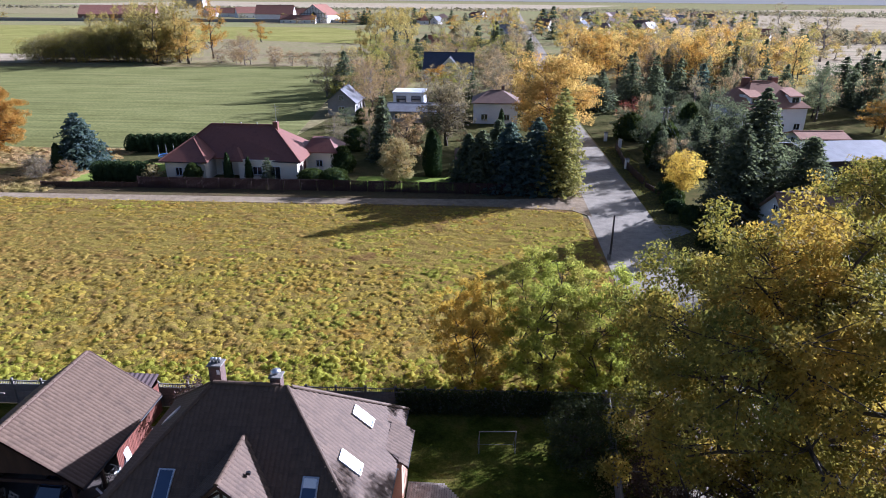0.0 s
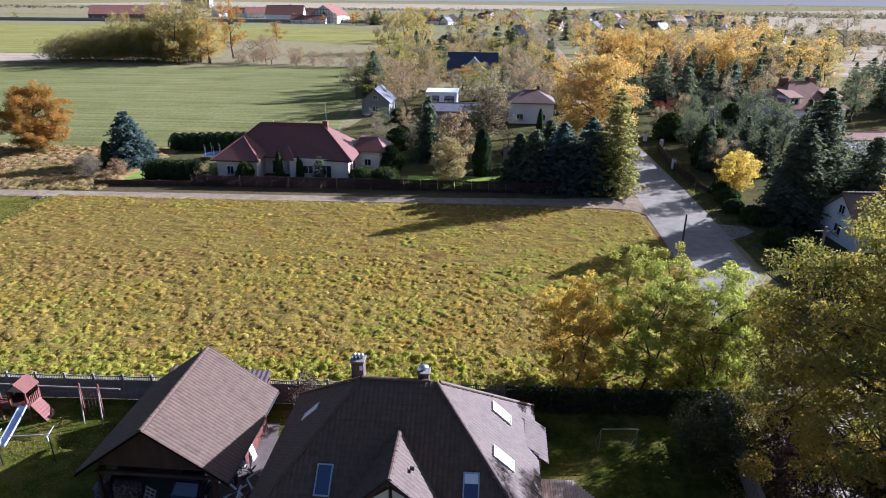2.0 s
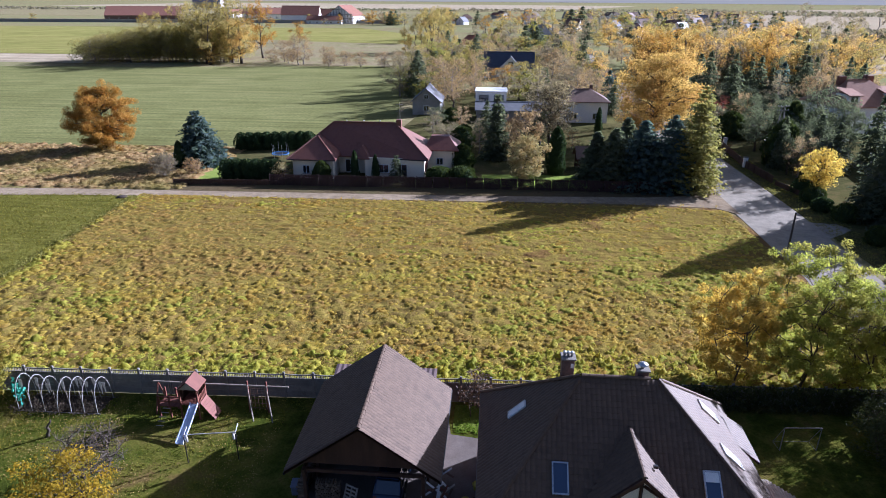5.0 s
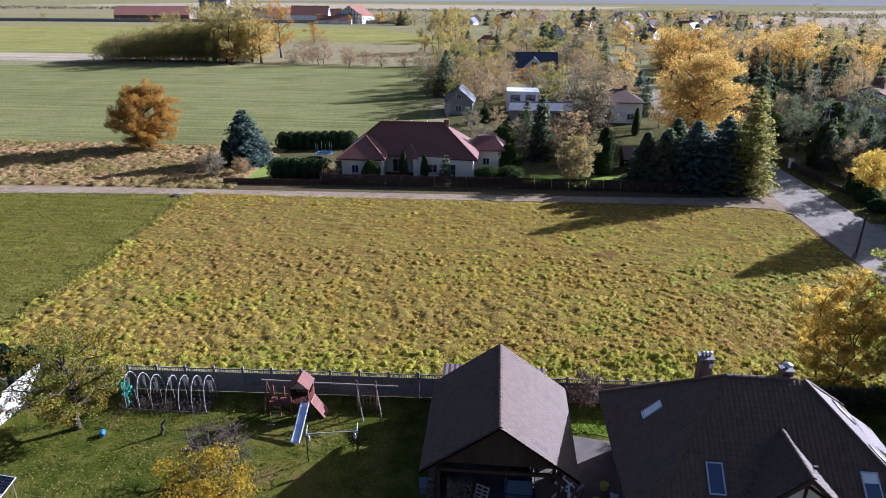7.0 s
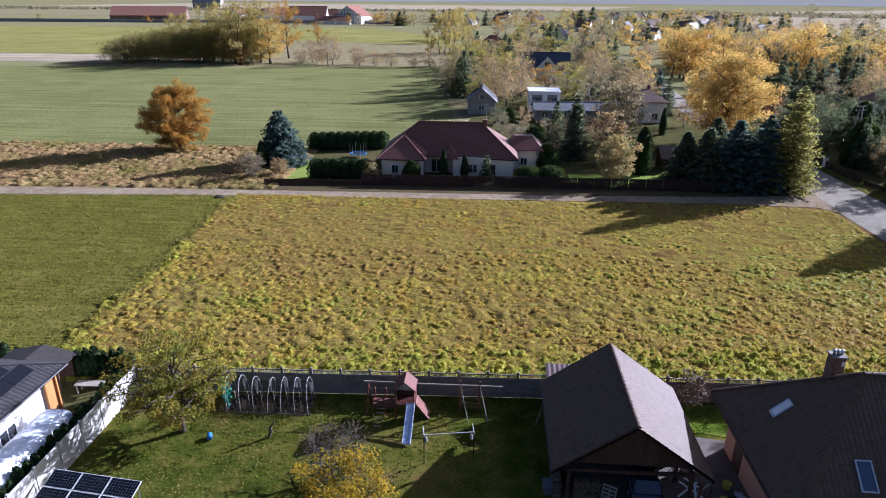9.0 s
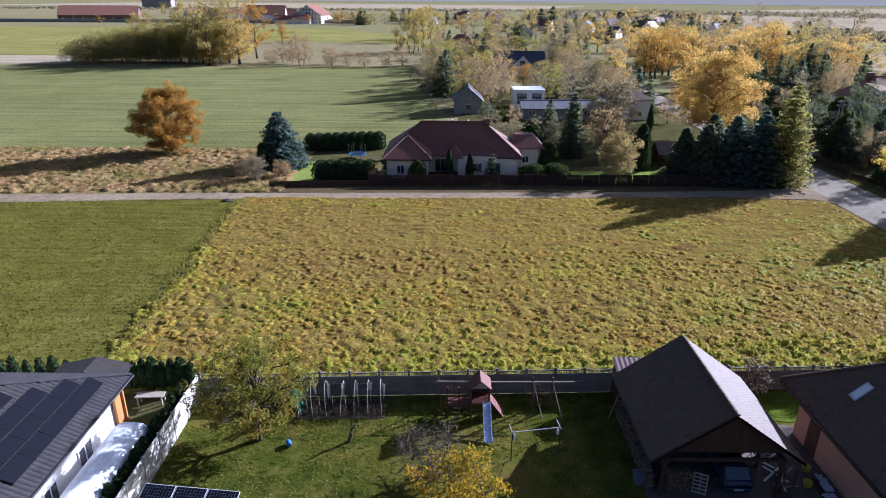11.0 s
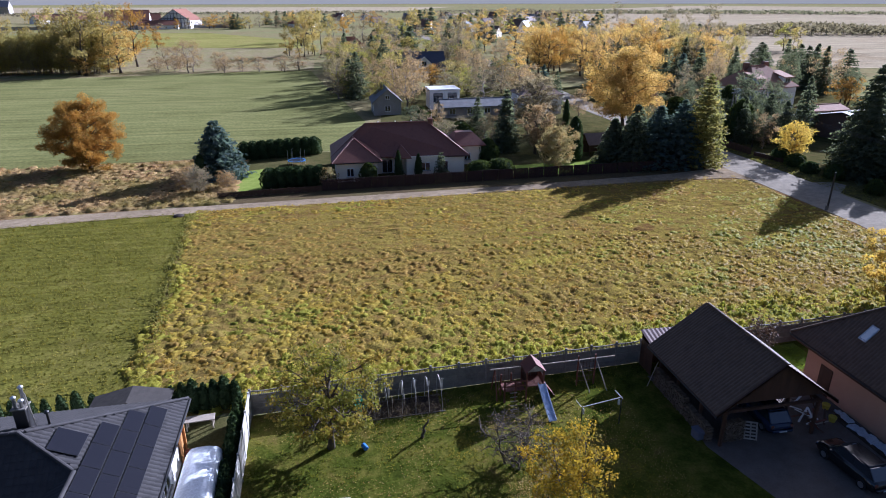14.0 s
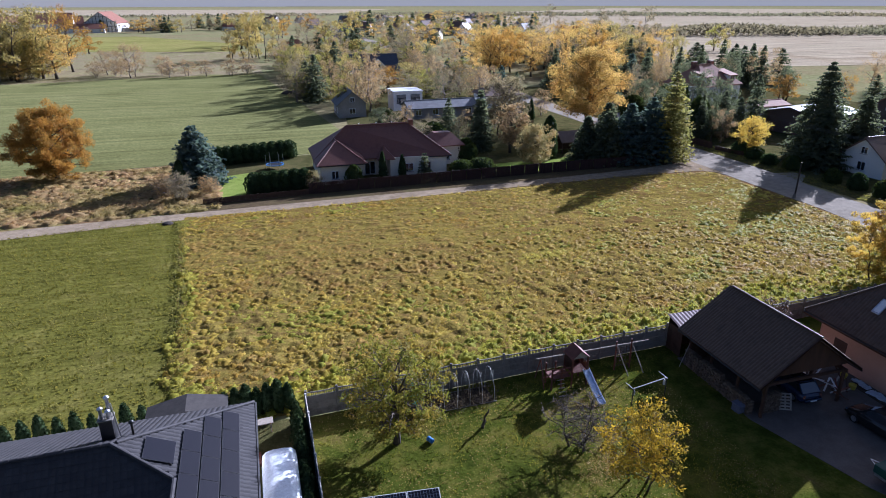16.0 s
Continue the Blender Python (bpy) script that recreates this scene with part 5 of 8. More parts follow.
def domes(rng, xy, radius, height, n, size, z0=0.0, ratio=0.6):
    """Low rounded plants: leaves that face outwards on a lumpy dome."""
    k = len(xy)
    c = np.repeat(np.column_stack([xy, np.full(k, z0)]), n, 0)
    r, h = np.repeat(np.asarray(radius) * np.ones(k), n), np.repeat(np.asarray(height) * np.ones(k), n)
    a, u = rng.uniform(0, 2 * math.pi, k * n), rng.uniform(0, 1, k * n)
    ring = np.sqrt(1 - u ** 2)
    d = np.column_stack([ring * np.cos(a), ring * np.sin(a), u])
    lump = rng.uniform(0.72, 1.12, k * n)
    pos = c + d * np.column_stack([r * lump, r * lump, h * lump])
    nrm = d + rng.normal(size=(k * n, 3)) * 0.45
    up = np.column_stack([d[:, 0] * 0.4, d[:, 1] * 0.4, np.ones(k * n)]) + rng.normal(size=(k * n, 3)) * 0.5
    side = np.cross(nrm, up)
    side /= np.linalg.norm(side, axis=1, keepdims=True) + 1e-9
    up = np.cross(side, nrm)
    up /= np.linalg.norm(up, axis=1, keepdims=True) + 1e-9
    s = (np.asarray(size) * rng.uniform(0.7, 1.4, k * n))[:, None]
    v = np.stack([pos + (side * ratio * 0.5 - up * 0.4) * s, pos + up * s * 0.6, pos - (side * ratio * 0.5 + up * 0.4) * s], 1).reshape(-1, 3)
    return v, np.arange(3 * k * n).reshape(-1, 3)


def bed(name, xy, radius, height, material, label, step=0.2, n=14, size=0.13, fuzz=1.7):
    """A low canopy of rounded, overlapping clumps with rough skin, open where nothing grows, and loose leaves standing out of it."""
    x0, y0 = xy.min(0) - 1.0
    nx, ny = (np.ceil((xy.max(0) + 1.0 - (x0, y0)) / step)).astype(int)
    gx, gy = x0 + np.arange(nx) * step, y0 + np.arange(ny) * step
    z = np.full((nx, ny), -0.05)
    squash, spin = rng.uniform(0.6, 1.0, len(xy)), rng.uniform(0, math.pi, len(xy))
    for (cx, cy), r, h, q, w in zip(xy, radius, height, squash, spin):
        i0, i1 = max(0, int((cx - r - x0) / step)), int((cx + r - x0) / step) + 2
        j0, j1 = max(0, int((cy - r - y0) / step)), int((cy + r - y0) / step) + 2
        dx, dy = gx[i0:i1, None] - cx, gy[None, j0:j1] - cy
        a, b = dx * math.cos(w) + dy * math.sin(w), (dy * math.cos(w) - dx * math.sin(w)) / q
        d = 1 - (a * a + b * b) / (r * r)
        z[i0:i1, j0:j1] = np.maximum(z[i0:i1, j0:j1], h * np.sqrt(np.clip(d, 0, 1)) - 0.05 * (d <= 0))
    grown = z > 0.0
    z = np.where(grown, z * rng.uniform(0.35, 1.25, z.shape) + rng.uniform(0, 0.03, z.shape), -0.05)
    v = np.stack([gx[:, None] + rng.uniform(-0.4, 0.4, z.shape) * step, gy[None] + rng.uniform(-0.4, 0.4, z.shape) * step, z], 2).reshape(-1, 3)
    at_ = np.arange(nx * ny).reshape(nx, ny)
    keep = grown[:-1, :-1] | grown[1:, :-1] | grown[1:, 1:] | grown[:-1, 1:]
    f = np.stack([at_[:-1, :-1], at_[1:, :-1], at_[1:, 1:], at_[:-1, 1:]], 2)[keep]
    used, f = np.unique(f, return_inverse=True)
    v, f = v[used], f.reshape(-1, 4)
    f = np.concatenate([f[:, [0, 1, 2]], f[:, [0, 2, 3]]])
    leaf_v, leaf_f = domes(rng, xy, radius * 0.95, height * fuzz, n, size)
    growth(name, (np.concatenate([v, leaf_v]), np.concatenate([f, leaf_f + len(v)])), material, label, "grass" if "grass" in name else "weeds")


def scatter(rng, n, x0, x1, y0, y1, keep):
    xy = np.column_stack([rng.uniform(x0, x1, n), rng.uniform(y0, y1, n)])
    return xy[np.array([keep(x, y) for x, y in xy])]


def clumpy(x, y, s, seed=0.0):
    return noise.noise(Vector((x * s + seed, y * s - seed, seed)))


def growth(name, made, material, label, category):
    v, f = made
    return tagged(part(name, fast_mesh(name, v, f, material, True), None), label, category, kind="stuff")


M_SWARD = earth("tangled_sward", [(0.137, 0.078, 0.028), (0.174, 0.114, 0.032), (0.203, 0.155, 0.032), (0.156, 0.105, 0.030), (0.211, 0.169, 0.036)], (0.07, 0.45, 3.2), relief=0.8, depth=0.12)
G_WEED = foliage("yellowing_weeds", [(0.278, 0.181, 0.036), (0.355, 0.265, 0.046), (0.467, 0.358, 0.064), (0.345, 0.275, 0.044)], 0.47, 0.2, (0.367, 0.228, 0.044, 1), bough=0.9, own=0.2, gloss=0.02)
G_SMOOTH = foliage("tussock_grass", [(0.248, 0.194, 0.045), (0.322, 0.268, 0.055), (0.394, 0.341, 0.068)], 0.55, 0.14, (0.275, 0.247, 0.045, 1), bough=0.4, own=0.2, gloss=0.02)
G_GREEN = foliage("green_weed_leaves", [(0.218, 0.211, 0.031), (0.307, 0.297, 0.043), (0.413, 0.381, 0.060)], 0.47, 0.25, (0.393, 0.328, 0.054, 1), bough=0.8, own=0.2, gloss=0.02)
G_LUSH = foliage("lush_nettle_leaves", [(0.220, 0.231, 0.035), (0.312, 0.315, 0.044), (0.420, 0.393, 0.060)], 0.5, 0.22, (0.409, 0.344, 0.053, 1), bough=0.8, own=0.25, gloss=0.02)
G_GRASS = foliage("tall_grass_blades", [(0.240, 0.215, 0.055), (0.300, 0.265, 0.068), (0.350, 0.300, 0.080)], 0.6, gloss=0.02)
G_BROWN = foliage("withered_stalks", [(0.280, 0.174, 0.049), (0.365, 0.240, 0.063), (0.446, 0.314, 0.076)], 0.47, 0.3, (0.331, 0.262, 0.053, 1), own=0.2, gloss=0.02)
G_DEAD = foliage("dead_stalks", [(0.06, 0.045, 0.035), (0.10, 0.08, 0.062), (0.15, 0.115, 0.09)], 0.3, gloss=0.02)
G_EDGE = foliage("edge_weed_leaves", [(0.12, 0.12, 0.035), (0.20, 0.19, 0.05), (0.30, 0.25, 0.07)], 0.4, gloss=0.02)
G_CROP = foliage("crop_blades", [(0.117, 0.112, 0.021), (0.165, 0.151, 0.027), (0.233, 0.195, 0.043)], 0.42, gloss=0.03, own=0.25)
G_DRY = foliage("dry_grass_blades", [(0.232, 0.138, 0.061), (0.342, 0.219, 0.098), (0.441, 0.314, 0.141), (0.166, 0.093, 0.045)], 0.38, 0.12, (0.221, 0.188, 0.051, 1), gloss=0.03, own=0.2)
G_LAWN = foliage("lawn_blades", [(0.048, 0.069, 0.009), (0.098, 0.118, 0.014), (0.218, 0.214, 0.030)], 0.45, 0.35, (0.230, 0.190, 0.029, 1), gloss=0.04, own=0.5)
G_FRESH = foliage("fresh_grass_blades", [(0.07, 0.115, 0.014), (0.12, 0.18, 0.02), (0.20, 0.25, 0.035)], 0.5, gloss=0.03)
G_LITTER = foliage("fallen_leaves", [(0.36, 0.27, 0.09), (0.27, 0.17, 0.06), (0.46, 0.38, 0.16)], 0.3)

west_edge = lambda y: -63.6 - (y - 36.6) * 0.0675
north_edge = lambda x: 83.9 if x < -40 else 83.9 + (x + 40) * 0.02
fence_y = lambda x: 35.75 + (x + 55) * 0.044


def on_plot(x, y):
    return x > west_edge(y) + 0.2 + 1.6 * clumpy(y, 3.0, 0.22, 6.0) and fence_y(x) + 0.5 < y < north_edge(x) - 0.6 - max(0, x - 6) * 0.12 and x < 15.2


def windrow(x, y):
    """Where growth gathers: broken lines along the mown strips in the north, round patches in the south."""
    t = min(1.0, max(0.0, (y - 54) / 12))
    return (1 - t) * (clumpy(x, y, 0.30, 1.7) * 0.75 + clumpy(x, y, 0.10, 3.1) * 0.65) + t * (clumpy(x * 0.35, y * 1.5, 0.42, 5.0) * 0.9 + clumpy(x, y, 0.05, 3.1) * 0.5 - 0.1)


rng = np.random.default_rng(101)


def mat_of_growth():
    """The low tangled sward of the plot: one uneven sheet, humped in clumps to the south and in mown lines to the north."""
    step = 0.24
    gx, gy = np.arange(-68.5, 16.2, step), np.arange(36.2, 85.6, step)
    z = np.empty((len(gx), len(gy)))
    for i, x in enumerate(gx):
        for j, y in enumerate(gy):
            t = min(1.0, max(0.0, (y - 56) / 10))
            hump = (1 - t) * max(0.0, clumpy(x, y, 0.95, 2.2) + 0.3) * 0.24 + t * max(0.0, clumpy(x * 0.4, y, 1.3, 4.4) + 0.25) * 0.16
            z[i, j] = 0.035 + hump * (0.75 + 0.9 * clumpy(x, y, 0.13, 9.0)) if on_plot(x, y) else -0.05
    z = np.where(z > 0, z * rng.uniform(0.6, 1.3, z.shape) + 0.03, z)
    v = np.stack([gx[:, None] + rng.uniform(-0.35, 0.35, z.shape) * step, gy[None] + rng.uniform(-0.35, 0.35, z.shape) * step, z], 2).reshape(-1, 3)
    n = np.arange(z.size).reshape(z.shape)
    f = np.stack([n[:-1, :-1], n[1:, :-1], n[1:, 1:], n[:-1, 1:]], 2)
    grown = z > 0
    f = f[grown[:-1, :-1] | grown[1:, 1:]]
    growth("sward", (v, f), M_SWARD, "low tangled olive and brown sward of the plot", "grass")


mat_of_growth()


def tone(x, y):
    """Which growth a spot carries: below 0 brown and withered, above 0 green."""
    west = max(0.0, 1 - math.hypot((x + 47) / 26, (y - 66) / 15))
    east = max(0.0, 1 - math.hypot((x - 2) / 26, (y - 66) / 18))
    return 0.55 * east - 0.75 * west + 0.75 * clumpy(x, y, 0.09, 17.0) + 0.45 * clumpy(x, y, 0.3, 33.0) + max(0.0, 1.1 - (y - fence_y(x)) / 7.0)


def sown(count, y0, y1, low, high, spread=0.3):
    """Places on the plot whose tone lies between low and high."""
    return scatter(rng, count, -68, 15.5, y0, y1, lambda x, y: on_plot(x, y) and windrow(x, y) > -0.26 - 1.2 * max(0.0, 1 - (y - fence_y(x)) / 19) + rng.uniform(-0.3, 0.3) and low < tone(x, y) + rng.uniform(-spread, spread) < high)


for y0, y1, count, n, leaf, step in ((36.5, 50, 12000, 7, 0.12, 0.15), (50, 64, 13500, 5, 0.13, 0.17), (64, 85, 17000, 3, 0.16, 0.2)):
    for low, high, material, name, label in ((-9, -0.16, G_BROWN, "withered_weeds", "brown withered weeds in patches on the plot"), (-0.16, 0.30, G_WEED, "weeds", "bushy yellowing weeds in clumps on the plot"),
                                              (0.30, 9, G_GREEN, "green_weeds", "greener weeds spread over the plot")):
        xy = sown(count, y0, y1, low, high)
        k = len(xy)
        rad = 0.15 + 0.36 * rng.uniform(0, 1, k) ** 2.0
        bed(name, xy, rad, (0.05 + rad * rng.uniform(0.15, 0.55, k)) * (1.0 if y0 < 60 else 0.7), material, label, step, n, leaf, 1.6)
# lush growth along the concrete fence
xy = scatter(rng, 8000, -66, 15, 36.4, 50, lambda x, y: on_plot(x, y) and rng.uniform() < 1.35 - (y - fence_y(x)) / (4.6 + 0.06 * max(0, x + 40)) + 0.7 * clumpy(x, y, 0.16, 8.0))
k = len(xy)
rad = 0.15 + 0.27 * rng.uniform(0, 1, k) ** 1.8
bed("nettles", xy, rad, 0.08 + rad * rng.uniform(0.4, 1.2, k), G_LUSH, "tall lush green nettles along the concrete fence", 0.15, 14, 0.11, 1.6)
spires = xy[rng.uniform(0, 1, k) < 0.3]
growth("nettle_spires", tufts(rng, spires, rng.uniform(0.35, 0.85, len(spires)), 0.14, 14, 0.17, 0.4, 0.5), G_LUSH, "taller nettle shoots standing out of the lush growth", "weeds")
# tall yellow-green grass in a few stands, and thin blades all over
xy = np.concatenate([np.column_stack([cx + rng.normal(size=n) * sx, cy + rng.normal(size=n) * sy]) for cx, cy, sx, sy, n in
                     ((-27.5, 57.5, 2.4, 0.7, 130), (-13.0, 51.6, 0.9, 0.5, 50), (-36.0, 50.0, 1.2, 0.8, 50), (-3.5, 53.0, 0.9, 0.5, 40), (-57.0, 62.0, 1.2, 0.7, 40))])
growth("tall_grass", tufts(rng, xy, 0.4, 0.22, 18, 0.26, 0.14, 0.35), G_GRASS, "stands of tall yellow-green grass on the plot", "grass")
xy = scatter(rng, 15000, -68, 15, 37, 84, lambda x, y: on_plot(x, y))
growth("plot_grass", tufts(rng, xy, 0.12, 0.22, 3, 0.17, 0.3), G_SMOOTH, "thin yellowing grass between the weeds", "grass")
# tall fringe along the edge of the crop field
ys = rng.uniform(37.5, 80, 300)
ys = ys[np.array([clumpy(y, 1.0, 0.3, 12.0) + rng.uniform(-0.25, 0.25) > -0.02 for y in ys])]
k = len(ys)
xy = np.column_stack([[west_edge(y) + 0.9 + 1.3 * clumpy(y, 3.0, 0.22, 6.0) for y in ys] + rng.normal(size=k) * 0.6, ys])
rad = rng.uniform(0.2, 0.5, k)
bed("border_weeds", xy, rad, 0.10 + rad * rng.uniform(0.3, 0.7, k), G_GREEN, "taller bushy weeds in a broken line along the crop", n=12, size=0.13)
ys = rng.uniform(37.5, 82, 260)
xy = np.column_stack([[west_edge(y) for y in ys] + rng.normal(size=260) * 0.3 + 0.4, ys])
growth("edge_weeds", tufts(rng, xy, rng.uniform(0.35, 0.9, 260), 0.4, 14, 0.2, 0.5), G_EDGE, "ragged tall weeds along the crop edge", "weeds")
xy = scatter(rng, 24000, -104, -63, 37, 82.5, lambda x, y: x < west_edge(y) + 0.2 and y < 83.2 + (x + 67) * 0.1)
xy[:, 1] = np.round(xy[:, 1] / 0.42) * 0.42 + rng.normal(size=len(xy)) * 0.05
growth("crop_grass", tufts(rng, xy, 0.2, 0.11, 2, 0.2, 0.5), G_CROP, "short green crop in fine rows", "crop")
xy = scatter(rng, 5200, -130, -62, 84.0, 113, lambda x, y: 86.2 + (x + 60) * 0.045 < y < 113.5 + (x + 92) * 0.04 and clumpy(x, y, 0.12, 77.0) + rng.uniform(-0.5, 0.5) > -0.15)
k = len(xy)
rad = rng.uniform(0.35, 0.9, k)
bed("dry_grass", xy, rad, 0.10 + rad * rng.uniform(0.12, 0.42, k), G_DRY, "tall dry brown grass beside the track", step=0.3, n=9, size=0.26, fuzz=1.5)
xy = scatter(rng, 3000, -140, 15, 79, 86, lambda x, y: (y < 83.4 + (x + 50) * 0.035 and y > 82.6 + (x + 50) * 0.035 and x > -66))
growth("verge_grass", tufts(rng, xy, 0.3, 0.2, 6, 0.25, 0.3), G_WEED, "ragged grass verge along the sandy track", "grass")
in_garden = lambda x, y: y < fence_y(x) - 0.3 and not (-29.5 < x < -14.8 and y < 35.2) and not (-16 < x < -2.8 and 22.6 < y < 33.7)
xy = scatter(rng, 30000, -54.8, -15, 18, 37, lambda x, y: in_garden(x, y) and clumpy(x, y, 0.25, 14.0) + 0.6 * clumpy(x, y, 0.9, 4.0) + rng.uniform(-0.35, 0.35) > -0.12)
growth("lawn_grass", tufts(rng, xy, 0.12, 0.09, 3, 0.12, 0.5), G_LAWN, "uneven autumn lawn grass", "grass")
xy = scatter(rng, 2600, -18.2, -12.6, 33.9, 36.9, lambda x, y: clumpy(x, y, 0.8, 3.0) + rng.uniform(-0.3, 0.3) > -0.25)
growth("strip_grass", tufts(rng, xy, 0.14, 0.08, 4, 0.13, 0.4), G_FRESH, "fresh green grass on the strip behind the house", "grass")
xy = scatter(rng, 10000, -54.5, -29, 18, 35.5, lambda x, y: in_garden(x, y) and clumpy(x, y, 0.25, 60) > -0.1)
xy = np.concatenate([xy, np.column_stack([-38.4 + rng.normal(size=900) * 0.8, 25.3 + rng.normal(size=900) * 0.7])])
pos = np.column_stack([xy, np.full(len(xy), 0.11)])
v, f = kites(rng, pos, 0.075, up=3.0, ratio=0.7)
growth("leaf_litter", (v, f), G_LITTER, "small fallen yellow leaves on the lawn", "leaves")
xy = scatter(rng, 9000, 9.2, 14.5, 18, 42, lambda x, y: True)
growth("verge_litter", kites(rng, np.column_stack([xy, np.full(len(xy), 0.09)]), 0.14, up=3.0, ratio=0.7), G_LITTER, "thick fallen leaves under the oak", "leaves")
# darker edge leaves here put the roadside shade into the grass colour
xy = scatter(rng, 2600, 24.3, 29, 60, 125, lambda x, y: x < 27.5 + y * 0.01)
growth("verge_grass", tufts(rng, xy, 0.2, 0.2, 6, 0.2, 0.3), G_EDGE, "ragged grass verge across the road", "grass")

# ---- village and distance ----
lane = lambda y: float(np.interp(y, [r[1] for r in ROAD], [r[0] for r in ROAD]))
M_BLUEROOF = surface("slate_blue_roof", [(0.05, 0.055, 0.075), (0.075, 0.08, 0.10)], 0.8, 0.4, 8, 0.3, 0.02, spec=0.5)
M_PINKROOF = surface("faded_red_roof", [(0.213, 0.103, 0.072), (0.280, 0.142, 0.102)], 0.8, 0.9, 8, 0.3, 0.02, spec=0.06)
M_VILLAROOF = surface("pale_terracotta_roof", [(0.319, 0.170, 0.107), (0.396, 0.221, 0.141)], 0.8, 0.85, 8, 0.3, 0.02, spec=0.1)
M_BROWNROOF = surface("dull_brown_roof", [(0.143, 0.088, 0.064), (0.198, 0.127, 0.092)], 0.8, 0.6, 8, 0.3, 0.02)
M_GREYWALL = surface("grey_plaster", [(0.26, 0.24, 0.22), (0.34, 0.32, 0.29)], 0.6, 0.9, 12, 0.2, 0.01)


def plain_house(x, y, w, d, wall, ridge, turn, walls, roof, label, name="village_house", hip=0.0, windows=2, chimney=True, group="village houses"):
    """A village house: four walls, a gabled or hipped roof with overhang, windows and a chimney. Its ridge runs along its own x."""
    h = thing(name, label, "house", at(x, y, radians(turn)), group)
    a, b, o = w / 2, d / 2, 0.5
    for g in wall_box(-a, a, -b, b, wall):
        part("wall", g, walls, h)
    e = wall - o * (ridge - wall) / b
    r = a + o - hip
    for s in (-1, 1):
        part("roof", Geo().slab([(-a - o, s * (b + o), e), (a + o, s * (b + o), e), (r, 0, ridge), (-r, 0, ridge)], 0.2), roof, h)
        if hip:
            part("roof", Geo().slab([(s * (a + o), -b - o, e), (s * (a + o), b + o, e), (s * r, 0, ridge)], 0.2), roof, h)
        else:
            part("gable", Geo().slab([(s * a, -b, wall - 0.02), (s * a, b, wall - 0.02), (s * a, 0, ridge - 0.25)], (-0.25 * s, 0, 0)), walls, h)
    ridge_caps(h, (-r, 0, ridge + 0.02), (r, 0, ridge + 0.02), roof, 0.16, 0.5)
    for s, face in ((-1, 270), (1, 90)):
        for i in range(windows):
            window(h, -a + w * (i + 0.5) / windows, s * (b + 0.01), 0.9, min(1.5, w / windows * 0.5), 1.35, face)
    for s, face in ((-1, 180), (1, 0)):
        window(h, s * (a + 0.01), 0, 0.9, min(1.4, d * 0.3), 1.35, face)
        if not hip and ridge - wall > 2.2:
            window(h, s * (a + 0.01), 0, wall + 0.2, 1.1, 1.1, face)
    if chimney:
        part("chimney", Geo().box(a * 0.25, a * 0.25 + 0.7, 0.4, 1.0, ridge - 1.0, ridge + 0.9, 0.03), M_BRICKDARK, h)
    return h


# neighbours north of the bungalow
plain_house(4.0, 151.5, 10.0, 9.0, 5.0, 7.0, 0, M_WHITE, M_BROWNROOF, "white cubic house with low brown hipped roof", hip=4.0)
def flat_house():
    f = thing("flat_house", "white flat-roofed house with dark panorama windows", "house", at(-17.4, 163.5))
    for g in wall_box(-3.8, 3.8, -3.5, 3.5, 4.7):
        part("wall", g, M_WHITE, f)
    part("roof", Geo().box(-4.0, 4.0, -3.7, 3.7, 4.7, 5.0, 0.03), M_FRAME, f)
    window(f, -1.8, -3.51, 1.9, 2.4, 2.2, 270, 0, M_BLACK)
    window(f, 1.9, -3.51, 1.9, 2.4, 2.2, 270, 1, M_BLACK)
    return f


flat_house()
plain_house(-12.0, 150.0, 17, 7, 2.8, 4.0, 2, M_GREYWALL, M_GREYROOF, "long grey outbuilding with low sheet roof", windows=4, chimney=False, group="outbuildings")
plain_house(-32.8, 158.0, 9.0, 6.6, 3.5, 6.3, 90, M_GREYWALL, M_GREYROOF, "old grey plastered house with gabled sheet-metal roof")
h = plain_house(-12.0, 236.0, 17, 11, 3.6, 8.6, 0, M_WHITE, M_BLUEROOF, "white house with dark slate-blue gabled roof", windows=3)
for s in (-1, 1):
    part("cross_roof", Geo().slab([(0.6, -7.4, 7.4), (0.6, 0, 7.6), (0.6 + s * 3.6, 0, 4.2), (0.6 + s * 3.6, -7.4, 4.0)], 0.25), M_BLUEROOF, h)
    part("bargeboard", Geo().slab([(0.6, -7.45, 7.5), (0.6 + s * 3.7, -7.45, 4.0), (0.6 + s * 3.7, -7.45, 3.5), (0.6, -7.45, 7.0)], (0, 0.08, 0)), M_FRAME, h, "broad white bargeboard")
part("gable", Geo().slab([(0.6, -6.8, 7.2), (-2.6, -6.8, 4.0), (-2.6, -6.8, 0), (3.8, -6.8, 0), (3.8, -6.8, 4.0)], (0, 0.3, 0)), M_WHITE, h)
window(h, 0.6, -6.82, 4.2, 1.8, 1.6, 270)
plain_house(-30.0, 362.0, 13, 10, 3.4, 7.6, 10, M_WHITE, M_PINKROOF, "white house with faded red hipped roof", hip=4.5, windows=3)

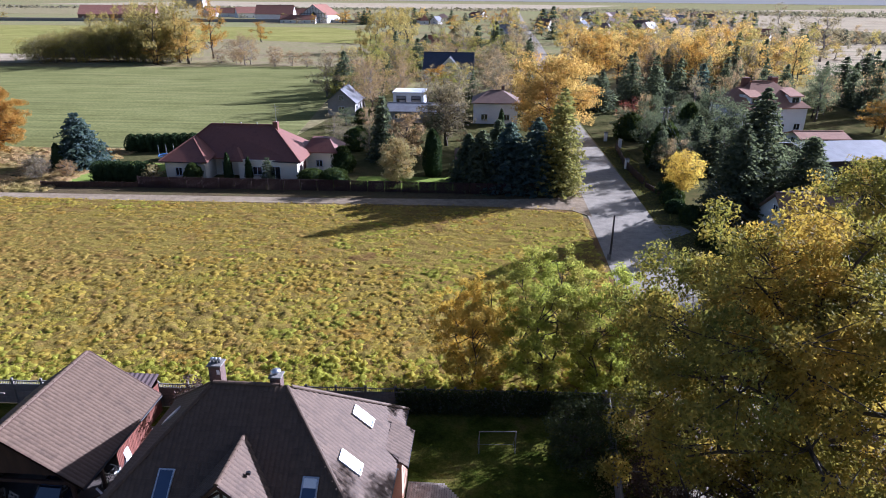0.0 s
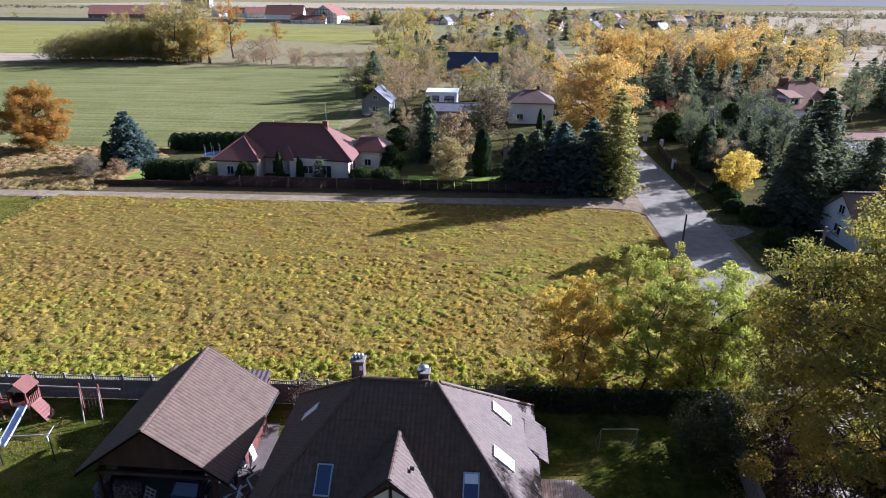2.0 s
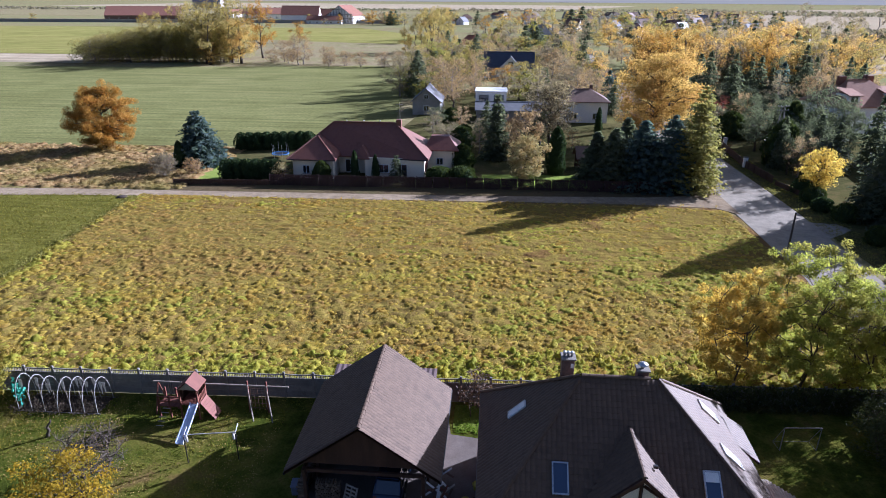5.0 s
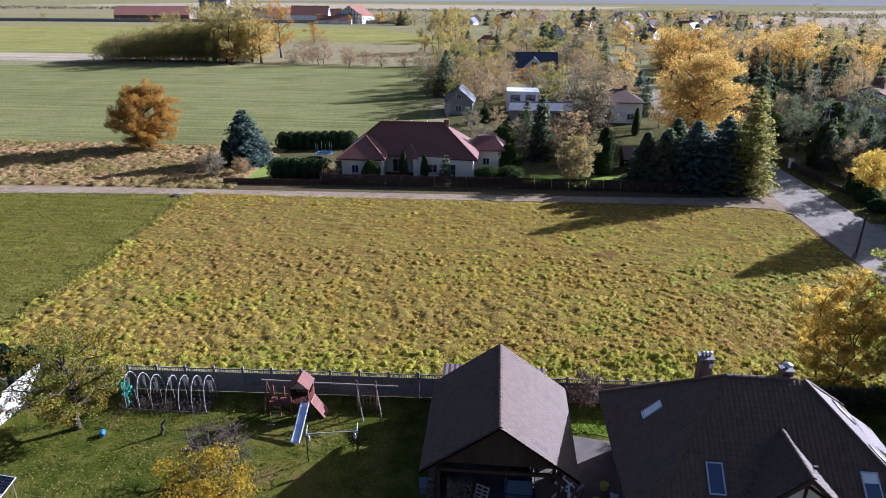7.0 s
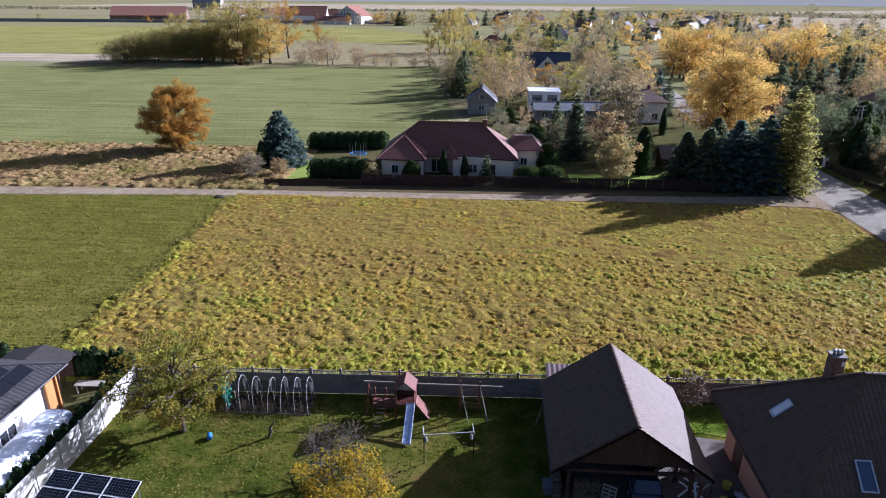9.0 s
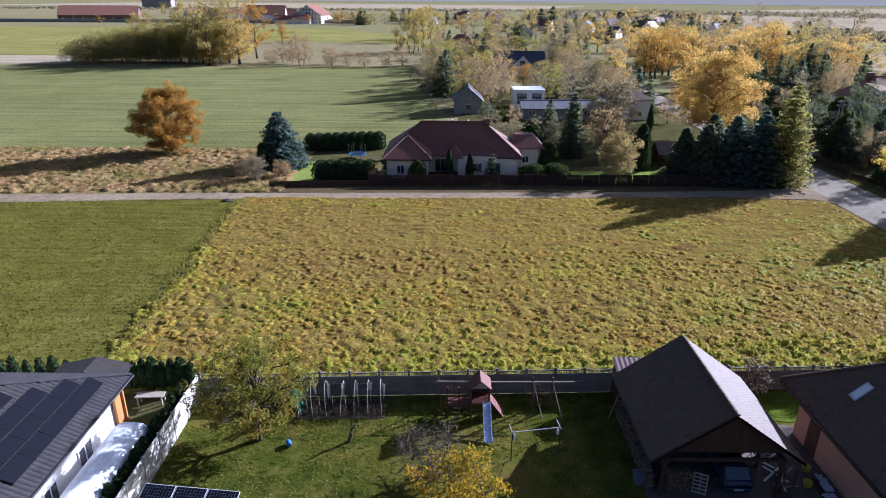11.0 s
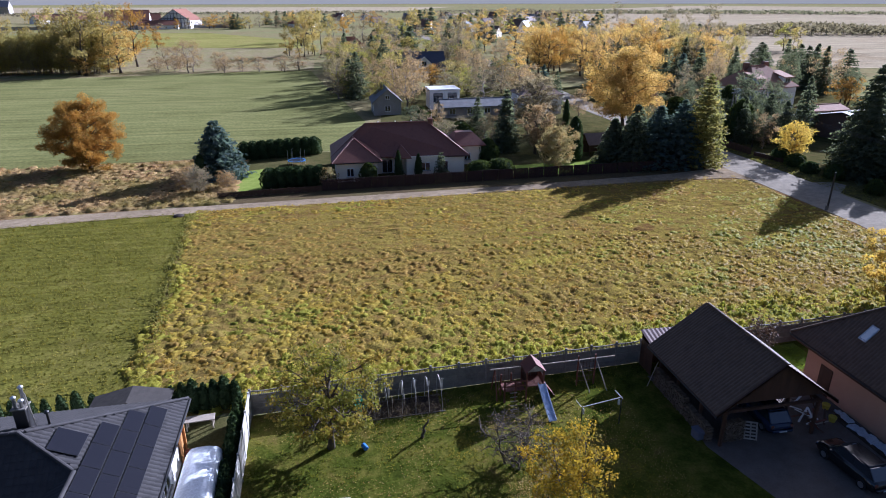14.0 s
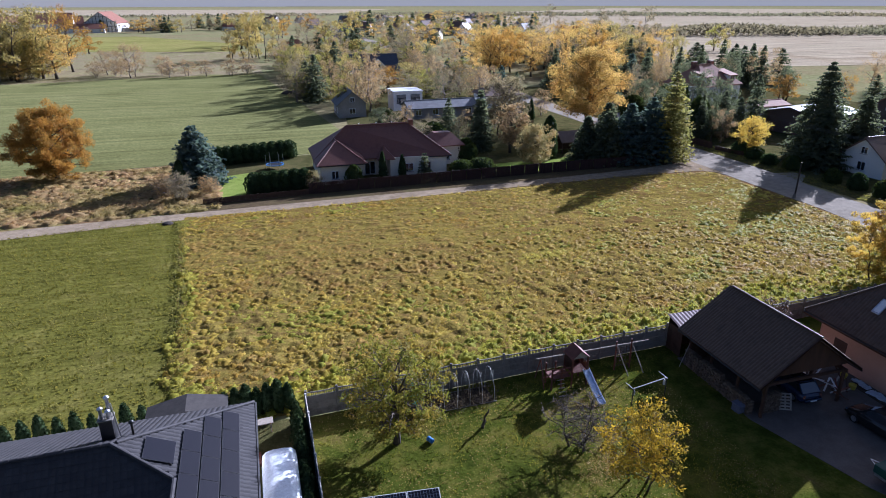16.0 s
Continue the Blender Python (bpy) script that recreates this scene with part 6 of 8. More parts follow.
# open garden shed with a dark roof beside the lawn
def garden_shelter():
    s = thing("garden_shelter", "open wooden garden shelter with dark shingle roof", "shelter", at(0.4, 104.6, 0.08))
    for x in (-2.9, 2.9):
        for y in (-1.6, 1.6):
            part("post", Geo().box(x - 0.08, x + 0.08, y - 0.08, y + 0.08, 0, 2.3, 0.01), M_DARKWOOD, s)
    for q in (-1, 1):
        part("roof", Geo().slab([(-3.4, q * 2.1, 2.2), (3.4, q * 2.1, 2.2), (3.4, 0, 3.9), (-3.4, 0, 3.9)], 0.12), M_BROWNROOF, s)
    part("back_wall", Geo().box(-2.9, 2.9, 1.6, 1.66, 0.1, 2.2), M_DARKWOOD, s)
    return s


garden_shelter()

# houses across the road
villa = plain_house(61.5, 147.5, 15, 12.5, 6.0, 10.5, 14, M_WHITE, M_VILLAROOF, "large white villa with faded red hipped roof and dormers", "villa", hip=5.5, windows=4)
for x in (-4.6, 4.8):
    part("dormer", Geo().box(x - 1.3, x + 1.3, -5.4, -1.5, 6.3, 8.0, 0.03), M_WHITE, villa)
    part("dormer_roof", Geo().slab([(x - 1.7, -5.9, 7.95), (x + 1.7, -5.9, 7.95), (x + 1.7, -1.2, 9.2), (x - 1.7, -1.2, 9.2)], 0.2), M_VILLAROOF, villa)
    window(villa, x, -5.42, 6.5, 1.8, 1.2, 270)
part("dormer", Geo().box(5.0, 7.2, -1.5, 1.5, 6.4, 8.3, 0.03), M_WHITE, villa)
window(villa, 7.22, 0, 6.7, 2.0, 1.2, 0)
for x in (-3.5, 3.2):
    part("chimney", Geo().box(x - 0.9, x + 0.9, 0.3, 1.0, 9.4, 11.2, 0.03), M_TILERED, villa)
plain_house(66.0, 128.5, 9, 5.5, 2.6, 3.4, 5, M_WHITE, M_VILLAROOF, "low white garage with pale red roof", windows=1, chimney=False, group="outbuildings")


def sheet_hall():
    h = thing("hall", "dark brick hall with pale grey corrugated sheet roof", "hall", at(59.0, 108.0, radians(14)))
    for g in wall_box(-7.5, 7.5, -6, 6, 4.2):
        part("wall", g, M_BRICKDARK, h)
    n = 60
    for s in (-1, 1):
        vs, fs = [], []
        for i in range(n + 1):
            x = -8.2 + 16.4 * i / n
            k = 0.018 if i % 2 else 0.0
            vs += [(x, 0, 5.6 + k), (x, s * 6.8, 4.1 + k), (x, 0, 5.5), (x, s * 6.8, 4.0)]
        for i in range(n):
            a, b = 4 * i, 4 * i + 4
            fs += [(a, a + 1, b + 1, b), (a + 2, b + 2, b + 3, a + 3), (a + 1, a + 3, b + 3, b + 1)]
        part("roof", Geo().add(vs, fs), M_GREYROOF, h, "corrugated pale grey roof sheet")
    for s in (-1, 1):
        part("gable", Geo().slab([(s * 7.5, -6, 4.2), (s * 7.5, 6, 4.2), (s * 7.5, 0, 5.5)], (-0.2 * s, 0, 0)), M_BRICKDARK, h)
    for x in (-4, 0, 4):
        window(h, x, -6.01, 1.0, 1.6, 1.4, 270)
    part("lean_to_roof", Geo().slab([(-9.6, -6.6, 2.9), (-4.6, -6.6, 2.9), (-4.6, -3.9, 3.3), (-9.6, -3.9, 3.3)], 0.1), M_GREYROOF, h)
    return h


sheet_hall()
plain_house(74.0, 100.0, 13, 9, 5.2, 8.6, 20, M_BRICKDARK, M_PINKROOF, "brick house with faded red roof across the road", windows=3)
plain_house(40.6, 75.2, 8.6, 7.4, 3.3, 6.1, 4, M_WHITE, M_BROWNROOF, "white gabled house with brown roof across the road")

# barn and farm houses far off
plain_house(-436.0, 775.0, 82, 36, 5.0, 14.5, 18, M_BROWNROOF, M_PINKROOF, "long low barn with faded red roof", "barn", windows=8, chimney=False, group="farm buildings")
for x, y, w, d, wall, r, t in ((-300, 830, 30, 20, 6, 13, 30), (-262, 800, 26, 20, 7, 15, 100), (-235, 830, 24, 18, 5, 12, 10), (-330, 860, 34, 20, 5, 11, 5), (-365, 880, 26, 16, 5, 10, 60)):
    plain_house(x, y, w, d, wall, r, t, M_WHITE, M_PINKROOF, "white farm house with faded red roof", windows=4, group="farm buildings")
inn = plain_house(-180.0, 716.0, 34, 30, 8.0, 18.0, 80, M_WHITE, M_PINKROOF, "large white inn with red roof and dark timbered gable", "inn", windows=5, chimney=True, group="farm buildings")
for k in range(-4, 5):
    part("timber", Geo().box(-17.3, -17.0, k * 3.2 - 0.2, k * 3.2 + 0.2, 0, 17.2 - abs(k) * 2.1), M_BLUEROOF, inn)
for z in (5.0, 9.0, 13.5):
    half = 15.0 if z < 9.5 else 8.0
    part("timber", Geo().box(-17.4, -17.05, -half, half, z, z + 0.4), M_BLUEROOF, inn)
plain_house(-232.0, 728.0, 40, 26, 8.0, 17.0, 8, M_WHITE, M_PINKROOF, "white farm house with broad faded red roof", windows=5, group="farm buildings")
plain_house(-196.0, 690.0, 36, 14, 4.0, 8.0, 4, M_WHITE, M_PINKROOF, "low white annexe with faded red roof", windows=5, chimney=False, group="farm buildings")
solid("far_wall", Geo().box(-560, -120, 702, 703, 0, 3.2), M_GREYWALL, "long grey wall round the distant farm", "wall", kind="structure", m=Matrix.Rotation(radians(7), 4, "Z") @ Matrix.Translation((90, 20, 0)))
rng = random.Random(7)
for i in range(44):
    u, v = rng.random(), rng.random()
    y = 430 + 620 * u
    x = -150 + 330 * v + (y - 430) * 0.22
    if abs(x - lane(y)) < 18:
        x += 40
    if x < 0 and y < 640:
        x += 150
    roof = rng.choice([M_PINKROOF, M_BROWNROOF, M_BLUEROOF, M_BROWNROOF, M_GREYROOF])
    plain_house(x, y, rng.uniform(11, 16), rng.uniform(9, 12), rng.uniform(3.2, 5.5), rng.uniform(7.5, 10), rng.uniform(0, 180), rng.choice([M_WHITE, M_WHITE, M_CREAM, M_GREYWALL]), roof,
                "distant village house with " + {M_PINKROOF: "red", M_BROWNROOF: "brown", M_BLUEROOF: "slate", M_GREYROOF: "grey"}[roof] + " gabled roof", hip=rng.choice([0, 0, 3.5]), windows=3)
plain_house(-675, 1500, 60, 40, 14, 26, 10, M_GREYWALL, M_BLUEROOF, "large dark hall far behind the fields", "hall", windows=4, chimney=False, group="farm buildings")

# tree kinds for the village, each built once
PROTO = {}


def kind(key, name, made, leaf, bark, label, category):
    v = made[1][0]
    top = float(v[:, 2].max())
    half = float(np.abs(v[:, :2]).max())
    PROTO[key] = (name, made, leaf, bark, label, category, top, half, [])


KINDS = (
    ("gold", "golden_tree", (201, 14, 11), 0.10, 15, 0.10, 1, L_GOLD, M_BARK, "golden autumn tree in the village", "tree", 1.0),
    ("orange", "orange_tree", (202, 13, 12), 0.10, 15, 0.10, 1, L_ORANGE, M_BARK, "orange autumn tree in the village", "tree", 1.0),
    ("brown", "brown_tree", (203, 12, 12), 0.08, 17, 0.10, 1, L_BROWN, M_BARKPALE, "thinning brown autumn tree in the village", "tree", 0.8),
    ("grey", "grey_tree", (204, 15, 16), 0.06, 18, 0.085, 1, L_GREY, M_BARKPALE, "half-bare greyish autumn tree in the village", "tree", 0.8),
    ("willow", "willow_tree", (205, 17, 15), 0.0, 18, 0.10, 2, L_WILLOW, M_BARK, "yellow-green willow in the village", "tree", 1.1),
    ("green", "green_tree", (206, 10, 8), 0.06, 14, 0.11, 1, L_DULLGREEN, M_BARK, "still green tree in the village", "tree", 0.9),
    ("red", "red_shrub", (207, 6, 6), 0.05, 14, 0.12, 3, L_RED, M_BARK, "dark red shrub by the road", "shrub", 0.7),
    ("bush", "willow_bush", (208, 9, 16), 0.0, 26, 0.085, 5, L_THICKET, M_BARKPALE, "spreading half-bare willow bush by the field", "bush", 2.2),
    ("bare", "bare_tree", (209, 9, 10), 0.05, 26, 0.09, 2, L_BROWN, M_BARKPALE, "thin brown small tree by the field", "tree", 0.9),
    ("pine", "pine_tree", (212, 9, 7), 0.15, 16, 0.12, 1, N_DARK, M_BARK, "dark green pine across the road", "pine", 1.25),
)
for key, name, (seed, h, w), base, limbs, clump, stems, leaf, bark, label, category, dense in KINDS:
    size = (0.028 if key == "bush" else 0.035) * math.sqrt(h * w) + 0.02
    kind(key, name, broadleaf(seed, h, w, int(3000 * dense), size * 0.85, base, limbs, 3, clump * 1.1, stems, sides=3, corners=3), leaf, bark, label, category)
    kind(key + "_far", name, broadleaf(seed + 40, h, w, int(1500 * dense), size * 1.15, base, 9, 1, clump * 1.4, stems, sides=3, corners=3), leaf, bark, label, category)
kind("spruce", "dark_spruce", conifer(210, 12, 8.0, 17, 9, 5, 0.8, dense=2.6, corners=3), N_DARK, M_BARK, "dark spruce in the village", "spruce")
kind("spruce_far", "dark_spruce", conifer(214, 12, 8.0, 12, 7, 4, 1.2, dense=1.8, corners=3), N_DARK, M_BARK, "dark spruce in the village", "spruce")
kind("blue", "blue_spruce", conifer(211, 9, 7.5, 14, 8, 5, 0.75, dense=2.4, corners=3), N_BLUE, M_BARK, "blue spruce in the village", "spruce")
kind("thujabush", "evergreen_bush", column(213, 4.5, 5.2, 900, 0.55, 2.4, 0.9), N_HEDGE, N_THUJA, "rounded dark green evergreen garden bush", "bush")
turns = random.Random(3)


def grow(key, x, y, h, w):
    """A village tree of a kind, at its height and width."""
    if y > 295 and key + "_far" in PROTO:
        key += "_far"
    name, made, leaf, bark, label, category, top, half, first = PROTO[key]
    if abs(x - lane(y)) < 5 + w * 0.25:
        x = lane(y) + math.copysign(5 + w * 0.25, x - lane(y))
    m = at(x, y, turns.uniform(0, 6.28), w / 2 / half, 0.0, h / top)
    if not first:
        first.append(plant(name, made, leaf, bark, label, category, m, category + "s of the village"))
        return first[0]
    ob = first[0]
    c = copy_thing(ob, Matrix())
    c.matrix_basis = m
    return c


for x, y, h, w in ((-52.9, 448.6, 20.9, 25.1), (-11.3, 361.2, 17.2, 20.2), (17.9, 457.1, 21.4, 16.1), (76.3, 285.3, 14.8, 10.7), (90.5, 229.1, 14.6, 13.4), (-56.8, 417.3, 18.3, 24.9), (-167.7, 282.5, 20.2, 16.1), (-147.8, 274.4, 24.6, 21.0), (-134.7, 264.8, 25.0, 25.5), (-128.7, 273.4, 26.0, 23.7),):
    grow("willow", x, y, h, w)
for x, y, h, w in ((-39.9, 299.1, 9.9, 15.4), (13.6, 289.2, 14.6, 19.1), (171.8, 397.4, 18.2, 25.2), (339.9, 818.7, 24.6, 28.0), (262.6, 555.9, 22.5, 28.0), (111.7, 266.6, 18.8, 20.0), (155.9, 320.3, 24.6, 28.0), (-23.7, 355.4, 17.0, 21.2), (-11.0, 339.3, 14.9, 17.3), (16.0, 298.0, 14.3, 17.7), (-32.7, 245.6, 12.1, 19.1), (16.1, 299.0, 17.4, 21.1),):
    grow("grey", x, y, h, w)
for x, y, h, w in ((-27.0, 161.9, 13.1, 12.8), (-23.4, 137.6, 5.1, 5.1), (-29.8, 166.9, 12.7, 14.7), (-13.1, 121.6, 6.0, 7.6), (131.2, 155.8, 12.0, 10.7), (-42.7, 264.8, 9.6, 13.4),):
    grow("brown", x, y, h, w)
for x, y, h, w in ((6.7, 396.1, 10.9, 12.0), (58.7, 615.7, 20.0, 18.4), (24.1, 269.6, 12.3, 7.5), (-2.2, 184.7, 8.0, 4.3), (59.1, 235.5, 11.3, 7.1), (62.8, 231.3, 11.6, 7.5), (65.1, 218.3, 10.5, 8.2), (123.8, 267.3, 14.9, 10.5), (44.4, 201.9, 11.6, 10.3), (42.0, 185.4, 13.6, 9.5), (47.2, 181.0, 13.3, 9.3), (52.2, 176.8, 13.0, 9.1), (64.5, 178.3, 13.1, 9.1), (99.5, 182.5, 11.8, 9.2), (99.9, 173.5, 13.3, 10.2), (108.9, 183.7, 13.2, 9.2), (51.6, 640.3, 17.4, 21.3), (20.3, 286.0, 10.4, 9.7),):
    grow("spruce", x, y, h, w)
for x, y, h, w in ((-17.8, 123.6, 8.2, 6.7), (114.5, 194.2, 11.7, 12.3), (114.4, 176.5, 11.9, 13.3), (37.2, 108.9, 9.3, 7.1), (47.9, 112.1, 12.0, 7.4), (143.5, 258.0, 8.8, 15.7), (-38.3, 183.4, 13.0, 11.2),):
    grow("spruce", x, y, h, w)
for x, y, h, w in ((20.0, 215.7, 9.0, 9.4), (58.3, 177.5, 11.6, 10.6), (11.7, 218.5, 8.1, 11.3),):
    grow("blue", x, y, h, w)
for x, y, h, w in ((-12.8, 205.0, 7.4, 11.2), (70.9, 307.1, 15.2, 14.6), (-26.2, 534.9, 13.9, 16.2), (86.7, 146.4, 7.3, 8.7), (71.1, 335.9, 13.3, 19.7), (118.8, 344.4, 14.8, 17.1), (-14.2, 201.3, 6.8, 12.2), (87.2, 144.1, 7.7, 9.5), (-122.9, 294.5, 26.1, 17.0), (-137.0, 400.4, 12.6, 15.0),):
    grow("orange", x, y, h, w)
for x, y, h, w in ((-6.7, 182.1, 8.7, 5.2), (102.0, 242.2, 14.8, 10.8), (-34.4, 158.3, 7.4, 5.0), (-33.7, 171.1, 8.7, 9.0),):
    grow("green", x, y, h, w)
for x, y, h, w in ((30.0, 232.0, 18.4, 15.0), (37.0, 240.0, 15.6, 13.0), (45.5, 224.0, 17.0, 13.5), (118.6, 324.1, 18.7, 19.2), (216.4, 931.7, 17.0, 27.3), (41.4, 348.7, 16.4, 12.2), (59.3, 351.4, 13.9, 20.6), (82.3, 338.3, 14.6, 22.6), (72.9, 226.7, 19.8, 21.0), (-122.9, 268.6, 18.1, 18.2),):
    grow("gold", x, y, h, w)
for x, y, h, w in ((47.7, 169.5, 6.0, 7.8), (49.5, 159.8, 6.0, 6.5), (54.9, 160.6, 5.2, 5.7), (36.6, 137.8, 8.8, 7.2), (40.5, 132.5, 8.5, 8.1), (45.2, 127.8, 11.9, 8.9), (47.5, 123.1, 10.5, 8.6),):
    grow("pine", x, y, h, w)
for x, y, h, w in ((-22.0, 120.6, 4.2, 5.2), (-22.3, 118.1, 4.3, 6.4),):
    grow("thujabush", x, y, h, w)
for key, x, y, h, w in (("blue", 13.0, 172.0, 9.5, 8.0), ("grey", 8.5, 181.0, 10.5, 12.0), ("gold", 13.5, 200.0, 13.0, 12.0), ("brown", 9.0, 167.0, 8.0, 9.0), ("brown", 12.0, 143.0, 6.5, 7.0), ("spruce", 12.5, 160.0, 9.0, 6.0)):
    grow(key, x, y, h, w)
for x, y, h, w in ((35.1, 154.1, 5.9, 6.7),):
    grow("red", x, y, h, w)
for x, y, h, w in ((-179.3, 261.0, 13.4, 27.3), (-167.4, 266.6, 15.6, 22.9), (-152.8, 270.2, 16.6, 20.7),):
    grow("bush", x, y, h, w)
for x, y, h, w in ((-106.4, 279.3, 10.3, 13.6), (-97.2, 267.2, 13.4, 14.4), (-86.6, 271.1, 8.1, 9.3),):
    grow("bare", x, y, h, w)

# willow thicket on the field edge: grey brush in the west, taller to the east, dense to the ground
for i in range(34):
    u = i / 33
    grow("bush", -190 + 62 * u, 268 + (i * 7) % 13, 8 + 11 * u ** 0.7 + (i * 5) % 4, 13 + (i * 3) % 5)
grow("orange", -131.0, 280.0, 20.0, 12.0)
grow("gold", -134.0, 262.0, 9.0, 10.0)
for x, y, h, w in ((-56, 331, 19, 12), (-48, 338, 23, 13), (-41, 333, 20, 11), (-52, 347, 21, 13), (-62, 336, 13, 10)):
    grow("willow", x, y, h, w)
for x, y in ((-84, 262), (-78, 265), (-71, 262), (-62, 263), (-56, 266), (-110, 270), (-103, 272)):
    grow("bare", x, y, 6.5, 9.0)

# hedges and gardens further off, filling the village
fill = random.Random(11)
for i in range(210):
    y = 300 + 800 * fill.random() ** 1.3
    x = -48 + 258 * fill.random() + (y - 300) * 0.2
    if abs(x - lane(y)) < 10:
        continue
    grow(fill.choice(["gold", "brown", "grey", "willow", "spruce", "grey", "green", "spruce", "grey", "brown", "willow"]), x, y, fill.uniform(7, 15), fill.uniform(8, 15))
for i in range(26):
    grow(fill.choice(["spruce", "orange", "willow", "grey"]), -520 + 400 * fill.random(), 640 + 240 * fill.random(), fill.uniform(6, 12), fill.uniform(7, 12))
for i in range(14):
    grow(fill.choice(["spruce", "spruce", "grey", "brown", "gold"]), 95 + 40 * fill.random(), 150 + 230 * fill.random(), fill.uniform(9, 15), fill.uniform(8, 14))

for i in range(44):
    grow(fill.choice(["orange", "spruce", "grey", "gold", "spruce", "willow", "brown"]), -165 + 190 * fill.random(), 640 + 190 * fill.random(), fill.uniform(9, 17), fill.uniform(10, 18))
for i in range(60):
    y = 400 + 480 * fill.random()
    grow(fill.choice(["grey", "spruce", "grey", "gold", "spruce", "willow", "brown"]), -40 + 240 * fill.random() + (y - 400) * 0.3, y, fill.uniform(8, 14), fill.uniform(10, 17))

# thick growth behind the bungalow and across the road
taken = [(36, 97, 5), (40, 99.5, 6), (46, 103.5, 6), (51, 107, 4), (4, 151.5, 9), (5, 138, 8), (5, 126, 6), (-17.4, 163.5, 7), (-12, 150, 10), (-32.8, 158, 8), (-12, 236, 12), (60, 146.5, 16), (66, 128.5, 9), (59, 108, 14), (74, 100, 10), (40.6, 75.2, 8), (15, 125, 7), (-13, 222, 11), (-15, 208, 8), (-31, 330, 14)]


def fill_in(n, x0, x1, y0, y1, keys, h0, h1, w0, w1):
    for i in range(n):
        x, y = x0 + (x1 - x0) * fill.random(), y0 + (y1 - y0) * fill.random()
        if any(math.hypot(x - a, y - b) < r for a, b, r in taken) or abs(x - lane(y)) < 10:
            continue
        taken.append((x, y, 3.0))
        grow(fill.choice(keys), x, y, fill.uniform(h0, h1), fill.uniform(w0, w1))


fill_in(30, -32, 14, 112, 145, ["grey", "brown", "spruce", "thujabush", "grey", "pine", "brown"], 3, 7, 4, 7)
fill_in(70, -46, 40, 165, 330, ["grey", "brown", "willow", "grey", "grey", "spruce", "green", "brown"], 7, 14, 8, 14)
fill_in(46, 29, 50, 92, 146, ["pine", "pine", "spruce", "pine", "thujabush", "brown"], 5, 9, 5, 8)
fill_in(26, 42, 100, 158, 200, ["spruce", "spruce", "pine", "grey", "brown"], 8, 14, 6, 9)
fill_in(12, 78, 110, 110, 150, ["spruce", "pine", "grey", "orange"], 6, 11, 6, 9)
fill_in(22, 58, 100, 200, 300, ["gold", "willow", "grey", "spruce", "orange", "brown"], 9, 17, 9, 16)

fill_in(52, 27, 104, 204, 296, ["gold", "orange", "gold", "willow", "gold", "brown", "grey"], 12, 18, 12, 16)
fill_in(60, -44, 17, 166, 300, ["brown", "grey", "willow", "grey", "brown", "green", "spruce"], 7, 13, 9, 14)

# added glowing band: painted pale haze where the flat country meets the sky
M_HAZEGLOW, nt, bsdf = nodes_of("painted_haze_glow")
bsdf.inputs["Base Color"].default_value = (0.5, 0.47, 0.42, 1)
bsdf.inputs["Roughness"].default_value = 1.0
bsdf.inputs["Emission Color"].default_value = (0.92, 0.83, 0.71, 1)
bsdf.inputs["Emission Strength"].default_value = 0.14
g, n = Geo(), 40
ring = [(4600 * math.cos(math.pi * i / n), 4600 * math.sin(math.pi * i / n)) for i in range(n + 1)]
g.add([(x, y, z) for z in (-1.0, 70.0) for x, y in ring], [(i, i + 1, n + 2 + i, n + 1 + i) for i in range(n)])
solid("backdrop", g, M_HAZEGLOW, "glowing band painted as pale haze along the horizon", "backdrop", kind="structure")

# woods and hedgerows on the horizon
far = np.random.default_rng(301)


def wood(n, x0, y0, x1, y1, depth, height, size):
    s = far.uniform(0, 1, n)
    base = np.column_stack([x0 + (x1 - x0) * s, y0 + (y1 - y0) * s + far.normal(size=n) * depth])
    lump = np.array([0.55 + 0.45 * noise.noise(Vector((px * 0.012, py * 0.012, 4.2))) for px, py in base])
    z = height * lump * far.uniform(0.15, 1.0, n)
    return kites(far, np.column_stack([base, z]), size, up=0.6, ratio=0.9, corners=3)


# leaf colour paled to put the far haze into it
L_WOOD = foliage("haze_pale_wood_leaves", [(0.133, 0.120, 0.092), (0.164, 0.144, 0.107), (0.203, 0.168, 0.120)], 0.4, 0.004, (0.140, 0.143, 0.107, 1), own=0.15, gloss=0.0)
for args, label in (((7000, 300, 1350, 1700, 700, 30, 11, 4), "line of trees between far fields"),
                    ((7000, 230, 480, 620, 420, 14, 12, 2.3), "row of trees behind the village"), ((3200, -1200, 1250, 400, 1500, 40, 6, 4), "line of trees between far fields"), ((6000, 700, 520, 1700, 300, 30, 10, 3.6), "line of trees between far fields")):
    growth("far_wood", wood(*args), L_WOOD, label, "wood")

# ivy over the shaded stretch of the concrete fence, its leaves darkened for shade
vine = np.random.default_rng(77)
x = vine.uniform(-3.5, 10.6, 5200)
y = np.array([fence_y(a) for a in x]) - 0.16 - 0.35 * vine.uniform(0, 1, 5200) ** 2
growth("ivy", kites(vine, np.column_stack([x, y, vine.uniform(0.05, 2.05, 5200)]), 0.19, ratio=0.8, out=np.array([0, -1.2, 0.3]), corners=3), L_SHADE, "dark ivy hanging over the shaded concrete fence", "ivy")

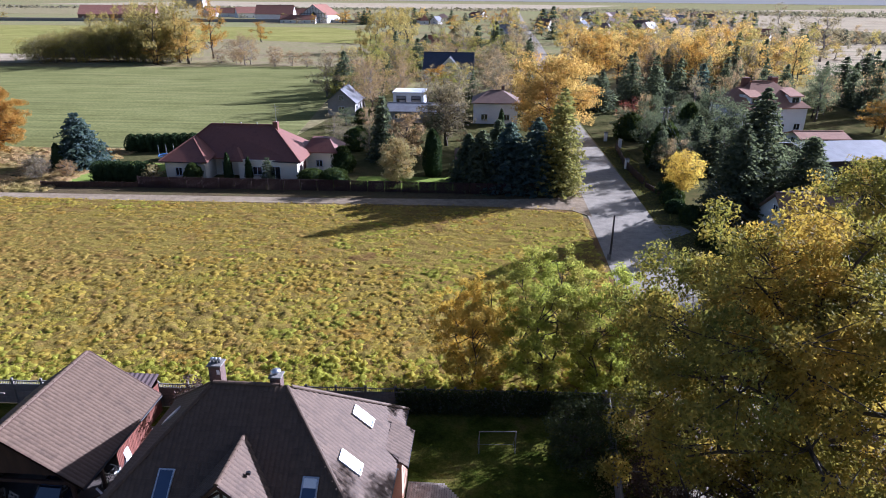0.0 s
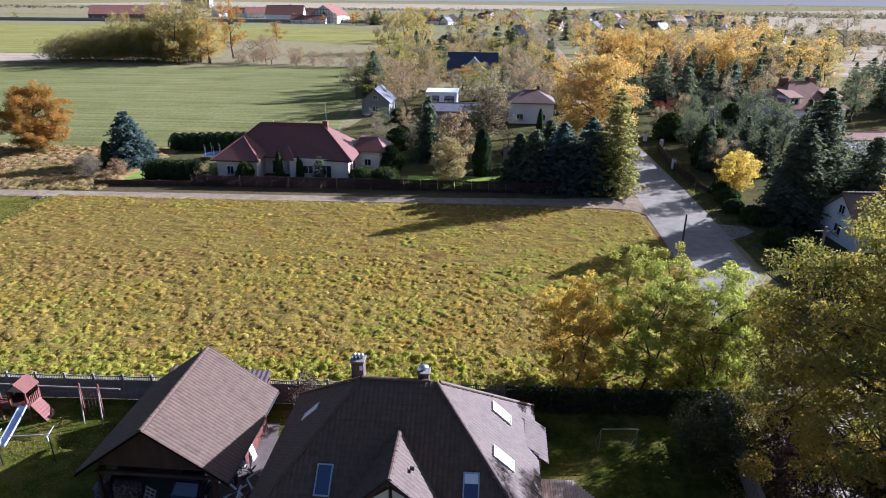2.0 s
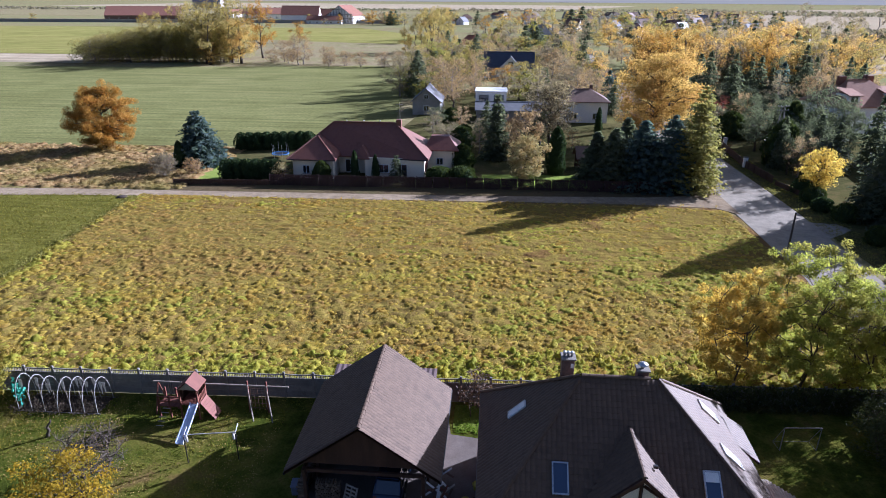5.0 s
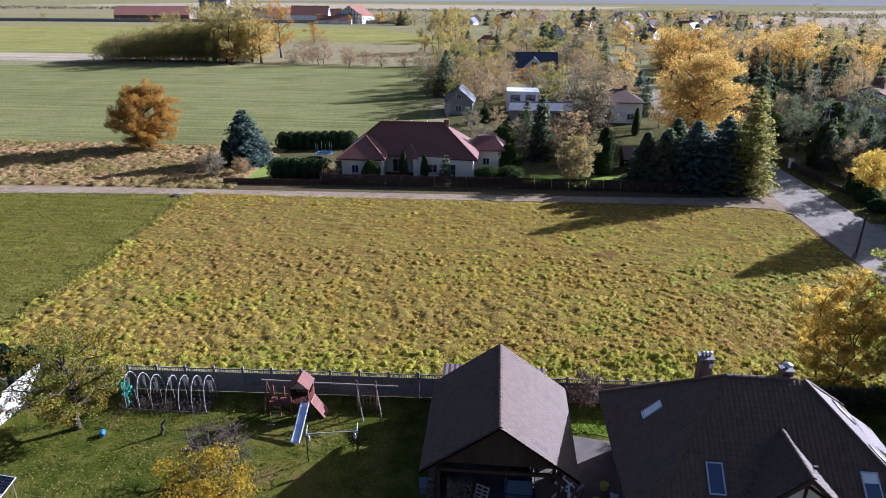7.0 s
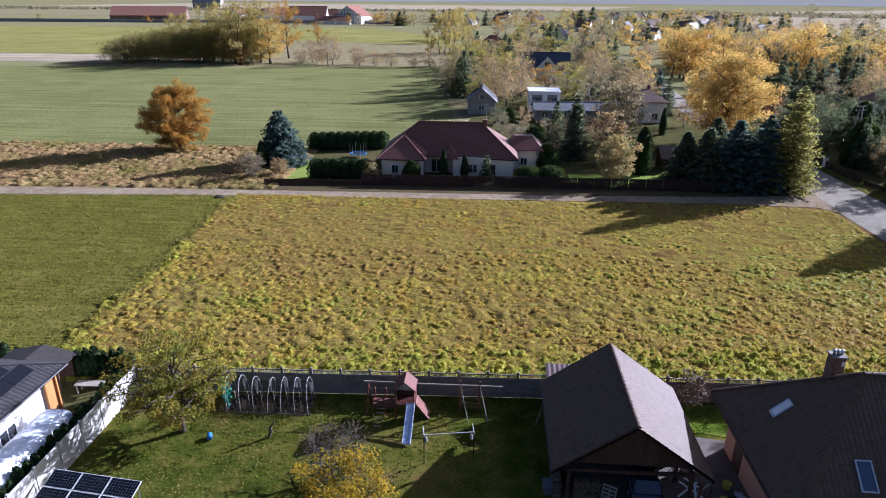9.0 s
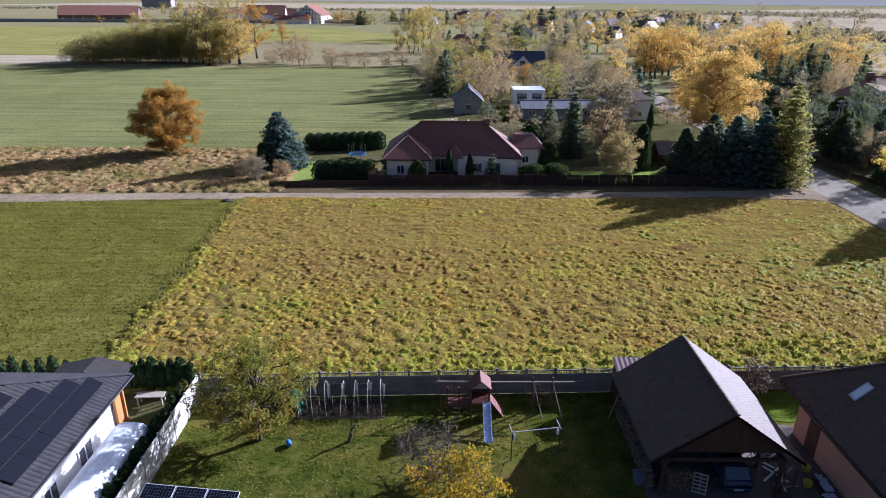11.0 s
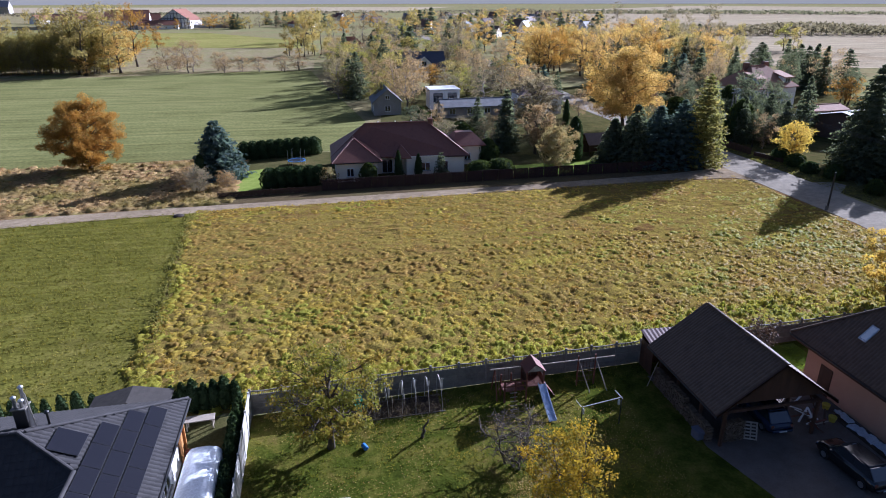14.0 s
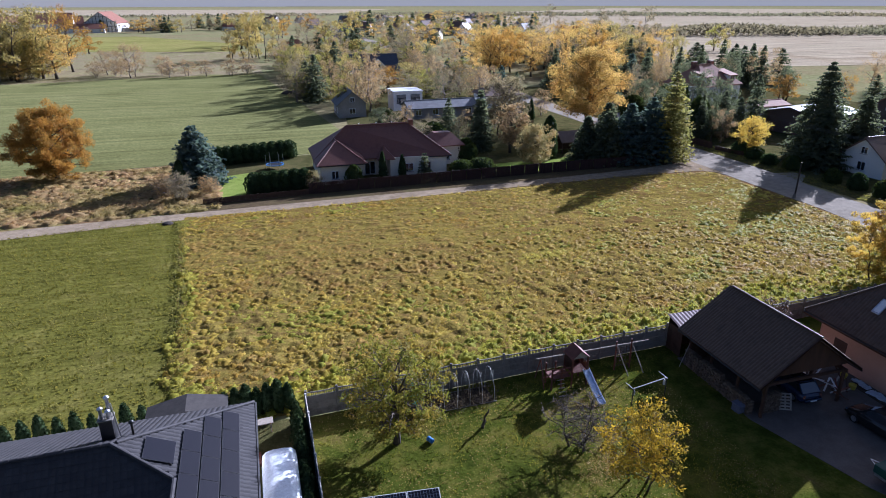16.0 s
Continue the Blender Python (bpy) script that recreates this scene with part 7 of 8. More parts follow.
# ---- things in the gardens ----
M_BLUEPLASTIC = surface("blue_plastic", [(0.03, 0.14, 0.40), (0.05, 0.19, 0.48)], 3, 0.4, 30, 0.05, 0.002)
M_GREYPLASTIC = surface("grey_blue_plastic", [(0.12, 0.12, 0.16), (0.17, 0.17, 0.21)], 3, 0.5, 30, 0.05, 0.002)
M_SLIDE = surface("pale_blue_plastic", [(0.42, 0.48, 0.62), (0.5, 0.55, 0.68)], 3, 0.35, 30, 0.05, 0.002)
M_TARP = surface("white_tarpaulin", [(0.72, 0.75, 0.80), (0.82, 0.84, 0.87)], 1.5, 0.5, 8, 0.5, 0.03)
M_HOOP = surface("white_plastic_pipe", [(0.42, 0.40, 0.37), (0.52, 0.50, 0.46)], 3, 0.5, 30, 0.05, 0.002)
M_CARBLUE = surface("dark_blue_car_paint", [(0.012, 0.02, 0.05), (0.016, 0.026, 0.06)], 2, 0.18, 40, 0.0, 0.0, spec=0.7)
M_CARBLACK = surface("black_car_paint", [(0.010, 0.010, 0.012), (0.014, 0.014, 0.016)], 2, 0.12, 40, 0.0, 0.0, spec=0.8)
M_RUBBER = surface("tyre_rubber", [(0.015, 0.015, 0.015), (0.025, 0.025, 0.025)], 5, 0.9, 40, 0.3, 0.002)
M_MULCH = surface("dark_mulch", [(0.03, 0.022, 0.016), (0.06, 0.045, 0.032)], 3, 0.95, 15, 0.8, 0.03)
M_NET = surface("green_net", [(0.045, 0.270, 0.180), (0.072, 0.324, 0.234)], 6, 0.8, 40, 0.3, 0.004)
M_GREENTARP = surface("dark_green_tarpaulin", [(0.012, 0.055, 0.04), (0.02, 0.075, 0.055)], 2, 0.6, 12, 0.4, 0.02)
M_YELLOW = surface("yellow_plastic", [(0.45, 0.36, 0.04), (0.55, 0.44, 0.06)], 3, 0.5, 30, 0.05, 0.002)
M_SNOWCLOTH = surface("white_fleece", [(0.432, 0.468, 0.540), (0.540, 0.562, 0.605)], 2, 0.9, 10, 0.6, 0.03)
M_POLE = surface("tarred_pole", [(0.03, 0.026, 0.023), (0.055, 0.048, 0.042)], 3, 0.8, 30, 0.3, 0.004, stretch=(1, 1, 0.1))


def play_tower():
    p = thing("play_tower", "red-brown wooden climbing tower with slide and swings", "playset", at(-35.75, 34.35))
    for x in (-0.6, 0.6):
        for y in (-0.6, 0.6):
            part("post", Geo().box(x - 0.05, x + 0.05, y - 0.05, y + 0.05, 0, 2.35, 0.008), M_REDWOOD, p)
    for i in range(10):
        part("deck_board", Geo().box(-0.65, 0.65, -0.65 + i * 0.13, -0.54 + i * 0.13, 1.2, 1.24), M_REDWOOD, p)
    for s in (-1, 1):
        part("roof_panel", Geo().slab([(s * 0.72, -0.7, 2.35), (s * 0.72, 0.7, 2.35), (0, 0.7, 2.98), (0, -0.7, 2.98)], 0.05), M_REDWOOD, p, "red-brown roof board")
        part("gable_board", Geo().slab([(-0.58, s * 0.62, 2.35), (0.58, s * 0.62, 2.35), (0, s * 0.62, 2.85)], (0, -0.03 * s, 0)), M_PALEWOOD, p)
        for i in range(7):
            part("railing_slat", Geo().box(s * 0.63 - 0.015, s * 0.63 + 0.015, -0.56 + i * 0.17, -0.47 + i * 0.17, 1.25, 1.85), M_REDWOOD, p)
    for i in range(7):
        part("hut_board", Geo().box(-0.62 + i * 0.18, -0.46 + i * 0.18, 0.6, 0.63, 1.25, 2.3), M_DARKWOOD, p)
        part("hut_board", Geo().box(-0.645, -0.615, -0.6 + i * 0.17, -0.45 + i * 0.17, 1.25, 2.3), M_DARKWOOD, p)
    for x in (-2.15, -1.4):
        for y in (-0.55, 0.45):
            part("post", Geo().box(x - 0.05, x + 0.05, y - 0.05, y + 0.05, 0, 1.75, 0.008), M_REDWOOD, p)
    for i in range(9):
        part("deck_board", Geo().box(-2.2 + i * 0.17, -2.05 + i * 0.17, -0.6, 0.5, 0.95, 0.99), M_REDWOOD, p)
    for z in (1.3, 1.65):
        part("railing", Geo().box(-2.2, -0.7, -0.6, -0.56, z, z + 0.09), M_REDWOOD, p)
    for i in range(5):
        part("ladder_rung", Geo().tube([(-2.0 + i * 0.05, -0.62 - (0.9 - i * 0.2), 0.1 + i * 0.2), (-1.5 + i * 0.05, -0.62 - (0.9 - i * 0.2), 0.1 + i * 0.2)], 0.03, 6), M_PALEWOOD, p)
    n, sides = 10, []
    for i in range(n + 1):
        a = i / n
        y, z = -0.75 - 2.5 * a, 1.25 * (1 - a) ** 1.15 + 0.15
        sides.append([(x, y, z + h) for x, h in ((0.15, 0.13), (0.15, -0.03), (0.69, -0.03), (0.69, 0.13), (0.64, 0.13), (0.64, 0), (0.20, 0), (0.20, 0.13))])
    quads = [(8 * i + k, 8 * i + (k + 1) % 8, 8 * i + 8 + (k + 1) % 8, 8 * i + 8 + k) for i in range(n) for k in range(8)]
    g = Geo().add([v for ring in sides for v in ring], quads + [tuple(range(8)), tuple(range(8 * n + 7, 8 * n - 1, -1))])
    part("slide", g, M_SLIDE, p, "pale blue plastic slide")
    for i in range(7):
        x0, x1 = 0.7 + i * 0.13, 0.81 + i * 0.13
        g = Geo().slab([(x0, -0.5, 1.3 - i * 0.18), (x1, -0.5, 1.3 - (i + 0.85) * 0.18), (x1, 0.5, 1.3 - (i + 0.85) * 0.18), (x0, 0.5, 1.3 - i * 0.18)], 0.03)
        part("ramp_board", g, M_REDWOOD, p)
    part("swing_beam", Geo().tube([(-2.9, 0.5, 2.15), (-0.7, 0.5, 2.15)], 0.05, 8), M_PALEWOOD, p)
    part("swing_beam", Geo().tube([(0.7, 0.5, 2.15), (6.4, 0.6, 2.15)], 0.05, 8), M_PALEWOOD, p)
    for x in (3.6, 4.9):
        part("post", Geo().box(x - 0.05, x + 0.05, 0.5, 0.6, 0, 2.5, 0.008), M_REDWOOD, p)
        part("brace", Geo().tube([(x, 0.5, 2.2), (x + 0.6, -0.5, 0)], 0.04, 6), M_PALEWOOD, p)
    g = Geo()
    for i in range(5):
        z = 0.4 + i * 0.38
        g.tube([(3.6, 0.55, z), (4.9, 0.55, z)], 0.018, 5)
        g.tube([(3.75 + i * 0.25, 0.55, 0.2), (3.75 + i * 0.25, 0.55, 2.1)], 0.015, 5)
    part("climbing_net", g, M_DARKWOOD, p)
    part("brace", Geo().tube([(-2.6, 0.5, 2.15), (-2.6, 1.3, 0)], 0.045, 6), M_REDWOOD, p)
    part("brace", Geo().tube([(-2.6, 0.5, 2.15), (-2.6, -0.3, 0)], 0.045, 6), M_REDWOOD, p)
    for x in (-2.1, -1.4):
        part("swing_rope", Geo().tube([(x - 0.2, 0.5, 2.15), (x - 0.2, 0.5, 0.5)], 0.012, 4).tube([(x + 0.2, 0.5, 2.15), (x + 0.2, 0.5, 0.5)], 0.012, 4), M_DARKWOOD, p)
        part("swing_seat", Geo().box(x - 0.22, x + 0.22, 0.42, 0.58, 0.46, 0.5, 0.01), M_REDWOOD, p)
    return p


play_tower()


def hoop_house():
    h = thing("hoop_greenhouse", "bare white hoops of an uncovered garden greenhouse", "greenhouse", at(-47.8, 33.6, 0.02))
    film = random.Random(8)
    for i in range(7):
        x, tip, top = i * 0.92, film.uniform(-0.16, 0.16), film.uniform(1.92, 2.12)
        pts = [(x + tip * math.sin(math.pi * k / 10), 0.95 - 0.95 * math.cos(math.pi * k / 10), 0.2 + top * math.sin(math.pi * k / 10) ** 0.8) for k in range(11)]
        pts = [(x, 0, 0)] + pts + [(x, 1.9, 0)]
        part("hoop", Geo().tube(pts, 0.018, 6), M_HOOP, h)
    for i in range(7):
        for q in range(2):
            x, z = i * 0.92 + 0.02, 2.2 - 0.25 * q
            y = 0.95 + film.uniform(-0.5, 0.4)
            part("film_shred", Geo().slab([(x, y, z), (x + 0.16, y + 0.1, z - 0.05), (x + 0.1, y + 0.12, z - film.uniform(0.5, 1.1)), (x + 0.02, y + 0.05, z - 0.4)], (0.004, 0.006, 0)), M_HOOP, h, "torn strip of white film")
    part("base_board", Geo().box(-0.1, 5.7, -0.04, 0.0, 0, 0.1).box(-0.1, 5.7, 1.9, 1.94, 0, 0.1), M_CONCRETE, h)
    part("bed", Geo().box(0, 5.5, 0.05, 1.85, 0, 0.12, 0.03), M_MULCH, h, "dark bed with withered plants")
    rng = np.random.default_rng(5)
    xy = np.column_stack([rng.uniform(-0.3, 5.8, 200), rng.uniform(-0.25, 1.9, 200)])
    v, f = tufts(rng, xy, rng.uniform(0.15, 1.25, 200), 0.24, 16, 0.15, 0.3, z0=0.1)
    part("dead_growth", fast_mesh("dead_growth", v, f, G_DEAD), None, h)
    tagged(h.children[-1], kind="stuff")
    g = Geo()
    for i in range(6):
        g.tube([(0.5 + i * 0.85, 0.5 + 0.1 * i, 0.1), (0.45 + i * 0.85, 0.5 + 0.1 * i, 1.3)], 0.015, 5)
    part("stakes", g, M_PALEWOOD, h)
    spot = rng.normal(size=(110, 3)) * np.array([0.16, 0.16, 0.36]) + np.array([-0.1, 0.5, 1.3])
    v, f = kites(rng, spot, 0.3, ratio=0.5, droop=np.array([0.0, 0.0, -1.0]))
    part("net", fast_mesh("net", v, f, M_NET), None, h, "crumpled bundle of green garden net")
    return h


hoop_house()

# barrel lying on the lawn, carpet bar, stump, goal
barrel = thing("barrel", "blue plastic barrel lying on the lawn", "barrel", Matrix.Translation((-47.8, 30.75, 0.23)) @ Matrix.Rotation(radians(25), 4, "Z") @ Matrix.Rotation(radians(90), 4, "X") @ Matrix.Scale(0.55, 4))
part("body", Geo().lathe(0, 0, [(0.24, -0.42), (0.29, -0.38), (0.30, -0.15), (0.28, -0.12), (0.28, 0.12), (0.30, 0.15), (0.29, 0.38), (0.24, 0.42)], 18), M_BLUEPLASTIC, barrel, smooth=True)
part("lid", Geo().lathe(0, 0, [(0.2, 0.42), (0.2, 0.45), (0.06, 0.45), (0.06, 0.47)], 18), M_BLUEPLASTIC, barrel)

bar = thing("clothes_line_frame", "dark metal clothes-line frame on the lawn", "frame", at(-34.05, 29.6, 0.18))
for x in (0, 3.0):
    part("post", Geo().tube([(x, 0, 0), (x, 0, 2.1)], 0.035, 8), M_BLACK, bar)
    part("arm", Geo().tube([(x, -0.1, 2.05), (x, 0.75, 2.15)], 0.025, 6), M_HOOP, bar)
part("rail", Geo().tube([(0, 0, 2.1), (3.0, 0, 2.1)], 0.03, 8), M_HOOP, bar)
for x in (0.12, 2.85):
    part("bottle", Geo().lathe(x, 0.05, [(0.07, 1.55), (0.08, 1.6), (0.08, 1.85), (0.03, 1.95)], 10), M_HOOP, bar, "white plastic bottle hung up")

stump = thing("tree_stump", "short bent dead trunk standing on the lawn", "stump", at(-44.1, 31.2))
part("trunk", Geo().tube([(0, 0, -0.05), (0.02, 0, 0.25), (0.16, 0.02, 0.5), (0.1, 0, 0.8), (0.38, 0.04, 1.15), (0.42, 0.03, 1.35)], [0.14, 0.10, 0.09, 0.075, 0.06, 0.03], 8), M_BARK, stump, smooth=True)
part("branch", Geo().tube([(0.1, 0, 0.5), (-0.15, 0.05, 0.75)], [0.04, 0.015], 6), M_BARK, stump)

goal = thing("football_goal", "small grey football goal frame on shaded grass", "goal", at(2.3, 34.0, 0.08))
for x in (0, 2.3):
    part("post", Geo().tube([(x, 0, 0), (x, 0, 1.75)], 0.03, 8), M_CONCRETE, goal)
    part("back_stay", Geo().tube([(x, 0, 1.75), (x, 0.9, 0.03)], 0.02, 6), M_CONCRETE, goal)
    part("ground_bar", Geo().tube([(x, 0, 0.03), (x, 0.9, 0.03)], 0.02, 6), M_CONCRETE, goal)
part("crossbar", Geo().tube([(0, 0, 1.75), (2.3, 0, 1.75)], 0.03, 8), M_CONCRETE, goal)
part("back_bar", Geo().tube([(0, 0.9, 0.03), (2.3, 0.9, 0.03)], 0.02, 6), M_CONCRETE, goal)

# terrace by the east door
deck = thing("terrace", "weathered wooden terrace with canted corner", "terrace", at(0.1, 28.6))
part("frame", Geo().slab([(-1.9, -4, 0.28), (1.6, -4, 0.28), (1.6, 0.6, 0.28), (0.2, 2.3, 0.28), (-1.9, 2.3, 0.28)], 0.27), M_DARKWOOD, deck)
for i in range(24):
    x = -1.9 + i * 0.145
    top = 2.3 if x < 0.15 else 2.3 - (x - 0.15) * 1.2
    part("board", Geo().box(x, x + 0.13, -4, top, 0.285, 0.32), M_PALEWOOD, deck)

# white covered trailer beside the charcoal house
tr = thing("caravan", "long caravan under a white tarpaulin cover", "caravan", at(-57.05, 26.6))
g, n = Geo(), 14
prof = [(-0.98, 0.25), (-1.02, 1.2), (-0.95, 1.95), (-0.72, 2.2), (-0.3, 2.3), (0.3, 2.3), (0.72, 2.2), (0.95, 1.95), (1.02, 1.2), (0.98, 0.25)]
rows = []
for j in range(n + 1):
    s = j / n
    y = -5.6 + 9.2 * s
    end = min(1, min(s, 1 - s) * 9 + 0.82)
    rows.append([(x * (0.93 + 0.07 * end) + 0.015 * math.sin(9 * s + 3 * z), y, z * (0.55 + 0.45 * end) if z > 1.5 else z) for x, z in prof])
k = len(prof)
g.add([p for r in rows for p in r], [(j * k + i, j * k + i + 1, (j + 1) * k + i + 1, (j + 1) * k + i) for j in range(n) for i in range(k - 1)] + [tuple(range(k)), tuple(range((n + 1) * k - 1, n * k - 1, -1))])
part("cover", g, M_TARP, tr, "white tarpaulin", smooth=True)
for y in (-1.2, -0.3):
    for x in (-0.9, 0.9):
        w = part("wheel", Geo().lathe(0, 0, [(0.2, -0.09), (0.31, -0.09), (0.33, 0), (0.31, 0.09), (0.2, 0.09)], 16), M_RUBBER, tr, m=Matrix.Translation((x, y, 0.33)) @ Matrix.Rotation(radians(90), 4, "Y"))
part("drawbar", Geo().tube([(0, 3.5, 0.4), (0, 4.4, 0.35)], 0.05, 6), M_BLACK, tr)


def ground_solar(x, y, turn, n):
    s = thing("solar_array", "ground-standing solar panels with white grid lines", "solar panel", at(x, y, turn), "garden solar panels")
    for i in range(n):
        for j in range(2):
            m = Matrix.Translation((i * 1.78, j * 1.02, 1.0 + j * 0.32)) @ Matrix.Rotation(radians(18), 4, "X")
            f = part("panel", Geo().box(0, 1.74, 0, 1.04, 0, 0.035, 0.004), M_FRAME, s, m=m)
            cell = Geo().box(0, 0.155, 0, 0.155, 0.035, 0.039).mesh("cell", M_SOLAR)
            for a in range(10):
                for b in range(6):
                    part("cell", cell, None, f, m=Matrix.Translation((0.04 + a * 0.167, 0.03 + b * 0.164, 0)))
    for i in range(n + 1):
        for y, z in ((0.1, 1.0), (1.8, 1.5)):
            part("leg", Geo().box(i * 1.7, i * 1.7 + 0.05, y, y + 0.05, 0, z), M_STEEL, s)
    return s


ground_solar(-54.4, 23.55, radians(-6), 3)


def car(name, x, y, turn, paint, label):
    """A parked estate car: lofted body, glasshouse, wheels, lamps and plates."""
    c = thing(name, label, "car", at(x, y, turn), "parked cars")
    st = [(-2.15, 0.45, 0.72, 0.72), (-2.0, 0.28, 0.92, 0.84), (-1.2, 0.22, 0.98, 0.88), (0.2, 0.22, 0.96, 0.89), (1.2, 0.22, 0.92, 0.88), (1.95, 0.28, 0.78, 0.83), (2.18, 0.42, 0.62, 0.68)]
    g, k = Geo(), 10
    for px, z0, z1, w in st:
        g.v += [(px, -w * 0.9, z0), (px, -w, z0 + 0.15), (px, -w, z1 - 0.18), (px, -w * 0.93, z1 - 0.04), (px, -w * 0.6, z1), (px, w * 0.6, z1), (px, w * 0.93, z1 - 0.04), (px, w, z1 - 0.18), (px, w, z0 + 0.15), (px, w * 0.9, z0)]
    n = len(st)
    g.f += [(j * k + i, j * k + (i + 1) % k, (j + 1) * k + (i + 1) % k, (j + 1) * k + i) for j in range(n - 1) for i in range(k)] + [tuple(range(k - 1, -1, -1)), tuple(range((n - 1) * k, n * k))]
    part("body", g, paint, c, smooth=True)
    g = Geo()
    ro = [(-1.95, 0.70, 0.93), (-1.45, 0.66, 1.42), (-0.2, 0.64, 1.5), (0.55, 0.64, 1.44), (1.25, 0.72, 0.95)]
    for px, w, z in ro:
        g.v += [(px, -w - (0.1 if z > 1 else 0.02), 0.9), (px, -w, z), (px, w, z), (px, w + (0.1 if z > 1 else 0.02), 0.9)]
    g.f += [(j * 4 + i, j * 4 + i + 1, (j + 1) * 4 + i + 1, (j + 1) * 4 + i) for j in range(4) for i in range(3)]
    part("glasshouse", g, M_PANE, c)
    part("roof", Geo().box(-1.35, 0.5, -0.6, 0.6, 1.455, 1.515, 0.025), paint, c)
    for s in (-1, 1):
        for a, b, r in (((1.2, 0.74, 0.95), (0.52, 0.63, 1.47), 0.04), ((-1.9, 0.72, 0.95), (-1.4, 0.65, 1.45), 0.05), ((-0.4, 0.74, 0.95), (-0.4, 0.64, 1.49), 0.035)):
            part("pillar", Geo().tube([(a[0], s * a[1], a[2]), (b[0], s * b[1], b[2])], r, 5), paint, c)
        part("headlight", Geo().box(1.98, 2.14, s * 0.62 - 0.16, s * 0.62 + 0.16, 0.52, 0.68, 0.04), M_SKYGLASS, c)
        part("tail_light", Geo().box(-2.13, -2.02, s * 0.66 - 0.1, s * 0.66 + 0.1, 0.6, 0.85, 0.03), M_REDWOOD, c)
        part("mirror", Geo().box(0.8, 0.95, s * 0.98 - 0.09, s * 0.98 + 0.09, 0.92, 1.05, 0.03), paint, c)
        for px in (-1.35, 1.35):
            w = part("wheel", Geo().lathe(0, 0, [(0.2, -0.1), (0.31, -0.1), (0.33, -0.05), (0.33, 0.05), (0.31, 0.1), (0.2, 0.1)], 18), M_RUBBER, c, m=Matrix.Translation((px, s * 0.8, 0.33)) @ Matrix.Rotation(radians(90), 4, "X"))
            part("rim", Geo().lathe(0, 0, [(0.2, -0.105), (0.2, 0.105)], 14), M_STEEL, w)
    part("bumper", Geo().box(2.08, 2.24, -0.7, 0.7, 0.35, 0.52, 0.04), paint, c)
    part("bumper", Geo().box(-2.26, -2.1, -0.7, 0.7, 0.38, 0.56, 0.04), paint, c)
    for px in (2.245, -2.265):
        part("number_plate", Geo().box(px - 0.006, px + 0.006, -0.26, 0.26, 0.42, 0.52), M_FRAME, c, "plain white plate with dark bar")
    return c


car("parked_car", -21.4, 29.05, radians(88), M_CARBLUE, "dark blue car parked under the carport")
car("parked_car", -19.4, 23.3, radians(93), M_CARBLACK, "glossy black car parked by the house wall")


def firewood(x, y, turn, n, rows, length=0.4):
    """A stack of split logs, each with its own cut face."""
    f = thing("firewood_stack", "stacked split firewood under the carport eaves", "firewood", at(x, y, turn), "firewood")
    rng = random.Random(int(x * 7 + y))
    shapes = []
    for i in range(5):
        r = 0.06 + 0.012 * i
        pts = [(r * math.cos(a + 0.3 * i) * rng.uniform(0.8, 1.1), r * math.sin(a + 0.3 * i) * rng.uniform(0.8, 1.1)) for a in (0, 1.1, 2.2, 3.3, 4.6)]
        shapes.append(Geo().slab([(px, -length / 2, pz) for px, pz in pts], (0, length, 0)).mesh("log", M_LOG))
    for j in range(rows):
        for i in range(n):
            if rng.random() < 0.04:
                continue
            part("log", rng.choice(shapes), None, f, m=Matrix.Translation((i * 0.15 + rng.uniform(-0.03, 0.03) + (0.07 if j % 2 else 0), rng.uniform(-0.05, 0.05), 0.09 + j * 0.135)) @ Matrix.Rotation(rng.uniform(0, 6.28), 4, "Y"))
    return f


firewood(-26.35, 27.3, radians(90), 18, 8)
firewood(-26.35, 30.2, radians(90), 26, 10)
firewood(-25.4, 27.2, radians(2), 9, 11)


def pallet(x, y, tilt, turn):
    p = thing("pallet", "weathered wooden pallet leaning against the firewood", "pallet", Matrix.Translation((x, y, 0.05)) @ Matrix.Rotation(turn, 4, "Z") @ Matrix.Rotation(tilt, 4, "X"), "pallets")
    for i in range(6):
        part("board", Geo().box(0, 0.8, i * 0.21, i * 0.21 + 0.1, 0.06, 0.082), M_PALEWOOD, p)
    for i in range(3):
        part("bearer", Geo().box(i * 0.36, i * 0.36 + 0.08, 0, 1.15, 0, 0.06), M_PALEWOOD, p)
    return p


pallet(-24.95, 27.35, radians(76), radians(3))
pallet(-24.0, 27.15, radians(64), radians(-24))
crate = thing("rubble_bin", "grey-blue plastic tub beside the carport", "tub", at(-26.6, 27.9, 0.12))
part("tub", Geo().box(-0.45, 0.45, -0.35, 0.35, 0, 0.6, 0.05), M_GREYPLASTIC, crate)
part("rim", Geo().box(-0.49, 0.49, -0.39, 0.39, 0.6, 0.66, 0.02), M_GREYPLASTIC, crate)
rng = random.Random(4)
junk = thing("scrap_heap", "heap of boards, poles and pale scrap by the carport", "scrap", at(-18.6, 28.6))
for i in range(22):
    a = rng.uniform(0, 6.28)
    part("board", Geo().box(-rng.uniform(0.3, 0.8), rng.uniform(0.3, 0.8), -0.06, 0.06, 0, 0.03), rng.choice([M_PALEWOOD, M_REDWOOD, M_FRAME, M_DARKWOOD]), junk,
         m=Matrix.Translation((rng.uniform(-0.4, 0.5), rng.uniform(-1.6, 2.2), rng.uniform(0.1, 0.7))) @ Matrix.Rotation(a, 4, "Z") @ Matrix.Rotation(rng.uniform(-0.8, 0.8), 4, "Y"))
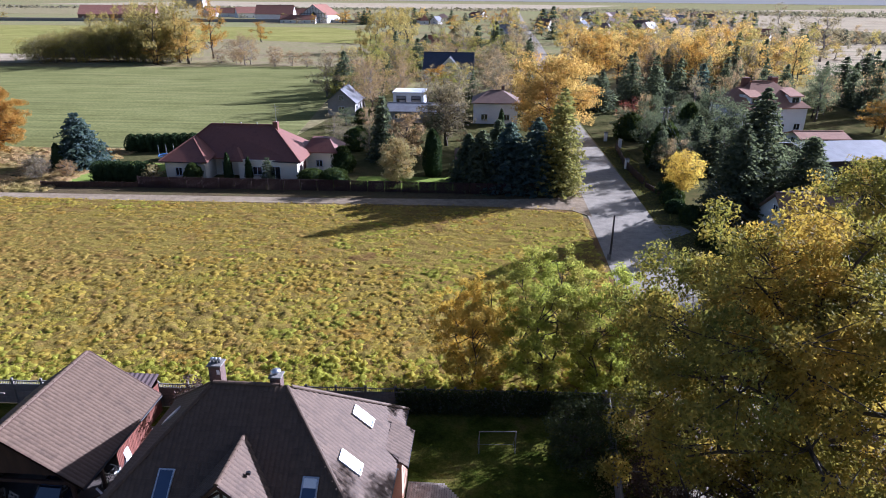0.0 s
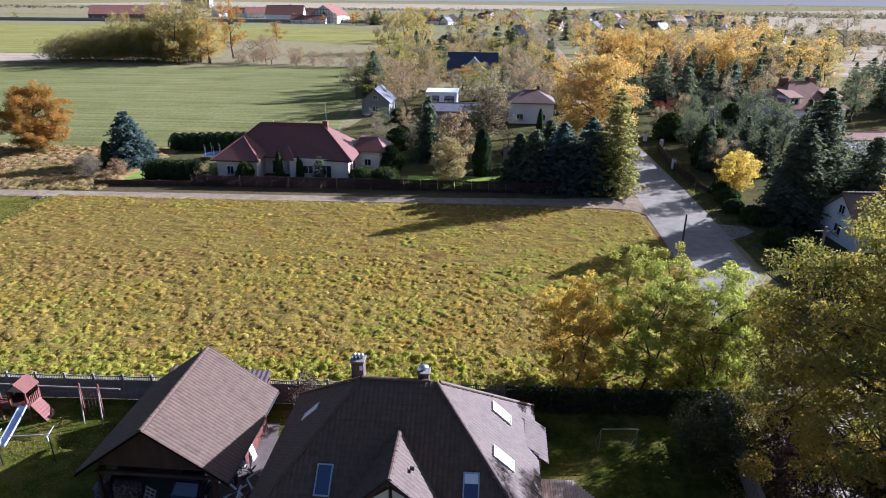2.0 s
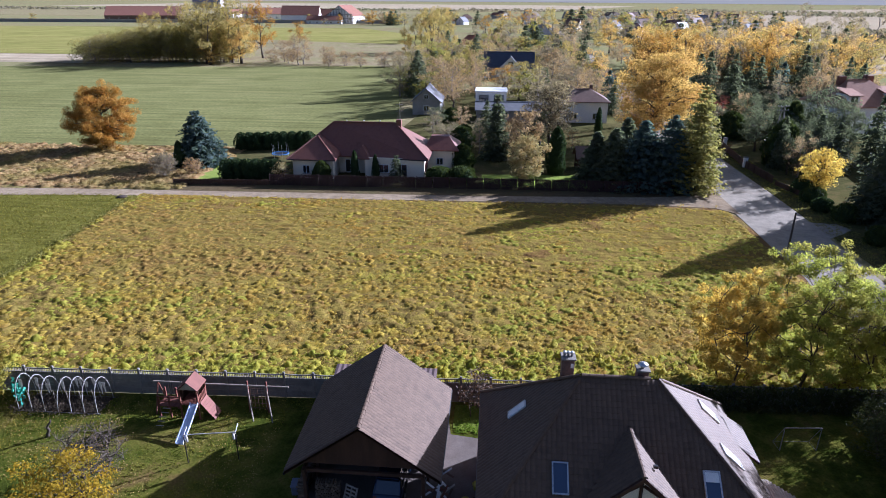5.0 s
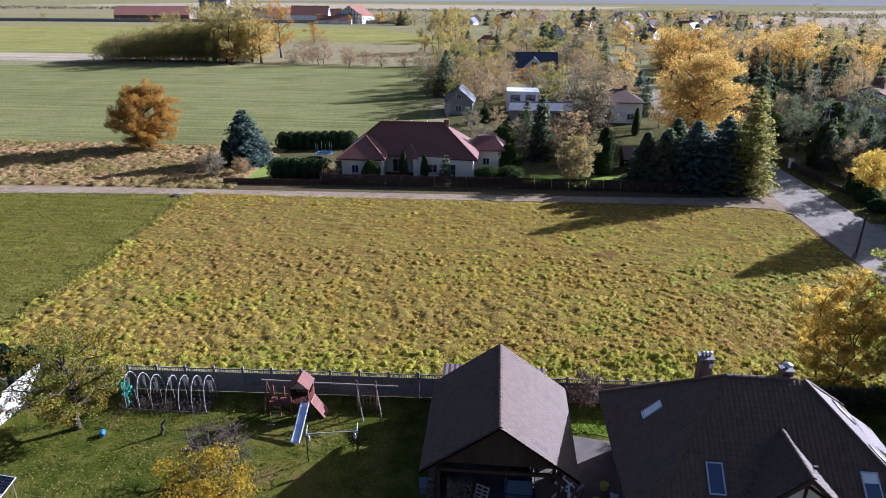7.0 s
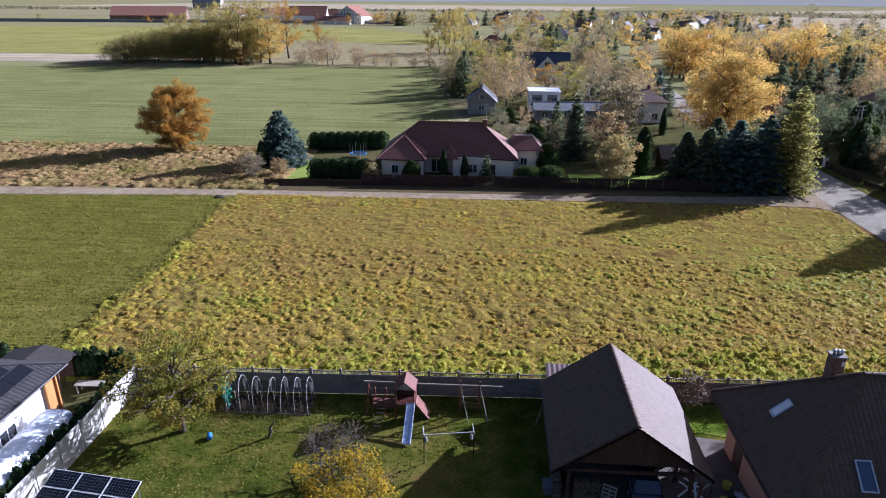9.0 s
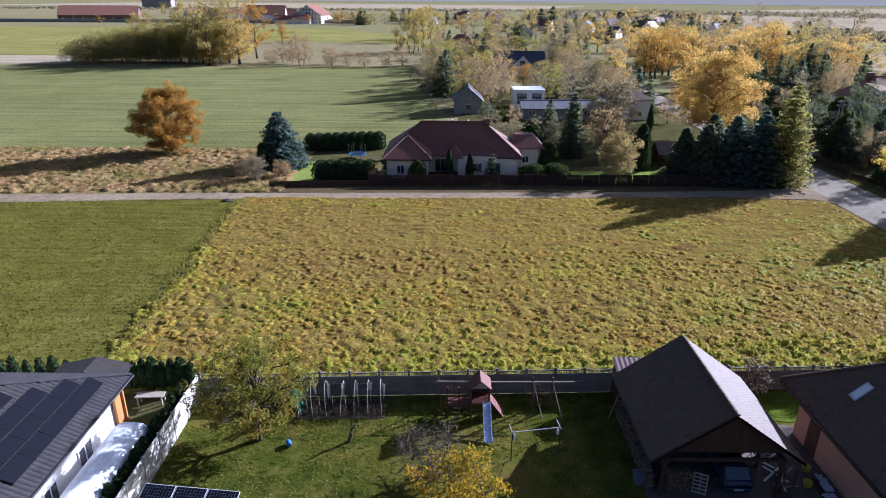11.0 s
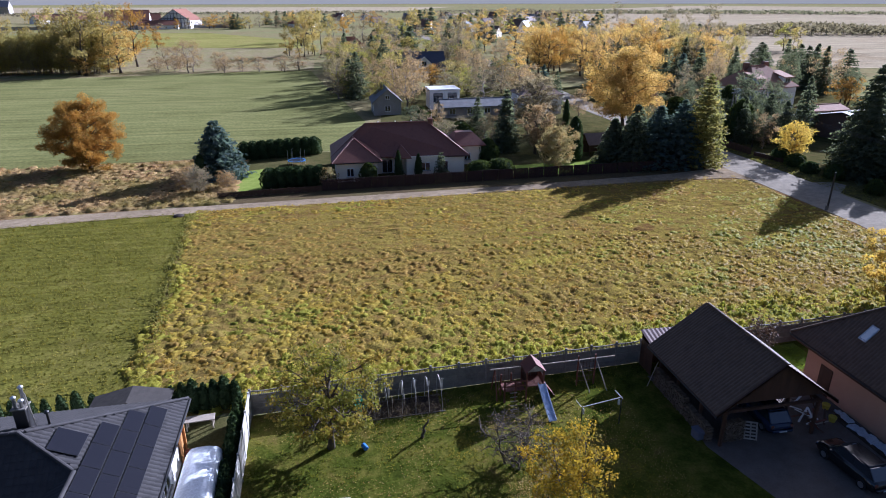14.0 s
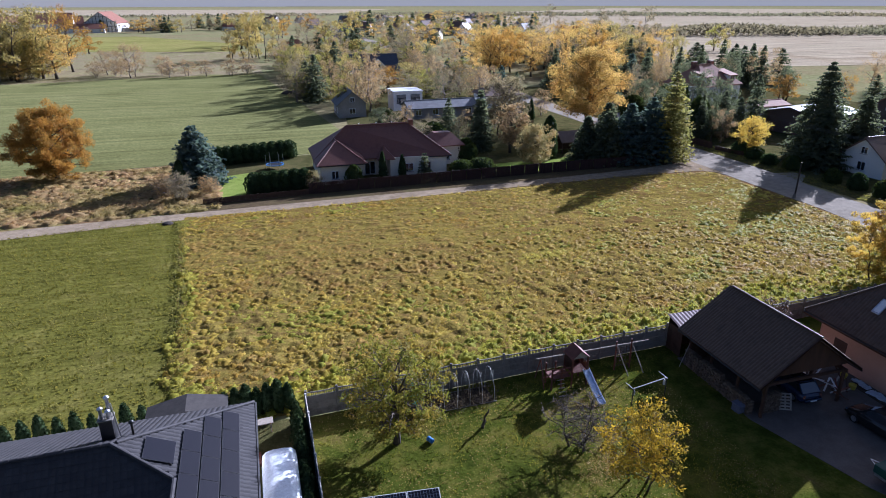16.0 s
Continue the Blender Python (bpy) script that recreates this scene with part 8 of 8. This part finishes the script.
sheetp = thing("white_sheet", "narrow white board leaning on the carport side", "sheet", at(-19.1, 31.2))
part("board", Geo().slab([(0, 0, 0.05), (0.05, 0.5, 0.05), (-0.2, 0.5, 1.1), (-0.25, 0, 1.1)], (0.03, 0, 0.01)), M_FRAME, sheetp)
bed = thing("flower_bed", "dark flower bed with pale fleece and yellow tubs", "flower bed", at(-16.2, 24.6))
part("soil", Geo().box(-0.55, 0.45, -4.6, 3.6, 0, 0.16, 0.05), M_MULCH, bed)
fold = np.random.default_rng(12)
for y0, y1, x0, x1 in ((-2.0, 0.5, -0.3, 0.42), (0.35, 2.4, -0.42, 0.3), (2.5, 3.9, -0.2, 0.4)):
    nu, nv = 9, 26
    u, w = np.meshgrid(np.linspace(0, 1, nu), np.linspace(0, 1, nv), indexing="ij")
    rim = (u > 0) & (u < 1) & (w > 0) & (w < 1)
    ragged = np.array([[clumpy(a * 2, b * 5, 1.0, y0) for b in w[0]] for a in u[:, 0]])
    z = np.where(rim, 0.2 + 0.16 * np.abs(ragged) + 0.05 * fold.uniform(0, 1, u.shape), 0.15)
    g = Geo()
    g.add(np.stack([x0 + (x1 - x0) * u + 0.28 * ragged * (1 - rim * 0.6), y0 + (y1 - y0) * w + fold.normal(size=u.shape) * 0.02, z], 2).reshape(-1, 3).tolist(),
          [(a * nv + b, (a + 1) * nv + b, (a + 1) * nv + b + 1, a * nv + b + 1) for a in range(nu - 1) for b in range(nv - 1)])
    part("fleece", g, M_SNOWCLOTH, bed, "white frost fleece")
for x, y in ((-0.35, 4.3), (-0.95, 3.0), (-0.5, -3.6)):
    part("tub", Geo().lathe(x, y, [(0.2, 0.1), (0.27, 0.45), (0.25, 0.47), (0.2, 0.4)], 12), M_YELLOW, bed, "yellow plastic tub")

# covered trailer on the drive
t = thing("box_trailer", "small trailer under a dark green tarpaulin on the drive", "trailer", at(-22.95, 18.5, 0.04))
part("body", Geo().box(-1.05, 1.05, -1.5, 1.5, 0.45, 0.85, 0.03), M_STEEL, t)
g = Geo()
g.slab([(-1.1, -1.55, 1.18), (1.1, -1.55, 1.18), (1.1, 1.55, 1.18), (-1.1, 1.55, 1.18)], 0.5)
g.add([(-1.1, -1.55, 1.18), (1.1, -1.55, 1.18), (1.1, 1.55, 1.18), (-1.1, 1.55, 1.18), (0, -1.5, 1.36), (0, 1.5, 1.36)], [(0, 4, 5, 3), (1, 2, 5, 4), (0, 1, 4), (2, 3, 5)])
part("tarpaulin", g, M_GREENTARP, t, "dark green tarpaulin")
part("drawbar", Geo().tube([(-0.5, 1.5, 0.5), (0, 2.5, 0.5), (0.5, 1.5, 0.5)], 0.035, 6), M_STEEL, t)
for x in (-1.12, 1.12):
    part("wheel", Geo().lathe(0, 0, [(0.18, -0.08), (0.28, -0.08), (0.3, 0), (0.28, 0.08), (0.18, 0.08)], 14), M_RUBBER, t, m=Matrix.Translation((x, 0.1, 0.3)) @ Matrix.Rotation(radians(90), 4, "Y"))
plank = thing("plank", "weathered plank leaning on the carport corner", "plank", at(-27.2, 33.8))
part("board", Geo().slab([(0, 0, 0.05), (0.12, 0.1, 0.05), (0.55, -0.15, 2.1), (0.43, -0.25, 2.1)], (0.02, -0.03, 0)), M_PALEWOOD, plank)

# rows of small thujas round the neighbour's yard
first = None
for i in range(9):
    x, y, s = -73.4 + i * 1.0, 38.0 - 0.03 * i, 0.8 + 0.25 * ((i * 7) % 5) / 5
    if first is None:
        first = plant("small_thuja", column(301, 2.0, 0.95, 420, 0.2, 1.7, 0.85), N_THUJA, N_THUJA, "small conical thuja in a boundary row", "bush", at(x, y, i, s), "boundary thujas", wood_name="core")
    else:
        copy_thing(first, Matrix()).matrix_basis = at(x, y, i * 1.3, s)
for i in range(20):
    copy_thing(first, Matrix()).matrix_basis = at(-55.75 + 0.06 * (i % 3), 34.9 - i * 0.68, i * 1.7, 1.0 + 0.15 * (i % 4) / 3)
for i in range(7):
    copy_thing(first, Matrix()).matrix_basis = at(-60.2 + i * 0.68, 37.0, i * 2.1, 1.05 + 0.1 * (i % 3))

# dark garden arbour behind the charcoal house
ar = thing("arbour", "low garden arbour with dark felt roof", "arbour", at(-62.35, 35.75))
for q in (-1, 1):
    part("roof", Geo().slab([(q * 2.45, -1.0, 2.1), (q * 2.45, 1.0, 2.1), (0, 1.0, 2.65), (0, -1.0, 2.65)], 0.1), M_POLE, ar)
    for y in (-0.8, 0.8):
        part("post", Geo().box(q * 2.0 - 0.06, q * 2.0 + 0.06, y - 0.06, y + 0.06, 0, 2.1, 0.01), M_DARKWOOD, ar)
part("back_wall", Geo().box(-2.0, 2.0, 0.8, 0.86, 0.05, 2.05), M_DARKWOOD, ar)
tb = thing("garden_table", "pale wooden table in the shaded yard", "table", at(-58.2, 35.0, 0.05))
part("tabletop", Geo().box(-0.95, 0.95, -0.35, 0.35, 0.72, 0.78, 0.01), M_PALEWOOD, tb)
for x in (-0.8, 0.8):
    for y in (-0.25, 0.25):
        part("leg", Geo().box(x - 0.04, x + 0.04, y - 0.04, y + 0.04, 0, 0.72), M_PALEWOOD, tb)
ch = thing("log_pile", "orange split logs against the house wall", "firewood", at(-58.35, 31.6))
for i in range(12):
    part("log", Geo().tube([(-0.25, 0, 0), (0.25, 0, 0)], 0.09, 7), M_REDWOOD, ch, m=Matrix.Translation((0, (i % 4) * 0.2, 0.1 + (i // 4) * 0.18)))

# hedges of the bungalow garden
for i in range(9):
    plant("thuja_hedge", column(320 + i, 3.2, 2.7, 700, 0.34, 4.0, 0.9), N_THUJA, N_THUJA, "dense clipped thuja in a tall hedge", "hedge", at(-62.5 + i * 1.5, 112.2 + i * 0.32), "back hedge", wood_name="core")
for i in range(6):
    plant("thuja_hedge", column(340 + i, 3.1, 2.9, 800, 0.34, 4.5, 0.9), N_THUJA, N_THUJA, "dense clipped thuja in a front hedge", "hedge", at(-57.0 + i * 1.45, 92.6 + i * 0.12), "front hedge", wood_name="core")
plant("white_bush", broadleaf(350, 3.0, 3.2, 1300, 0.22, 0.03, 16, 6, 0.13, 3, 0.06), L_PALE, M_BARKPALE, "pale flowering bush at the end of the hedge", "bush", at(-48.6, 92.4))
plant("dry_bush", broadleaf(351, 2.6, 5.0, 1300, 0.22, 0.0, 24, 8, 0.11, 4, 0.06), L_BROWN, M_BARKPALE, "low brown dry bush by the track", "bush", at(-69.5, 95.0))
plant("cone_thuja", column(352, 4.4, 2.2, 900, 0.3, 1.6, 0.85), N_THUJA, N_THUJA, "slim conical thuja beside the blue spruce", "bush", at(-67.6, 98.5), wood_name="core")
tram = thing("trampoline", "round garden trampoline with safety poles", "trampoline", at(-53.5, 107.0))
part("mat", Geo().lathe(0, 0, [(1.3, 0.74), (1.3, 0.79), (0.02, 0.78)], 24), M_BLACK, tram)
part("rim", Geo().lathe(0, 0, [(1.3, 0.76), (1.3, 0.82), (1.5, 0.82), (1.5, 0.74)], 24), M_BLUEPLASTIC, tram, "blue padded rim")
for i in range(6):
    a = i * math.pi / 3
    part("leg", Geo().tube([(1.42 * math.cos(a), 1.42 * math.sin(a), 0), (1.42 * math.cos(a), 1.42 * math.sin(a), 2.5)], 0.03, 6), M_STEEL, tram)

# road furniture
pole = thing("road_post", "dark leaning utility post at the road edge", "post", at(16.2, 67.4))
part("shaft", Geo().tube([(0, 0, 0), (0.02, 0, 2.6), (0.0, 0, 5.2)], [0.13, 0.11, 0.09], 8), M_POLE, pole)
part("stub", Geo().box(-0.3, 0.1, -0.12, 0.12, 0, 0.7, 0.03), M_CONCRETE, pole)
tower = thing("power_pole", "A-shaped concrete power pole with crossarms", "power pole", at(33.0, 114.5, 0.3))
for s in (-1, 1):
    part("leg", Geo().tube([(s * 1.1, 0, 0), (s * 0.25, 0, 9.4)], [0.16, 0.11], 6), M_CONCRETE, tower)
for z in (2.5, 5.0, 7.2):
    part("tie", Geo().tube([(-1.1 + z * 0.09, 0, z), (1.1 - z * 0.09, 0, z)], 0.06, 6), M_CONCRETE, tower)
for z in (8.6, 9.3):
    part("crossarm", Geo().box(-1.1, 1.1, -0.06, 0.06, z, z + 0.12, 0.01), M_CONCRETE, tower)
    for x in (-1, -0.45, 0.45, 1):
        part("insulator", Geo().lathe(x, 0, [(0.03, z + 0.12), (0.06, z + 0.16), (0.04, z + 0.28)], 8), M_FRAME, tower)
tower2 = thing("power_pole", "round concrete power pole beside the road", "power pole", at(25.0, 56.5))
part("shaft", Geo().tube([(0, 0, 0), (0, 0, 8.0)], [0.17, 0.11], 8), M_CONCRETE, tower2)
part("crossarm", Geo().box(-0.9, 0.9, -0.06, 0.06, 7.5, 7.62, 0.01), M_CONCRETE, tower2)
for i, x in enumerate((-1, -0.45, 0.45, 1)):
    pts = [(33.0 + x * 0.95 + (24.6 + x * 0.8 - 33.0 - x * 0.95) * k / 10, 114.5 + 0.3 * x + (52.0 - 114.5 - 0.3 * x) * k / 10, 8.9 + (8.45 - 8.9) * k / 10 - 1.1 * math.sin(math.pi * k / 10)) for k in range(11)]
    solid("power_line", Geo().tube(pts, 0.011, 4), M_BLACK, "thin overhead power line between the poles", "cable", "power lines")
for x, y in ((26.2, 131.0), (27.8, 124.5), (26.0, 108.5)):
    gp = thing("gate_post", "white plastered gate post by the road", "gate post", at(x, y), "gate posts")
    part("pillar", Geo().box(-0.3, 0.3, -0.3, 0.3, 0, 1.7, 0.02), M_WHITE, gp)
    part("cap", Geo().box(-0.36, 0.36, -0.36, 0.36, 1.7, 1.8, 0.02), M_CONCRETE, gp)
slat_fence("roadside_fence", [(27.0, 124.0), (25.9, 109), (26.6, 98)], 1.3, M_DARKWOOD, "dark slat fence along the far side of the road")
slat_fence("garden_rail", [(26.7, 97.4), (28.0, 92.0), (30.3, 91.3)], 0.8, M_DARKWOOD, "low dark fence round the yellow tree")
rng = random.Random(9)
for i in range(9):
    y = 60 + i * 4.2
    if 75 < y < 80.5:
        continue
    plant("hedge_bush", column(360 + i, rng.uniform(1.6, 2.6), rng.uniform(2.6, 3.6), 800, 0.32, 3.0, 0.9), N_HEDGE if i % 2 else N_THUJA, N_THUJA, "dark untrimmed hedge bush across the road", "hedge", at(28.4 + rng.uniform(-0.6, 0.8), y), "roadside hedge", wood_name="core")
grow("pine", 31.0, 104.0, 6.5, 5.0)
sk = thing("stone_pile", "heap of field stones and branches at the field corner", "heap", at(-44.0, 203))
part("stones", Geo().lathe(0, 0, [(3.0, 0), (2.4, 0.5), (1.2, 1.0), (0.1, 1.2)], 9), M_MULCH, sk)
mh = thing("soil_heap", "small heap of soil and weeds at the plot corner", "heap", at(-68.0, 81.5))
part("soil", Geo().lathe(0, 0, [(0.8, 0), (0.6, 0.2), (0.3, 0.3), (0.05, 0.33)], 9), M_MULCH, mh)


# bicycle leaning in the open side of the carport
def bicycle(x, y, turn):
    b = thing("bicycle", "dark bicycle leaning in the open side of the carport", "bicycle", at(x, y, turn) @ Matrix.Rotation(radians(8), 4, "X"))
    ring = [(0.33 * math.cos(a * math.pi / 12), 0.33 * math.sin(a * math.pi / 12)) for a in range(25)]
    for wx in (-0.52, 0.52):
        w = part("wheel", Geo().tube([(wx + p, 0, 0.35 + q) for p, q in ring], 0.02, 6), M_RUBBER, b)
        for k in range(6):
            a = k * math.pi / 6
            part("spoke", Geo().tube([(wx - 0.32 * math.cos(a), 0, 0.35 - 0.32 * math.sin(a)), (wx + 0.32 * math.cos(a), 0, 0.35 + 0.32 * math.sin(a))], 0.004, 4), M_STEEL, w)
    g = Geo()
    for pts in ([(-0.52, 0, 0.35), (-0.05, 0, 0.32), (0.34, 0, 0.8), (-0.16, 0, 0.82), (-0.05, 0, 0.32)], [(-0.52, 0, 0.35), (-0.16, 0, 0.82)], [(0.52, 0, 0.35), (0.33, 0, 0.95)]):
        g.tube(pts, 0.018, 6)
    part("frame", g, M_BLACK, b)
    part("handlebar", Geo().tube([(0.28, -0.28, 1.0), (0.33, 0, 0.96), (0.28, 0.28, 1.0)], 0.015, 6), M_STEEL, b)
    part("saddle", Geo().box(-0.3, -0.05, -0.06, 0.06, 0.9, 0.95, 0.02), M_BLACK, b)
    part("seat_post", Geo().tube([(-0.16, 0, 0.8), (-0.18, 0, 0.9)], 0.014, 6), M_STEEL, b)
    return b


bicycle(-19.45, 29.85, radians(80))
